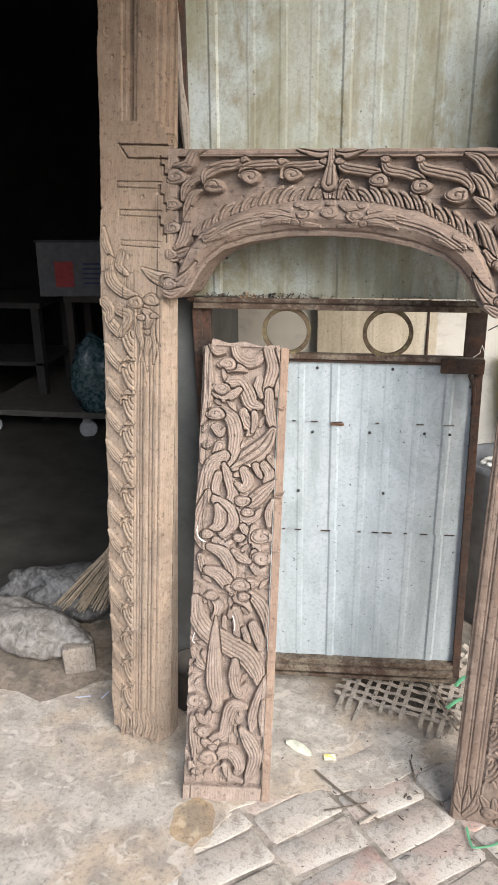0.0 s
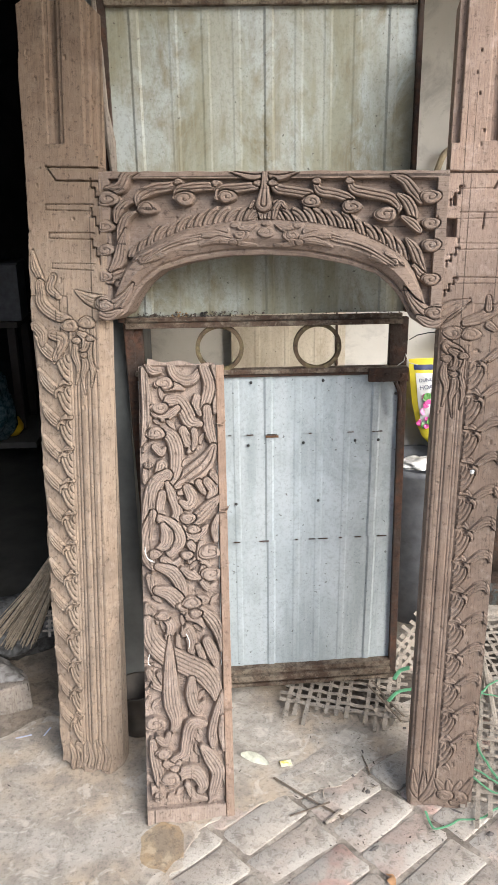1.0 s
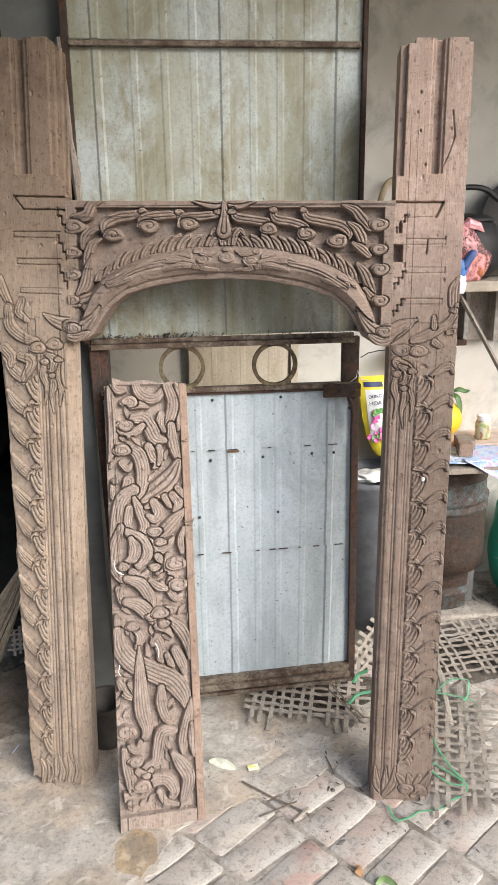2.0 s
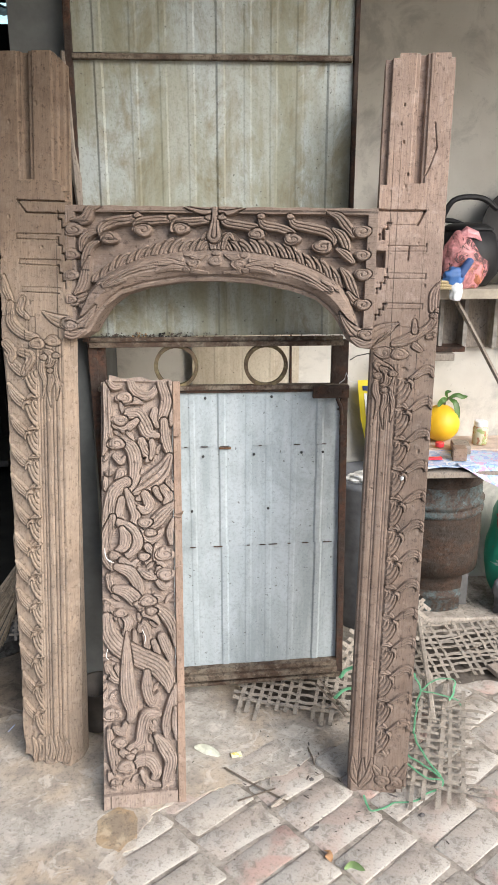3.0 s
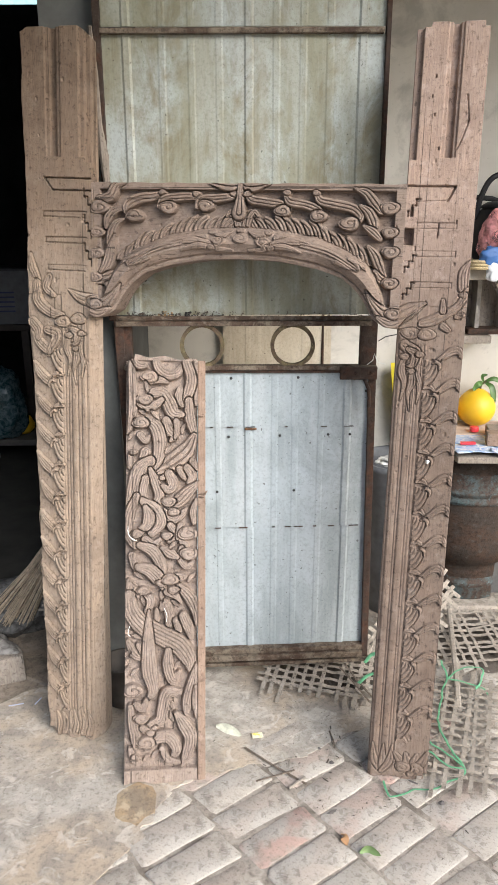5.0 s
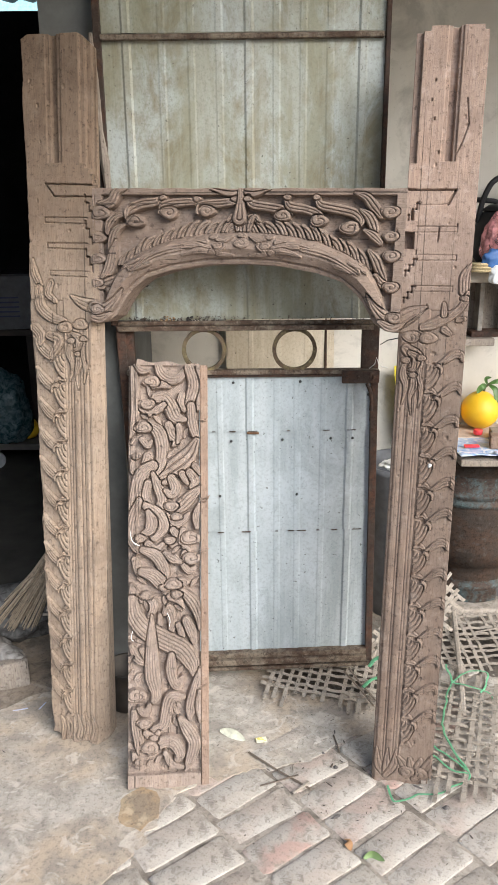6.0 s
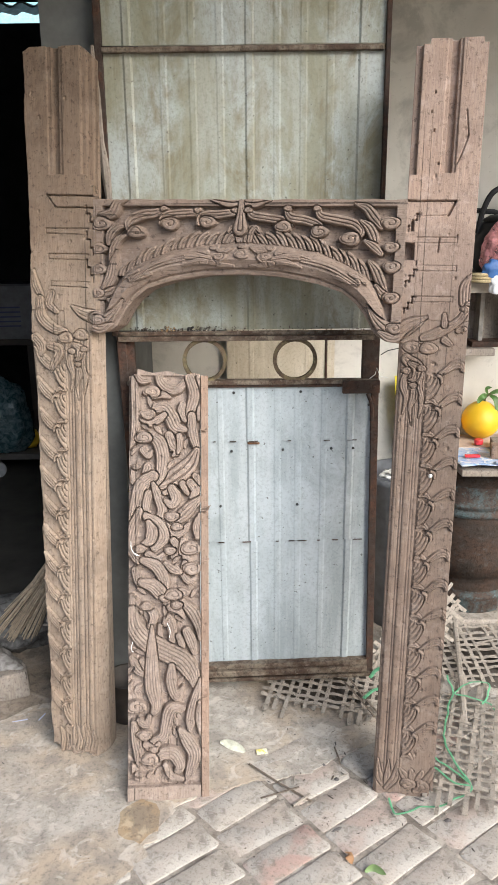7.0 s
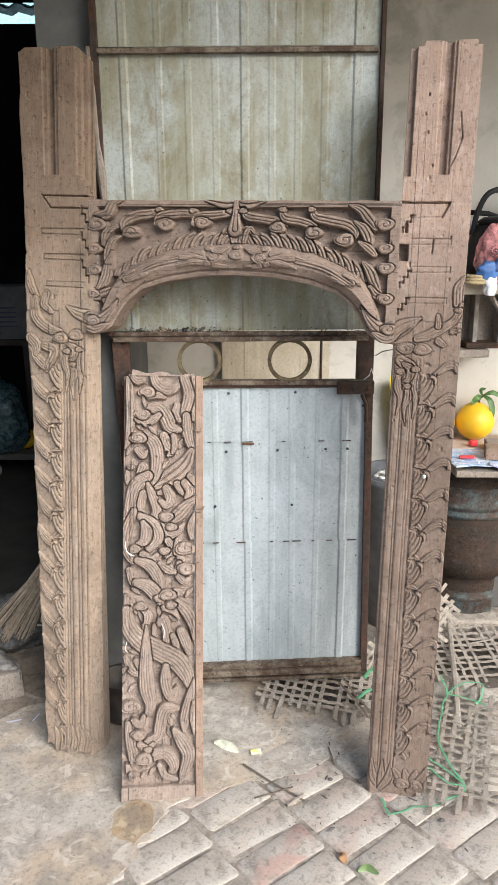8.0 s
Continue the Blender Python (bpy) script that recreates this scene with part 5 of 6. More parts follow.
# ---------------------------------------------------------------- woven bamboo mats
def weave(name, m, nx, ny, pitch, width, label, bend=0.0, ragged=0.06, seed=0, missing=0.0):
    """Strips woven over and under each other; every strip is a part."""
    rng = random.Random(seed)
    thing = tagged(empty(name, m), label, "bamboo mat", group="broken bamboo mats")
    for fam, (count, other) in enumerate(((nx, ny), (ny, nx))):
        for i in range(count):
            if rng.random() < missing:
                continue
            a0 = -pitch * rng.uniform(0.2, 1.0) - ragged * rng.random() ** 2
            a1 = (other - 1) * pitch + pitch * rng.uniform(0.2, 1.0) + ragged * rng.random() ** 2
            off = i * pitch + rng.uniform(-0.12, 0.12) * pitch
            tilt = rng.uniform(-0.02, 0.02)
            w = width * rng.uniform(0.85, 1.15) / 2
            n = other * 3
            vs, fs = [], []
            for k in range(n + 1):
                a = a0 + (a1 - a0) * k / n
                z = 0.0022 * math.cos(math.pi * (a / pitch + i + fam)) + bend * (a if fam else off) ** 2 + 0.004 * noise.noise(Vector((a * 6, off * 6, seed)))
                c = off + tilt * a
                for s, h in ((-w, 0), (w, 0), (w, 0.0018), (-w, 0.0018)):
                    vs.append((c + s, a, z + h + 0.003) if fam == 0 else (a, c + s, z + h + 0.003))
                if k:
                    b0, b1 = 4 * (k - 1), 4 * k
                    for e in range(4):
                        fs.append((b0 + e, b0 + (e + 1) % 4, b1 + (e + 1) % 4, b1 + e))
            fs += [(3, 2, 1, 0), (4 * n, 4 * n + 1, 4 * n + 2, 4 * n + 3)]
            mesh_object("bamboo_strip", vs, fs, BAMBOO, thing)
    return thing


weave("woven_mat", pose(0.235, 2.600, 0.026, 10, 3, -15), 12, 8, 0.0320, 0.0135, "grey torn bamboo mat lying under the metal door", 0.05, 0.07, 1, 0.06)
weave("woven_mat", pose(0.695, 2.165, 0.012, 1, -2, -19), 6, 14, 0.037, 0.0125, "grey bamboo mat strip lying on the bricks", 0.0, 0.09, 3, 0.08)
weave("woven_mat", pose(0.88, 2.72, 0.020, 8, 0, 4), 14, 13, 0.0335, 0.0125, "grey bamboo mat lying before the rusty drum", 0.05, 0.06, 4, 0.05)
weave("woven_mat", Matrix.Translation((0.60, 2.80, 0.02)) @ pose(0, 0, 0, 78, 40, 0), 6, 14, 0.030, 0.014, "grey bamboo mat standing behind the metal door", 0.0, 0.05, 5)
bm = tube(spline([(0.998, 3.10, 0.10), (0.965, 2.90, 0.07), (0.92, 2.65, 0.045), (0.880, 2.44, 0.02)], 20), 0.010, 6, 0.45)
tagged(part("bamboo_slat", bm, BAMBOO), "single grey bamboo slat lying over the mats", "bamboo slat")

# ---------------------------------------------------------------- drum stove and what stands on it
drum = tagged(empty("drum_stove", pose(1.088, 3.235, 0.085) @ Matrix.Diagonal((1.07, 1.07, 1, 1))), "rusty steel drum made into a stove with a cut opening", "drum stove")
prof = [(0.150, 0.0), (0.156, 0.012), (0.156, 0.055), (0.162, 0.062), (0.162, 0.080), (0.156, 0.09), (0.158, 0.10)]
part("foot_band", lathe(prof, 48, radians(-200), radians(-58)), DRUM_BLUE, drum, "rusty foot band with blue paint traces", True)
prof = [(0.158, 0.10), (0.160, 0.13), (0.161, 0.170), (0.178, 0.172)]
part("lower_shell", lathe(prof, 48, radians(-200), radians(-58)), DRUM, drum, "", True)
prof = [(0.172, 0.170), (0.180, 0.172), (0.181, 0.24), (0.182, 0.33), (0.180, 0.405), (0.178, 0.42)]
body = part("shell", lathe(prof, 64), DRUM, drum, "pitted rusty shell", True)
prof = [(0.178, 0.42), (0.186, 0.428), (0.187, 0.440), (0.179, 0.450), (0.177, 0.456), (0.187, 0.464), (0.188, 0.476), (0.178, 0.486), (0.176, 0.54), (0.178, 0.55)]
part("ribbed_band", lathe(prof, 64), DRUM_BLUE, drum, "ribbed rusty band with blue paint", True)
part("rim", lathe([(0.178, 0.55), (0.172, 0.556), (0.166, 0.60), (0.158, 0.622), (0.0, 0.626)], 64), DRUM, drum, "", True)
part("inner_leg", box((0.075, -0.10, 0.0), (0.125, -0.05, 0.17), 0.004), plain_mat("grey_metal", (0.12, 0.115, 0.11), 0.8), drum)
# Added black cylinder that makes the cut opening look dark.
part("inner_dark", lathe([(0.10, 0.0), (0.10, 0.172)], 24), plain_mat("inner_black", (0.015, 0.014, 0.013), 0.95), drum, "black inner cylinder added behind the cut opening")
slab("plinth", (0.80, 3.02, -0.02), (2.2, 3.40, 0.084), JOINT, "low dirt-covered brick step along the wall", 0.01, "step")

bm = box((0.95, 2.955, 0.713), (1.25, 3.36, 0.738), 0.004)
tagged(part("board", wobble(bm, 0.008, 9), OLD_WOOD), "broken grey plank lying across the drum", "board")
bm = box((0.90, 3.18, 0.740), (1.55, 3.38, 0.762), 0.004)
tagged(part("shelf_board", bm, plain_mat("pinkish_board", (0.50, 0.40, 0.33), 0.7)), "pinkish worn board behind the drum top", "board")


def paper_sheet(name, cx, cy, z, w, d, rot, material, label, droop=0.0):
    bm = bmesh.new()
    bmesh.ops.create_grid(bm, x_segments=14, y_segments=12, size=0.5)
    for v in bm.verts:
        v.co.x, v.co.y = v.co.x * w, v.co.y * d
        e = max(0, -v.co.y - d * 0.22)
        v.co.z = 0.006 * noise.noise(v.co * 14 + Vector((cx, cy, 0))) - droop * e * (0.4 + v.co.x / w)
    bmesh.ops.transform(bm, matrix=pose(cx, cy, z, 0, 0, rot), verts=bm.verts)
    bmesh.ops.solidify(bm, geom=bm.faces[:], thickness=0.0008)
    return tagged(part(name, bm, material, None, "", True), label, "paper")


def print_mat(name, base, inks):
    m, nt, p = node_mat(name)
    v = coords(nt)
    c = base
    for k, (ink, scale, cut) in enumerate(inks):
        mp = coords(nt, (1 + k * 0.3, 1.2, 1))
        c = mix(nt, ramp(nt, noise_tex(nt, mp, scale, 3, 0.5, 1.0), [(cut, 0.0), (cut + 0.04, 0.9)]), c, ink)
    nt.links.new(c, p.inputs["Base Color"])
    p.inputs["Roughness"].default_value = 0.45
    return m


paper_sheet("newspaper", 1.04, 3.09, 0.760, 0.22, 0.27, 8, print_mat("blue_print", (0.42, 0.52, 0.68), [((0.20, 0.34, 0.62), 22, 0.52), ((0.68, 0.70, 0.72), 30, 0.53)]), "pale blue printed paper lying on the board")
paper_sheet("magazine_page", 1.20, 3.06, 0.757, 0.19, 0.26, -14, print_mat("colour_print", (0.50, 0.54, 0.68), [((0.26, 0.36, 0.66), 26, 0.50), ((0.60, 0.34, 0.50), 34, 0.55), ((0.38, 0.62, 0.66), 40, 0.56)]), "glossy colourful printed page hanging over the drum rim", 1.3)
tagged(part("red_wrapper", wobble(box((0.985, 3.03, 0.766), (1.04, 3.05, 0.774), 0.002), 0.004, 40), plain_mat("red_plastic", (0.65, 0.03, 0.05), 0.35)), "small torn red plastic wrapper", "wrapper")
tagged(part("bottle_cap", lathe([(0.0, 0.0), (0.017, 0.0), (0.018, 0.004), (0.018, 0.016), (0.016, 0.019), (0.0, 0.019)], 24), plain_mat("red_cap_plastic", (0.72, 0.05, 0.06), 0.35, bumped=0), None, "", False), "small red bottle cap on the papers", "bottle cap").matrix_world = pose(1.082, 3.205, 0.768)
bm = box((-0.032, -0.05, 0.0), (0.032, 0.05, 0.035), 0.003)
tagged(part("wood_offcut", bm, OLD_WOOD), "grey-brown wooden offcut block", "wood block").matrix_world = pose(1.150, 3.15, 0.764, 0, 0, -8)
bm = box((-0.026, -0.026, 0.0), (0.026, 0.03, 0.05), 0.003)
tagged(part("wood_offcut", bm, WOOD_E), "light cut wooden block with fresh end grain", "wood block").matrix_world = pose(1.108, 3.04, 0.764, 0, 0, -10)

# pomelo
pom = tagged(empty("pomelo", pose(1.113, 3.305, 0.765) @ Matrix.Scale(1.1, 4)), "ripe yellow pomelo with a stem and green leaves", "pomelo")
bm = bmesh.new()
bmesh.ops.create_uvsphere(bm, u_segments=40, v_segments=28, radius=0.070)
for v in bm.verts:
    v.co.z = v.co.z * 0.97 + 0.068 + 0.006 * max(0, v.co.z / 0.07) ** 3
m, nt, p = node_mat("pomelo_skin")
n = noise_tex(nt, coords(nt), 260, 2, 0.5)
nt.links.new(mix(nt, ramp(nt, noise_tex(nt, coords(nt), 14, 5, 0.6), [(0.35, 0.0), (0.7, 1.0)]), (0.70, 0.42, 0.012), (0.78, 0.50, 0.02)), p.inputs["Base Color"])
p.inputs["Roughness"].default_value = 0.5
bump(nt, p, n, 0.35, 0.001)
YELLOW = m
part("fruit", bm, m, pom, "yellow pitted rind", True)
part("stem", tube([(0.008, 0, 0.138), (0.012, 0, 0.155), (0.03, 0.0, 0.170)], [0.005, 0.004, 0.003], 7), plain_mat("stem_brown", (0.08, 0.07, 0.03)), pom)
LEAF = plain_mat("citrus_leaf", (0.07, 0.15, 0.03), 0.4, 0, 0.35, 40, 0.1)


def leaf_mesh(pts, w):
    """A curved blade along pts with a folded midrib."""
    p = spline(pts, 12)
    vs, fs = [], []
    for i, q in enumerate(p):
        t = i / 11
        d = np.array(p[min(i + 1, 11)] - p[max(i - 1, 0)])
        side = np.cross(d, (0.2, -1, 0.3))
        side /= max(np.linalg.norm(side), 1e-6)
        k = w * math.sin(math.pi * min(1, t * 0.95 + 0.05)) ** 0.7
        vs += [tuple(q - side * k), tuple(q + np.array((0, 0.004, -0.002))), tuple(q + side * k)]
        if i:
            a, b = 3 * (i - 1), 3 * i
            fs += [(a, a + 1, b + 1, b), (a + 1, a + 2, b + 2, b + 1)]
    return vs, fs


for pts, w in (([(0.02, 0, 0.165), (0.05, -0.01, 0.18), (0.075, -0.01, 0.172), (0.095, -0.01, 0.175)], 0.009),
               ([(0.025, 0, 0.165), (0.045, -0.02, 0.150), (0.052, -0.03, 0.105), (0.045, -0.035, 0.065)], 0.012),
               ([(0.02, 0, 0.160), (0.0, -0.02, 0.165), (-0.015, -0.02, 0.15), (-0.02, -0.02, 0.135)], 0.011),
               ([(0.02, 0, 0.165), (0.01, -0.01, 0.19), (0.03, -0.01, 0.195)], 0.007)):
    mesh_object("leaf", *leaf_mesh(pts, w), LEAF, pom, "glossy green leaf", True)
second = copy_thing(pom, pose(0.950, 3.30, 0.765, 0, 0, 140))
tagged(second, "second yellow pomelo half hidden behind the post")

# jar
jar = tagged(empty("plastic_jar", pose(1.265, 3.25, 0.764)), "clear plastic jar with a white lid and reddish contents", "jar")
part("body", lathe([(0.0, 0.0), (0.029, 0.0), (0.031, 0.005), (0.031, 0.066), (0.028, 0.074), (0.024, 0.078)], 28), print_mat("jar_label", (0.52, 0.50, 0.36), [((0.35, 0.14, 0.07), 24, 0.5), ((0.30, 0.38, 0.14), 30, 0.56)]), jar, "", True)
part("lid", lathe([(0.025, 0.076), (0.027, 0.078), (0.027, 0.096), (0.025, 0.099), (0.0, 0.099)], 28), plain_mat("white_lid", (0.82, 0.83, 0.84), 0.4, bumped=0), jar, "white screw lid")

# ---------------------------------------------------------------- wall shelf and its load
shelf = tagged(empty("wall_shelf"), "rough concrete shelf board on timber slats and a diagonal strut", "shelf")
part("top", box((0.86, 3.14, 1.369), (1.75, 3.398, 1.409), 0.006), plain_mat("shelf_concrete", (0.40, 0.35, 0.28), 0.85, 0, 0.3, 14, 0.4), shelf)
for x in (0.975, 1.075, 1.175, 1.30, 1.42):
    part("slat", box((x, 3.30, 1.155), (x + 0.018, 3.398, 1.367), 0.003), plain_mat("whitewashed_slat", (0.27, 0.25, 0.225), 0.8, 0, 0.35, 30, 0.4), shelf, "whitewashed wooden slat")
part("backing", box((0.88, 3.37, 1.15), (1.62, 3.396, 1.367), 0.002), OLD_WOOD, shelf)
part("ledge", box((0.90, 3.24, 1.115), (1.13, 3.398, 1.145), 0.005), OLD_WOOD, shelf, "grey timber ledge")
part("iron_bar", box((1.045, 3.27, 1.146), (1.18, 3.36, 1.168), 0.003), RUST, shelf)
bm = tube([(1.10, 3.20, 1.368), (1.20, 3.18, 1.20), (1.31, 3.14, 1.00)], 0.014, 6, 0.7)
part("strut", bm, OLD_WOOD, shelf, "grey diagonal timber strut")

POT = plain_mat("black_iron", (0.018, 0.018, 0.02), 0.55, 0.3, 0.3, 30, 0.2)
pot = tagged(empty("cooking_pot", pose(1.15, 3.27, 1.410)), "sooty black cooking pot with a lid and wire handle", "pot")
part("body", lathe([(0.0, 0.0), (0.09, 0.004), (0.125, 0.05), (0.13, 0.13), (0.105, 0.20), (0.085, 0.215)], 36), POT, pot, "", True)
part("lid", lathe([(0.098, 0.212), (0.10, 0.218), (0.07, 0.235), (0.0, 0.242)], 36), POT, pot, "", True)
part("handle", tube(spline([(-0.115, 0.0, 0.17), (-0.10, -0.01, 0.26), (-0.06, -0.02, 0.325), (0.04, -0.02, 0.33), (0.11, -0.01, 0.29)], 24), 0.011, 8), POT, pot)
pan = tagged(empty("frying_pan", pose(1.40, 3.33, 1.60, 78, 0, 0)), "round black pan hung on the porch wall", "pan")
part("dish", lathe([(0.0, 0.0), (0.15, 0.0), (0.185, 0.04), (0.19, 0.042), (0.155, -0.006), (0.0, -0.006)], 40), POT, pan, "", True)
part("long_handle", tube([(-0.18, 0.01, 0.03), (-0.3, 0.05, 0.04), (-0.42, 0.06, 0.04)], 0.010, 8), POT, pan)


def soft_bag(name, loc, size, material, label, category, seed=0, lump=0.12, rz=0):
    """A crumpled filled bag."""
    bm = bmesh.new()
    bmesh.ops.create_icosphere(bm, subdivisions=4, radius=1)
    for v in bm.verts:
        c = v.co.copy()
        q = c * 1.3 + Vector((seed, seed, 0))
        k = 1 + lump * noise.noise(q * 1.4) + lump * 0.6 * abs(noise.noise(q * 4)) + lump * 0.25 * noise.noise(q * 9)
        v.co = Vector((c.x * size[0] * k, c.y * size[1] * k, max(-0.86, c.z * k) * size[2] + size[2] * 0.86))
    ob = part(name, bm, material, None, "", True)
    ob.matrix_world = pose(*loc, 0, 0, rz)
    return tagged(ob, label, category)


def film_mat(name, col, alpha_rough=0.25):
    m, nt, p = node_mat(name)
    n = noise_tex(nt, coords(nt), 30, 5, 0.6, 0.8)
    nt.links.new(mix(nt, ramp(nt, n, [(0.4, 0.0), (0.65, 1.0)]), col, tuple(min(1, c * 1.4 + 0.1) for c in col)), p.inputs["Base Color"])
    p.inputs["Roughness"].default_value = alpha_rough
    bump(nt, p, n, 0.5, 0.006)
    return m


pink = tagged(empty("plastic_bag", pose(1.095, 3.17, 1.410)), "thin pink plastic bag with dry orange food inside", "plastic bag")
b = soft_bag("food", (0.035, 0, 0), (0.058, 0.045, 0.062), plain_mat("dry_food", (0.42, 0.15, 0.075), 0.7, 0, 0.6, 60, 0.8), "dry orange food in the bag", "", 3, 0.2)
b.parent = pink
b.pop("category", None)
FILM, fn, fp = node_mat("pink_clear_film")
fp.inputs["Base Color"].default_value = (0.80, 0.36, 0.36, 1)
fp.inputs["Roughness"].default_value = 0.22
fn.links.new(ramp(fn, noise_tex(fn, coords(fn), 26, 5, 0.6, 1.0), [(0.42, 0.28), (0.62, 0.85)]), fp.inputs["Alpha"])
bump(fn, fp, noise_tex(fn, coords(fn), 34, 5, 0.6, 1.0), 0.7, 0.008)
bm = bmesh.new()
bmesh.ops.create_icosphere(bm, subdivisions=5, radius=1)
for v in bm.verts:
    c = v.co.copy()
    w = 1.0 - 0.45 * max(0, c.z)
    f = 1 + 0.12 * noise.noise(c * 2.2) + 0.10 * abs(noise.noise(c * 5.5))
    v.co = Vector((c.x * 0.088 * w * f + 0.02 - 0.03 * max(0, c.z), c.y * 0.055 * w * f, (max(c.z, -0.8) + 0.8) * 0.118 * (0.9 + 0.1 * f)))
part("film", bm, FILM, pink, "thin pink clear film", True)
bm = tube([(-0.01, 0.0, 0.190), (0.02, -0.005, 0.205), (0.055, -0.01, 0.195), (0.075, -0.012, 0.175)], [0.010, 0.022, 0.016, 0.003], 8)
part("knot", wobble(bm, 0.004, 50), film_mat("pink_knot", (0.72, 0.30, 0.32)), pink)
glove = tagged(empty("work_glove", pose(1.055, 3.10, 1.414)), "blue and white rubber-dipped work glove hanging over the shelf edge", "glove")
for nm, loc, size, mat, lab in (("palm", (0.0, 0.0, 0.012), (0.040, 0.020, 0.034), plain_mat("blue_rubber", (0.06, 0.16, 0.42), 0.5), "blue rubber palm"),
                                ("cuff", (0.012, -0.004, -0.045), (0.024, 0.016, 0.040), plain_mat("white_knit", (0.70, 0.73, 0.75), 0.8, 0, 0.1, 200, 0.4), "white knitted cuff")):
    b = soft_bag(nm, loc, size, mat, lab, "", 41, 0.25)
    b.parent = glove
    b.pop("category", None)
part("thumb", tube(spline([(0.02, 0, 0.045), (0.040, 0, 0.075), (0.058, 0, 0.102), (0.062, 0, 0.11)], 10), [0.017, 0.017, 0.017, 0.016, 0.016, 0.015, 0.014, 0.012, 0.008, 0.002], 12), plain_mat("blue_rubber_dark", (0.05, 0.10, 0.27), 0.5), glove, "dark blue thumb", True)
coil = tagged(empty("rope_coil", pose(1.03, 3.12, 1.410)), "coil of straw-coloured twisted rope", "rope")
for k in range(3):
    part("rope_turn", tube([(0.045 * math.cos(a / 20 * 2 * math.pi), 0.03 * math.sin(a / 20 * 2 * math.pi), 0.006 + 0.011 * k) for a in range(21)], 0.006, 7), plain_mat("straw", (0.52, 0.42, 0.24), 0.8, 0, 0.4, 200, 0.5), coil)
tagged(part("rubber_hose", tube(spline([(0.835, 3.37, 1.50), (0.828, 3.36, 1.66), (0.838, 3.35, 1.73), (0.865, 3.35, 1.772), (0.93, 3.36, 1.79)], 24), 0.012, 8), plain_mat("beige_hose", (0.42, 0.34, 0.22), 0.6)), "bent beige hose hanging on the porch wall", "hose")

# ---------------------------------------------------------------- bin and fertiliser bag between door and post
BLACKP = plain_mat("black_plastic", (0.12, 0.125, 0.135), 0.5, 0, 0.4, 12, 0.25)
tagged(part("plastic_bin", lathe([(0.0, 0.0), (0.13, 0.0), (0.135, 0.01), (0.165, 0.62), (0.172, 0.63), (0.172, 0.655), (0.160, 0.655), (0.155, 0.60)], 40), BLACKP, None, "", True), "tall dusty black plastic bin", "bin").matrix_world = pose(0.80, 3.21, 0.0)
soft_bag("plastic_wrap", (0.765, 3.12, 0.655), (0.07, 0.05, 0.018), film_mat("dirty_clear_film", (0.55, 0.55, 0.53)), "crumpled dirty clear plastic sheet on the bin", "plastic sheet", 8, 0.5)
bag = tagged(empty("fertiliser_bag", pose(0.862, 3.295, 0.695, -6, 0, 2)), "yellow and white printed fertiliser bag with pink flowers", "bag")


def bag_front(x, z):
    """Depth of the pillow's front at a share x (-1 to 1) across and z (0 to 1) up."""
    return -0.045 * (1 - min(1, abs(x)) ** 2.4) * math.sin(math.pi * min(0.93, max(0.06, z))) ** 0.6 + 0.004 * noise.noise(Vector((x * 4, z * 7, 2)))


def bag_width(z):
    """Half-width: the foot is rounded in."""
    return float(np.interp(z, [0, 0.08, 0.25, 0.5, 0.8, 1.0], [0.022, 0.045, 0.070, 0.088, 0.099, 0.104]))


def pillow(name, x0, x1, z0, z1, lift, material, label, nx=18, nz=24):
    """A piece of the bag's skin: the foot and the top seam are pinched."""
    vs, fs = [], []
    for side in ((1,) if lift else (1, -1)):
        base = len(vs)
        for i in range(nx + 1):
            for k in range(nz + 1):
                x, z = x0 + (x1 - x0) * i / nx, z0 + (z1 - z0) * k / nz
                w = bag_width(z)
                vs.append((x * w, side * bag_front(x, z) - (lift if side > 0 else 0), z * 0.33))
        for i in range(nx):
            for k in range(nz):
                q = [base + i * (nz + 1) + k, base + (i + 1) * (nz + 1) + k, base + (i + 1) * (nz + 1) + k + 1, base + i * (nz + 1) + k + 1]
                fs.append(q if side > 0 else q[::-1])
    return mesh_object(name, vs, fs, material, bag, label, True)


pillow("sack", -1, 1, 0, 1, 0, plain_mat("yellow_print", (0.80, 0.66, 0.05), 0.35, 0, 0.1, 9, 0.1), "yellow plastic sack")
pillow("white_field", -0.80, 0.8, 0.22, 0.84, 0.002, plain_mat("white_print", (0.82, 0.82, 0.80), 0.35, 0, 0.06, 30, 0), "white printed field")


def words(text, size, loc, material, parent, rot=(90, 0, 0)):
    cu = bpy.data.curves.new("lettering", "FONT")
    cu.body, cu.size, cu.extrude, cu.align_x = text, size, 0.0004, "LEFT"
    tmp = bpy.data.objects.new("tmp", cu)
    scene.collection.objects.link(tmp)
    bpy.context.view_layer.update()
    me = bpy.data.meshes.new_from_object(tmp.evaluated_get(bpy.context.evaluated_depsgraph_get()))
    bpy.data.objects.remove(tmp)
    ob = new("lettering", me)
    me.materials.clear()
    me.materials.append(material)
    ob.parent = parent
    ob.matrix_basis = pose(*loc, *rot)
    return tagged(ob, "dark blue printed words")


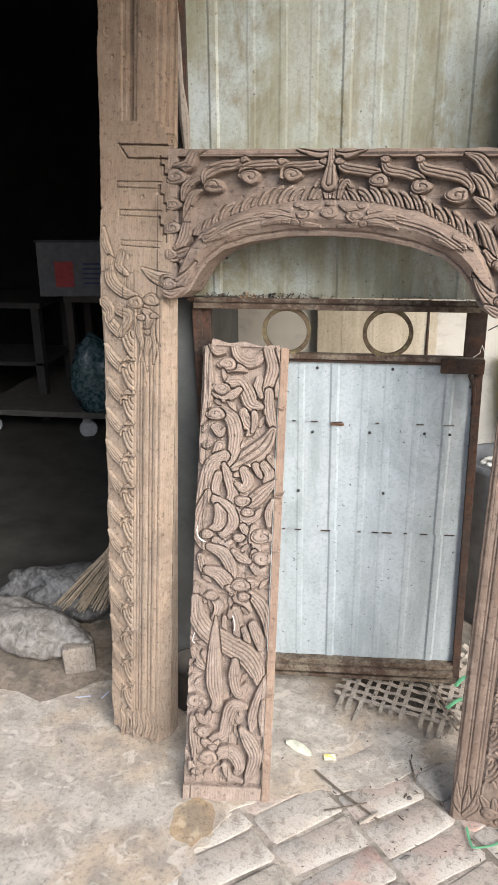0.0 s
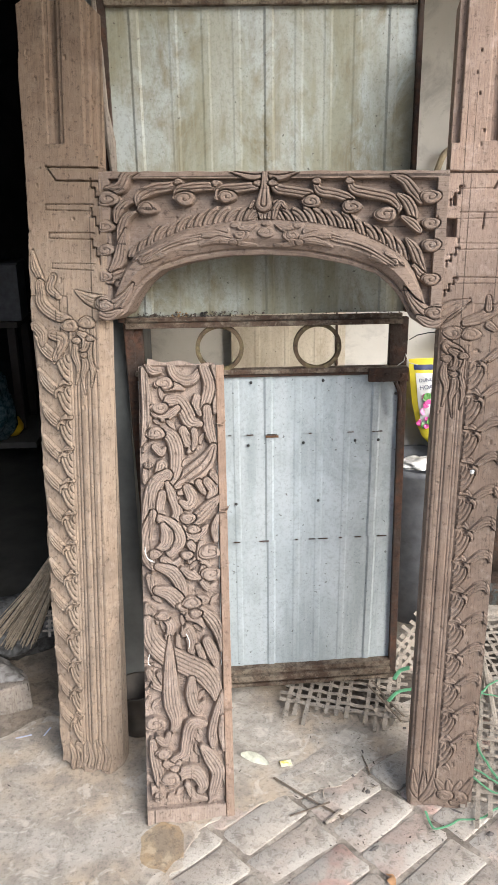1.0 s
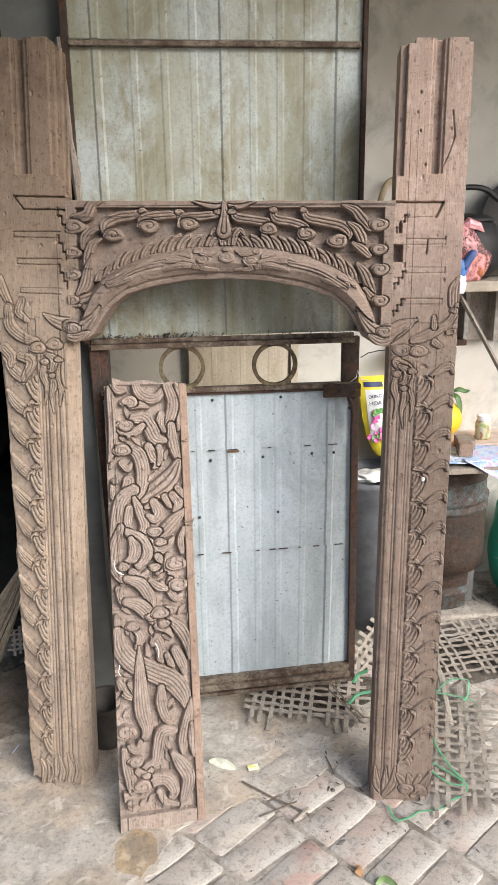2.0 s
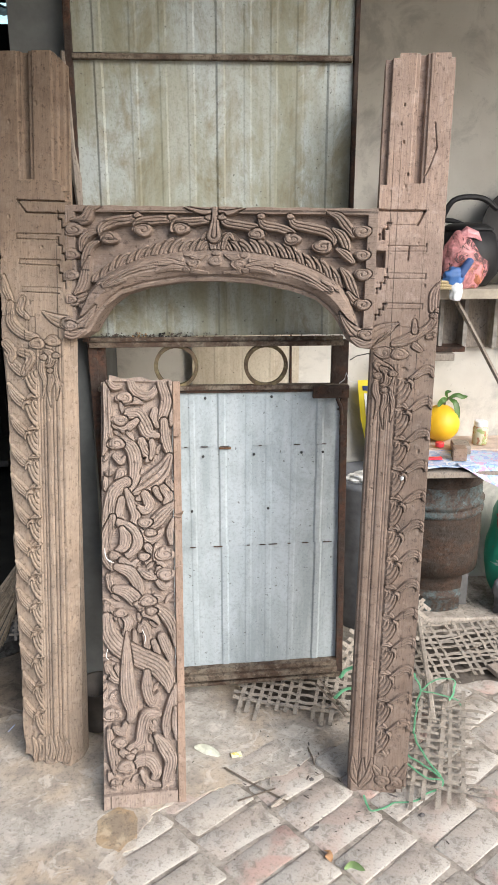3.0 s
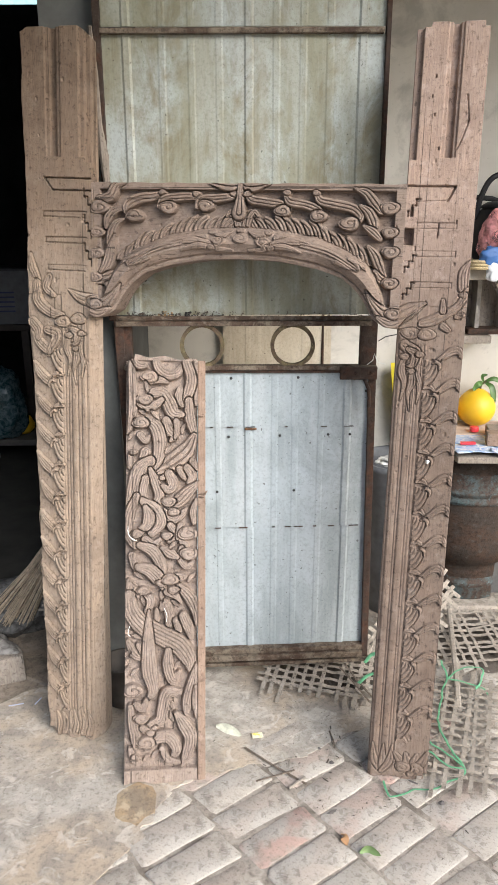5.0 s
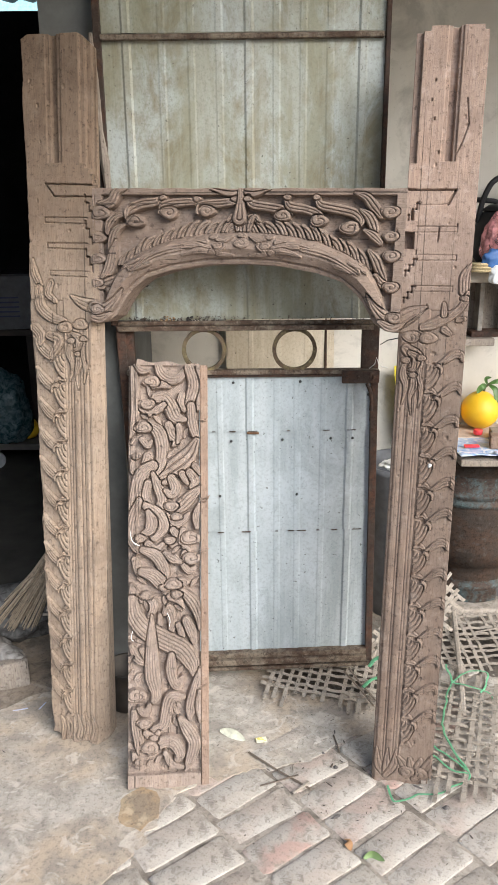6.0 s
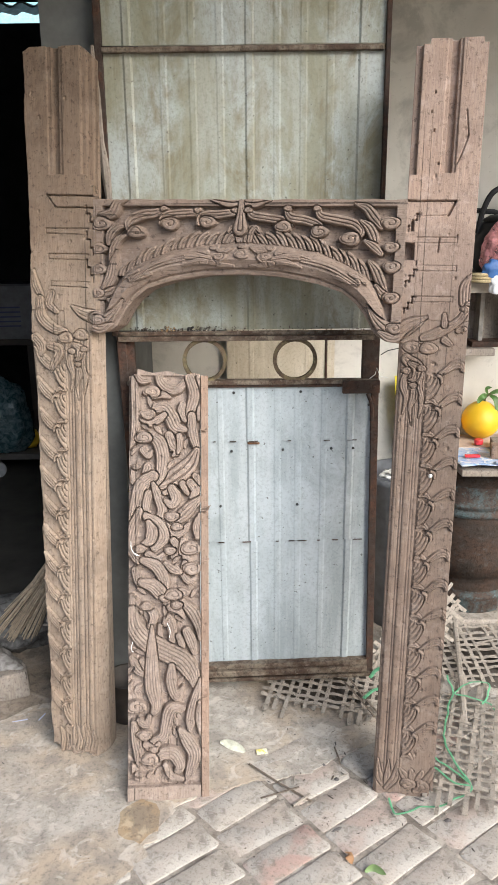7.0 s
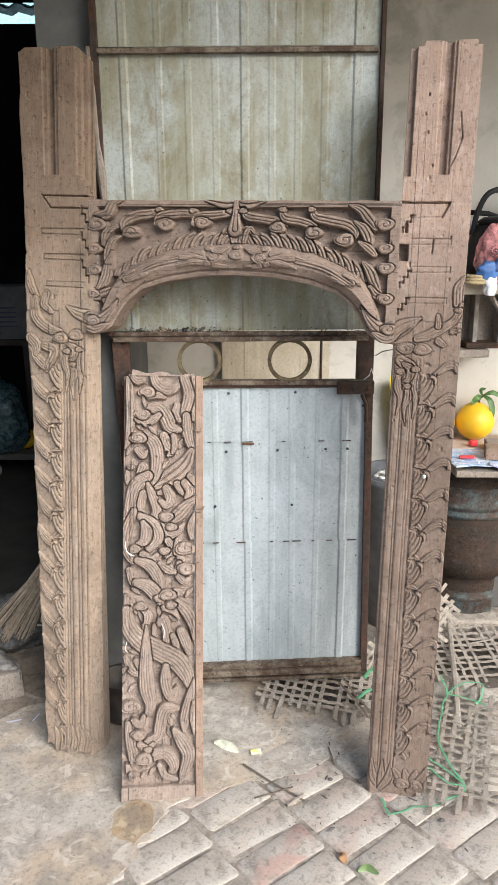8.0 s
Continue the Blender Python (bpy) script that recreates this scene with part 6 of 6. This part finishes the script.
INK = plain_mat("dark_ink", (0.02, 0.03, 0.10), 0.5, bumped=0)
words("D\u00d9NG CHO", 0.019, (-0.074, -0.042, 0.244), INK, bag, (86, -4, 0))
words("HOA V\u00c0", 0.024, (-0.072, -0.046, 0.215), INK, bag, (88, -4, 0))
pillow("print_bar", -0.84, -0.10, 0.875, 0.935, 0.002, INK, "dark printed band", 8, 3)
FLOWERS = [plain_mat("flower_print", c, 0.4, 0, 0.45, 90, 0) for c in ((0.75, 0.10, 0.35), (0.80, 0.28, 0.50), (0.10, 0.27, 0.06))]
rngf = random.Random(21)
for k in range(22):
    x, z, c = rngf.uniform(-0.060, 0.04), rngf.uniform(0.070, 0.195), (0, 1, 2, 0, 2)[k % 5]
    rad = rngf.uniform(0.009, 0.017)
    bm = lathe([(0.0, -0.0012), (rad * 0.7, -0.0010), (rad, 0.0)], 12)
    bmesh.ops.transform(bm, matrix=pose(x, bag_front(x / bag_width(z / 0.33), z / 0.33) - 0.0035, z, -90), verts=bm.verts)
    part("printed_flower", wobble(bm, 0.005, 90, x * 50), FLOWERS[c], bag)

# sacks beyond the drum
gb = tagged(soft_bag("green_sack", (1.46, 3.22, 0.085), (0.13, 0.11, 0.26), print_mat("green_sack_print", (0.04, 0.36, 0.22), [((0.35, 0.04, 0.04), 9, 0.62), ((0.65, 0.72, 0.66), 14, 0.66)]), "green woven sack with red printing, standing full", "sack", 11, 0.14))
soft_bag("grey_plastic_sack", (1.62, 3.15, 0.085), (0.10, 0.12, 0.28), film_mat("grey_sack_film", (0.42, 0.44, 0.46)), "translucent grey plastic sack", "sack", 13, 0.25)
soft_bag("black_plastic_bundle", (1.40, 3.05, 0.085), (0.09, 0.06, 0.10), BLACKP, "small black plastic bundle on the step", "plastic bundle", 15, 0.4)
soft_bag("crumpled_plastic", (1.40, 2.86, 0.0), (0.05, 0.05, 0.03), film_mat("clear_wrap", (0.75, 0.77, 0.78)), "crumpled clear plastic wrapper", "plastic wrapper", 17, 0.5)

# ---------------------------------------------------------------- green strap, twigs, papers and litter
STRAP = plain_mat("green_strap", (0.12, 0.33, 0.18), 0.35, 0, 0.2, 40, 0.1)
strap = tagged(empty("plastic_strap"), "loose light green plastic tie strap on the mats and bricks", "strap")
for pts in ([(0.579, 2.132, 0.006), (0.587, 2.068, 0.006), (0.657, 2.092, 0.006), (0.741, 2.105, 0.008), (0.822, 2.155, 0.02), (0.8, 2.249, 0.028), (0.793, 2.366, 0.03), (0.845, 2.521, 0.035), (0.874, 2.588, 0.045)],
            [(0.874, 2.588, 0.045), (0.95, 2.64, 0.05), (1.019, 2.638, 0.04), (0.965, 2.544, 0.03)],
            [(0.874, 2.588, 0.045), (0.928, 2.568, 0.04), (0.986, 2.55, 0.03), (1.011, 2.489, 0.02)],
            [(0.743, 2.28, 0.026), (0.786, 2.224, 0.026), (0.819, 2.171, 0.026)],
            [(0.735, 2.244, 0.022), (0.774, 2.176, 0.022), (0.821, 2.162, 0.022)],
            [(0.872, 2.668, 0.06), (0.875, 2.62, 0.05), (0.874, 2.588, 0.045)]):
    part("strap_length", tube([(x + 0.006 * noise.noise(Vector((x * 30, y * 30, 1))), y + 0.010 * noise.noise(Vector((x * 22, y * 22, 5))), z + 0.003) for x, y, z in spline(pts, 60)], 0.0034, 6, 0.3), STRAP, strap)
part("strap_end", tube(spline([(0.585, 2.60, 0.10), (0.61, 2.63, 0.11), (0.64, 2.62, 0.13)], 12), 0.007, 6, 0.25), STRAP, strap)
part("strap_end", tube(spline([(0.56, 2.56, 0.045), (0.60, 2.60, 0.05), (0.65, 2.60, 0.06)], 12), 0.007, 6, 0.25), STRAP, strap)

TWIG = wood_mat("twig", (0.20, 0.16, 0.12), (0.09, 0.07, 0.05), (0.15, 0.12, 0.10))
for pts, rad, name, lab, mat in (([(0.165, 2.28, 0.006), (0.25, 2.20, 0.007), (0.348, 2.122, 0.005)], 0.004, "thin_stick", "thin dark stick lying on the floor", TWIG),
                                 ([(0.20, 2.135, 0.005), (0.26, 2.15, 0.012), (0.315, 2.17, 0.014)], 0.0035, "thin_stick", "thin dark stick lying on the floor", TWIG),
                                 ([(0.295, 2.105, 0.005), (0.345, 2.145, 0.010)], 0.006, "wood_chip", "split wooden chip lying on the bricks", BAMBOO),
                                 ([(0.50, 2.62, 0.07), (0.545, 2.56, 0.045), (0.585, 2.48, 0.03)], 0.004, "thin_stick", "thin dark stick lying over the mat", TWIG),
                                 ([(0.52, 2.64, 0.07), (0.555, 2.58, 0.045), (0.60, 2.50, 0.03)], 0.004, "thin_stick", "thin dark stick lying over the mat", TWIG),
                                 ([(0.44, 2.36, 0.004), (0.447, 2.31, 0.006), (0.45, 2.28, 0.003)], 0.0025, "thin_stick", "short dark twig on the floor", TWIG)):
    tagged(part(name, tube(pts, rad, 6, 0.6), mat), lab, "stick")
PALE = plain_mat("pale_leaf", (0.55, 0.56, 0.46), 0.6, 0, 0.3, 40, 0.2)
dl = mesh_object("dry_leaf", *leaf_mesh([(0.07, 2.375, 0.012), (0.10, 2.36, 0.016), (0.13, 2.345, 0.012), (0.155, 2.335, 0.006)], 0.016), PALE, None, "", True)
tagged(dl, "pale dry curled leaf on the floor", "leaf")
dl = mesh_object("dry_leaf", *leaf_mesh([(0.43, 1.935, 0.006), (0.435, 1.915, 0.012), (0.44, 1.895, 0.006)], 0.011), plain_mat("orange_leaf", (0.42, 0.24, 0.12), 0.6), None, "", True)
tagged(dl, "small orange dry leaf on the bricks", "leaf")
dl = mesh_object("green_leaf", *leaf_mesh([(0.47, 1.872, 0.006), (0.495, 1.878, 0.010), (0.525, 1.862, 0.006)], 0.011), plain_mat("green_leaf_blade", (0.16, 0.24, 0.09), 0.5), None, "", True)
tagged(dl, "faded green leaf on the bricks", "leaf")
paper_sheet("paper_scrap", 0.205, 2.335, 0.008, 0.035, 0.024, 10, print_mat("yellow_scrap", (0.75, 0.72, 0.55), [((0.75, 0.62, 0.10), 60, 0.55)]), "yellow and white torn paper scrap on the floor")


def crumbs(name, spots, label, material, seed, size=(0.002, 0.006)):
    """Many little irregular bits over the ground."""
    rng = random.Random(seed)
    vs, fs = [], []
    for x0, x1, y0, y1, n in spots:
        for _ in range(n):
            c = Vector((rng.uniform(x0, x1), rng.uniform(y0, y1), 0.001))
            s = rng.uniform(*size) * rng.choice((0.5, 0.7, 1.0))
            a = rng.uniform(0, 3.14)
            e = rng.choice((1, 1, 1.5, 4))
            b = len(vs)
            for k in range(5):
                t = a + k * 1.2566
                q = Vector((math.cos(t - a) * s * e, math.sin(t - a) * s, 0)) * rng.uniform(0.7, 1.2)
                vs.append(c + Matrix.Rotation(a, 3, "Z") @ q)
            vs.append(c + Vector((0, 0, s * rng.uniform(0.3, 0.8))))
            fs += [(b + k, b + (k + 1) % 5, b + 5) for k in range(5)]
    ob = mesh_object(name, vs, fs, material)
    return tagged(ob, label, "litter", kind="stuff")


crumbs("dirt_crumbs", [(-1.0, 1.4, 1.5, 2.8, 260), (0.2, 0.7, 2.0, 2.6, 220), (0.85, 1.6, 2.5, 3.05, 300)], "dark crumbs of dirt and soot on the floor", plain_mat("dirt_bits", (0.07, 0.055, 0.045), 0.95), 4, (0.001, 0.0035))
crumbs("wood_shavings", [(-1.0, 1.3, 1.5, 2.8, 160), (0.2, 0.8, 2.0, 2.6, 70), (0.9, 1.7, 2.5, 3.1, 260)], "pale wood shavings and straw bits", BAMBOO, 5, (0.002, 0.005))
crumbs("stones", [(0.2, 0.75, 1.95, 2.5, 12)], "a few small dark stones on the paving", plain_mat("stone_bits", (0.10, 0.09, 0.085), 0.9), 6, (0.006, 0.011))
for k in range(26):
    rng = random.Random(40 + k)
    x, y = rng.uniform(1.0, 1.7), rng.uniform(2.62, 3.12)
    a, L = rng.uniform(0, 3.1), rng.uniform(0.05, 0.16)
    z = 0.025 + 0.05 * (y - 2.6)
    tagged(part("kindling_stick", tube([(x, y, z), (x + L * math.cos(a), y + L * math.sin(a) * 0.6, z + rng.uniform(0, 0.02))], rng.uniform(0.003, 0.008), 6, 0.6), BAMBOO if k % 3 else TWIG),
           "splintered stick of kindling on the ground", "kindling", group="kindling by the drum")
bm = box((-0.04, -0.03, 0), (0.045, 0.035, 0.018), 0.004)
tagged(part("wood_chunk", wobble(bm, 0.006, 20), OLD_WOOD), "flat grey chunk of wood on the ground", "wood chunk").matrix_world = pose(1.22, 2.72, 0.02, 4, 6, 20)

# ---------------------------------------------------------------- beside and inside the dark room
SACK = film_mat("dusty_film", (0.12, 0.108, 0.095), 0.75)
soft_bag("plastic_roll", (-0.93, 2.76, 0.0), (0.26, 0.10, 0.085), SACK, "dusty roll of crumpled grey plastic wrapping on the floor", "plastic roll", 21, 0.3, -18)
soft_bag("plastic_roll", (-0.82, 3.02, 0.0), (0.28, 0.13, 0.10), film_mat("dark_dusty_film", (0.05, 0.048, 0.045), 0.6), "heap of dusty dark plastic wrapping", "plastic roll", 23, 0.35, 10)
bm = box((-0.055, -0.045, 0.0), (0.055, 0.045, 0.10), 0.012)
tagged(part("wood_stump", wobble(bm, 0.014, 12), OLD_WOOD), "dusty rough-hewn block end beside the plastic roll", "wood block").matrix_world = pose(-0.69, 2.66, 0.0, 0, 0, 25)
tagged(part("metal_bowl", lathe([(0.0, 0.0), (0.058, 0.0), (0.064, 0.008), (0.066, 0.035), (0.063, 0.04), (0.070, 0.145), (0.075, 0.150), (0.072, 0.154), (0.066, 0.150), (0.060, 0.012), (0.0, 0.010)], 32), plain_mat("tarnished_tin", (0.085, 0.075, 0.065), 0.5, 0.4), None, "", True), "tarnished tin pot standing behind the post", "pot").matrix_world = pose(-0.252, 2.530, 0.0065)
broom = tagged(empty("broom", pose(-0.60, 2.93, 0.05)), "straw broom leaning beside the room opening", "broom")
bm = bmesh.new()
rngb = random.Random(9)
for k in range(90):
    a, b = rngb.uniform(-1, 1), rngb.uniform(-1, 1)
    add = tube([(-0.14 + 0.10 * a - 0.02, -0.05 + 0.04 * b, 0.05 + 0.03 * rngb.random()), (-0.03 + 0.05 * a, 0.0 + 0.02 * b, 0.25), (0.06 + 0.012 * a, 0.02 + 0.01 * b, 0.42)], 0.0022, 4)
    tmpm = bpy.data.meshes.new("tmp")
    add.to_mesh(tmpm)
    add.free()
    bm.from_mesh(tmpm)
    bpy.data.meshes.remove(tmpm)
part("bristles", bm, plain_mat("straw_bristle", (0.30, 0.24, 0.17), 0.8, 0, 0.4, 60, 0), broom, "worn straw bristles")
part("handle", tube([(0.06, 0.02, 0.40), (0.13, 0.06, 0.75), (0.19, 0.10, 1.1)], 0.013, 8), OLD_WOOD, broom)
bask = weave("woven_mat", pose(-0.60, 2.86, 0.16, 30, 0, 10), 7, 5, 0.02, 0.009, "scrap of fine woven bamboo by the broom", 0.0, 0.02, 12)

# Deck, carton and bench colours are lowered to hold the room's shade.
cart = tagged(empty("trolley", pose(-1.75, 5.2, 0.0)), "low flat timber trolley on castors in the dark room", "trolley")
part("deck", box((-0.50, -0.25, 0.16), (0.62, 0.85, 0.20), 0.006), plain_mat("dusty_deck_shaded", (0.075, 0.068, 0.06), 0.85), cart)
for x, y in ((0.22, -0.15), (-0.45, -0.15), (0.22, 0.7), (-0.45, 0.7)):
    bm = lathe([(0.0, -0.014), (0.05, -0.014), (0.058, -0.008), (0.058, 0.008), (0.05, 0.014), (0.0, 0.014)], 28)
    bmesh.ops.transform(bm, matrix=pose(x, y, 0.06, 90, 0, 20), verts=bm.verts)
    w = part("castor_wheel", bm, plain_mat("grey_castor", (0.30, 0.31, 0.32), 0.5), cart, "grey rubber castor wheel")
    part("fork", box((x - 0.025, y - 0.022, 0.10), (x + 0.025, y + 0.022, 0.158), 0.004), plain_mat("zinc", (0.4, 0.4, 0.4), 0.4, 0.7), w)
stool = tagged(empty("stool", pose(-1.48, 5.42, 0.20)), "dark wooden stool standing on the trolley", "stool")
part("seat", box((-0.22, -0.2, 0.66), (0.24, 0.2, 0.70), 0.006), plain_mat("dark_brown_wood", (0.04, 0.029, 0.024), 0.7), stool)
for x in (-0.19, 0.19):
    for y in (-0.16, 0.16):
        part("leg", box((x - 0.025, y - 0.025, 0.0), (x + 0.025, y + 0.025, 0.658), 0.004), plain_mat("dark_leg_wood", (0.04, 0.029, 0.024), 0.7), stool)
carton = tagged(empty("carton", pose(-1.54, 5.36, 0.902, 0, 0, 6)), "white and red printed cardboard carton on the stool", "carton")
part("box_body", box((-0.31, -0.15, 0.0), (0.31, 0.15, 0.34), 0.004), plain_mat("carton_white_shaded", (0.13, 0.13, 0.14), 0.8), carton)
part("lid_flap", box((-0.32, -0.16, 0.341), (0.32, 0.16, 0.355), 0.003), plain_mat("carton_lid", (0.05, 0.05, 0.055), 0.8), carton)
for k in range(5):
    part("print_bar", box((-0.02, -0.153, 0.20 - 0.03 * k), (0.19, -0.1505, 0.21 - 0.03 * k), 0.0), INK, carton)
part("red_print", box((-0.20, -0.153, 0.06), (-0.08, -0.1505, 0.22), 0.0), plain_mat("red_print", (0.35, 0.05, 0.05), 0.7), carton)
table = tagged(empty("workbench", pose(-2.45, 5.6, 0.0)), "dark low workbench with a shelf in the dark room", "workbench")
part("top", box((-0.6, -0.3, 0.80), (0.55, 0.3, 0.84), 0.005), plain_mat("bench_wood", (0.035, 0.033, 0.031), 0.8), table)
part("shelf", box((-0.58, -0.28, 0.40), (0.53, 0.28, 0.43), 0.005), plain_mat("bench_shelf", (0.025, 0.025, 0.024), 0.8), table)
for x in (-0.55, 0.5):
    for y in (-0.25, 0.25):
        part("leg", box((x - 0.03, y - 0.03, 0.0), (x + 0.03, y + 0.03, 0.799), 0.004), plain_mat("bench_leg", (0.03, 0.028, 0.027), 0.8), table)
soft_bag("teal_bag", (-1.43, 5.02, 0.20), (0.16, 0.13, 0.26), film_mat("teal_film", (0.012, 0.045, 0.055)), "dark teal plastic bag on the trolley", "bag", 31, 0.2)
tagged(part("yellow_fruit", lathe([(0.0, 0.0), (0.03, 0.004), (0.05, 0.03), (0.052, 0.05), (0.035, 0.085), (0.0, 0.095)], 24), YELLOW, None, "", True), "yellow fruit lying on the trolley", "fruit").matrix_world = pose(-1.31, 5.10, 0.2005) @ Matrix.Scale(1.35, 4)
LITTER = plain_mat("pale_blue_scrap", (0.55, 0.58, 0.72), 0.6, bumped=0)
for x, y, a, L, w in ((-1.083, 3.60, -50, 0.13, 0.025), (-1.277, 3.40, 65, 0.10, 0.02), (-1.139, 3.91, 10, 0.11, 0.012), (-1.55, 4.6, 20, 0.12, 0.03), (-1.2, 3.15, 40, 0.06, 0.01), (-0.62, 2.50, 15, 0.05, 0.006), (-0.55, 2.52, 70, 0.04, 0.005)):
    paper_sheet("paper_strip", x, y, 0.004, L, w, a, LITTER, "pale blue-white paper strip on the floor")

# ---------------------------------------------------------------- paving bricks
pave = tagged(empty("paving_bricks"), "worn grey-pink bricks paving the yard diagonally", "pavement", kind="structure")
ca, sa = math.cos(radians(37.4)), math.sin(radians(37.4))


def brick_mesh(seed):
    rng = random.Random(seed)
    L, Wd = 0.234, 0.1125
    bm = bmesh.new()
    pts = []
    corners = ((-1, -1), (1, -1), (1, 1), (-1, 1))
    for n, (cx, cy) in enumerate(corners):
        rr = rng.uniform(0.007, 0.024)
        for k in range(2):
            t = math.atan2(cy, cx) + (k - 0.5) * 0.9
            pts.append((cx * (L / 2 - rr) + rr * math.cos(t), cy * (Wd / 2 - rr) + rr * math.sin(t)))
        nx, ny = corners[(n + 1) % 4]
        pts.append(((cx + nx) / 2 * L / 2 * rng.uniform(0.975, 1.0) + (0.03 * rng.uniform(-1, 1) if cy == ny else 0), (cy + ny) / 2 * Wd / 2 * rng.uniform(0.94, 1.0)))
    pts = [(x + rng.uniform(-0.0045, 0.0035), y + rng.uniform(-0.004, 0.004)) for x, y in pts]
    top = [bm.verts.new((x * 0.95, y * 0.90, rng.uniform(-0.0010, 0.0012))) for x, y in pts]
    worn = [bm.verts.new((x * 0.985, y * 0.968, rng.uniform(-0.0026, -0.0008))) for x, y in pts]
    mid = [bm.verts.new((x * 1.0, y * 1.0, -0.0060)) for x, y in pts]
    low = [bm.verts.new((x, y, -0.03)) for x, y in pts]
    bm.faces.new(top)
    for a, b in ((top, worn), (worn, mid), (mid, low)):
        for i in range(12):
            k = (i + 1) % 12
            bm.faces.new((a[i], b[i], b[k], a[k]))
    bmesh.ops.recalc_face_normals(bm, faces=bm.faces)
    me = bpy.data.meshes.new("brick")
    bm.to_mesh(me)
    bm.free()
    me.materials.append(BRICK)
    me.polygons.foreach_set("use_smooth", [True] * len(me.polygons))
    return me


brick_kinds = [brick_mesh(k) for k in range(8)]
edge_xy = [(x, y) for x, y, _ in ring]


def on_concrete(x, y):
    inside = False
    for (x0, y0), (x1, y1) in zip(edge_xy, edge_xy[1:] + edge_xy[:1]):
        if (y0 > y) != (y1 > y) and x < x0 + (y - y0) / (y1 - y0) * (x1 - x0):
            inside = not inside
    return inside


rng = random.Random(77)
count = 0
for row in range(-14, 15):
    for col in range(-12, 13):
        a = 1.51 + 0.12 + 0.24 * col
        b = -1.192 + 0.1160 * row + (0.0, 0.038, -0.021, 0.052)[col % 4]
        x, y = a * ca + b * sa, a * sa - b * ca
        if not (-0.6 < x < 1.9 and 0.9 < y < 3.0) or count >= 300:
            continue
        if all(on_concrete(x + p * 0.11 * ca + q * 0.056 * sa, y + p * 0.11 * sa - q * 0.056 * ca) for p in (-1, 1) for q in (-1, 1)):
            continue
        ob = new("brick", rng.choice(brick_kinds))
        ob.parent = pave
        ob.matrix_basis = pose(x, y, rng.uniform(-0.0016, 0.0022), rng.uniform(-1.1, 1.1), rng.uniform(-0.6, 0.6), 37.4 + rng.uniform(-2.5, 2.5) + (180 if rng.random() < 0.5 else 0))
        count += 1
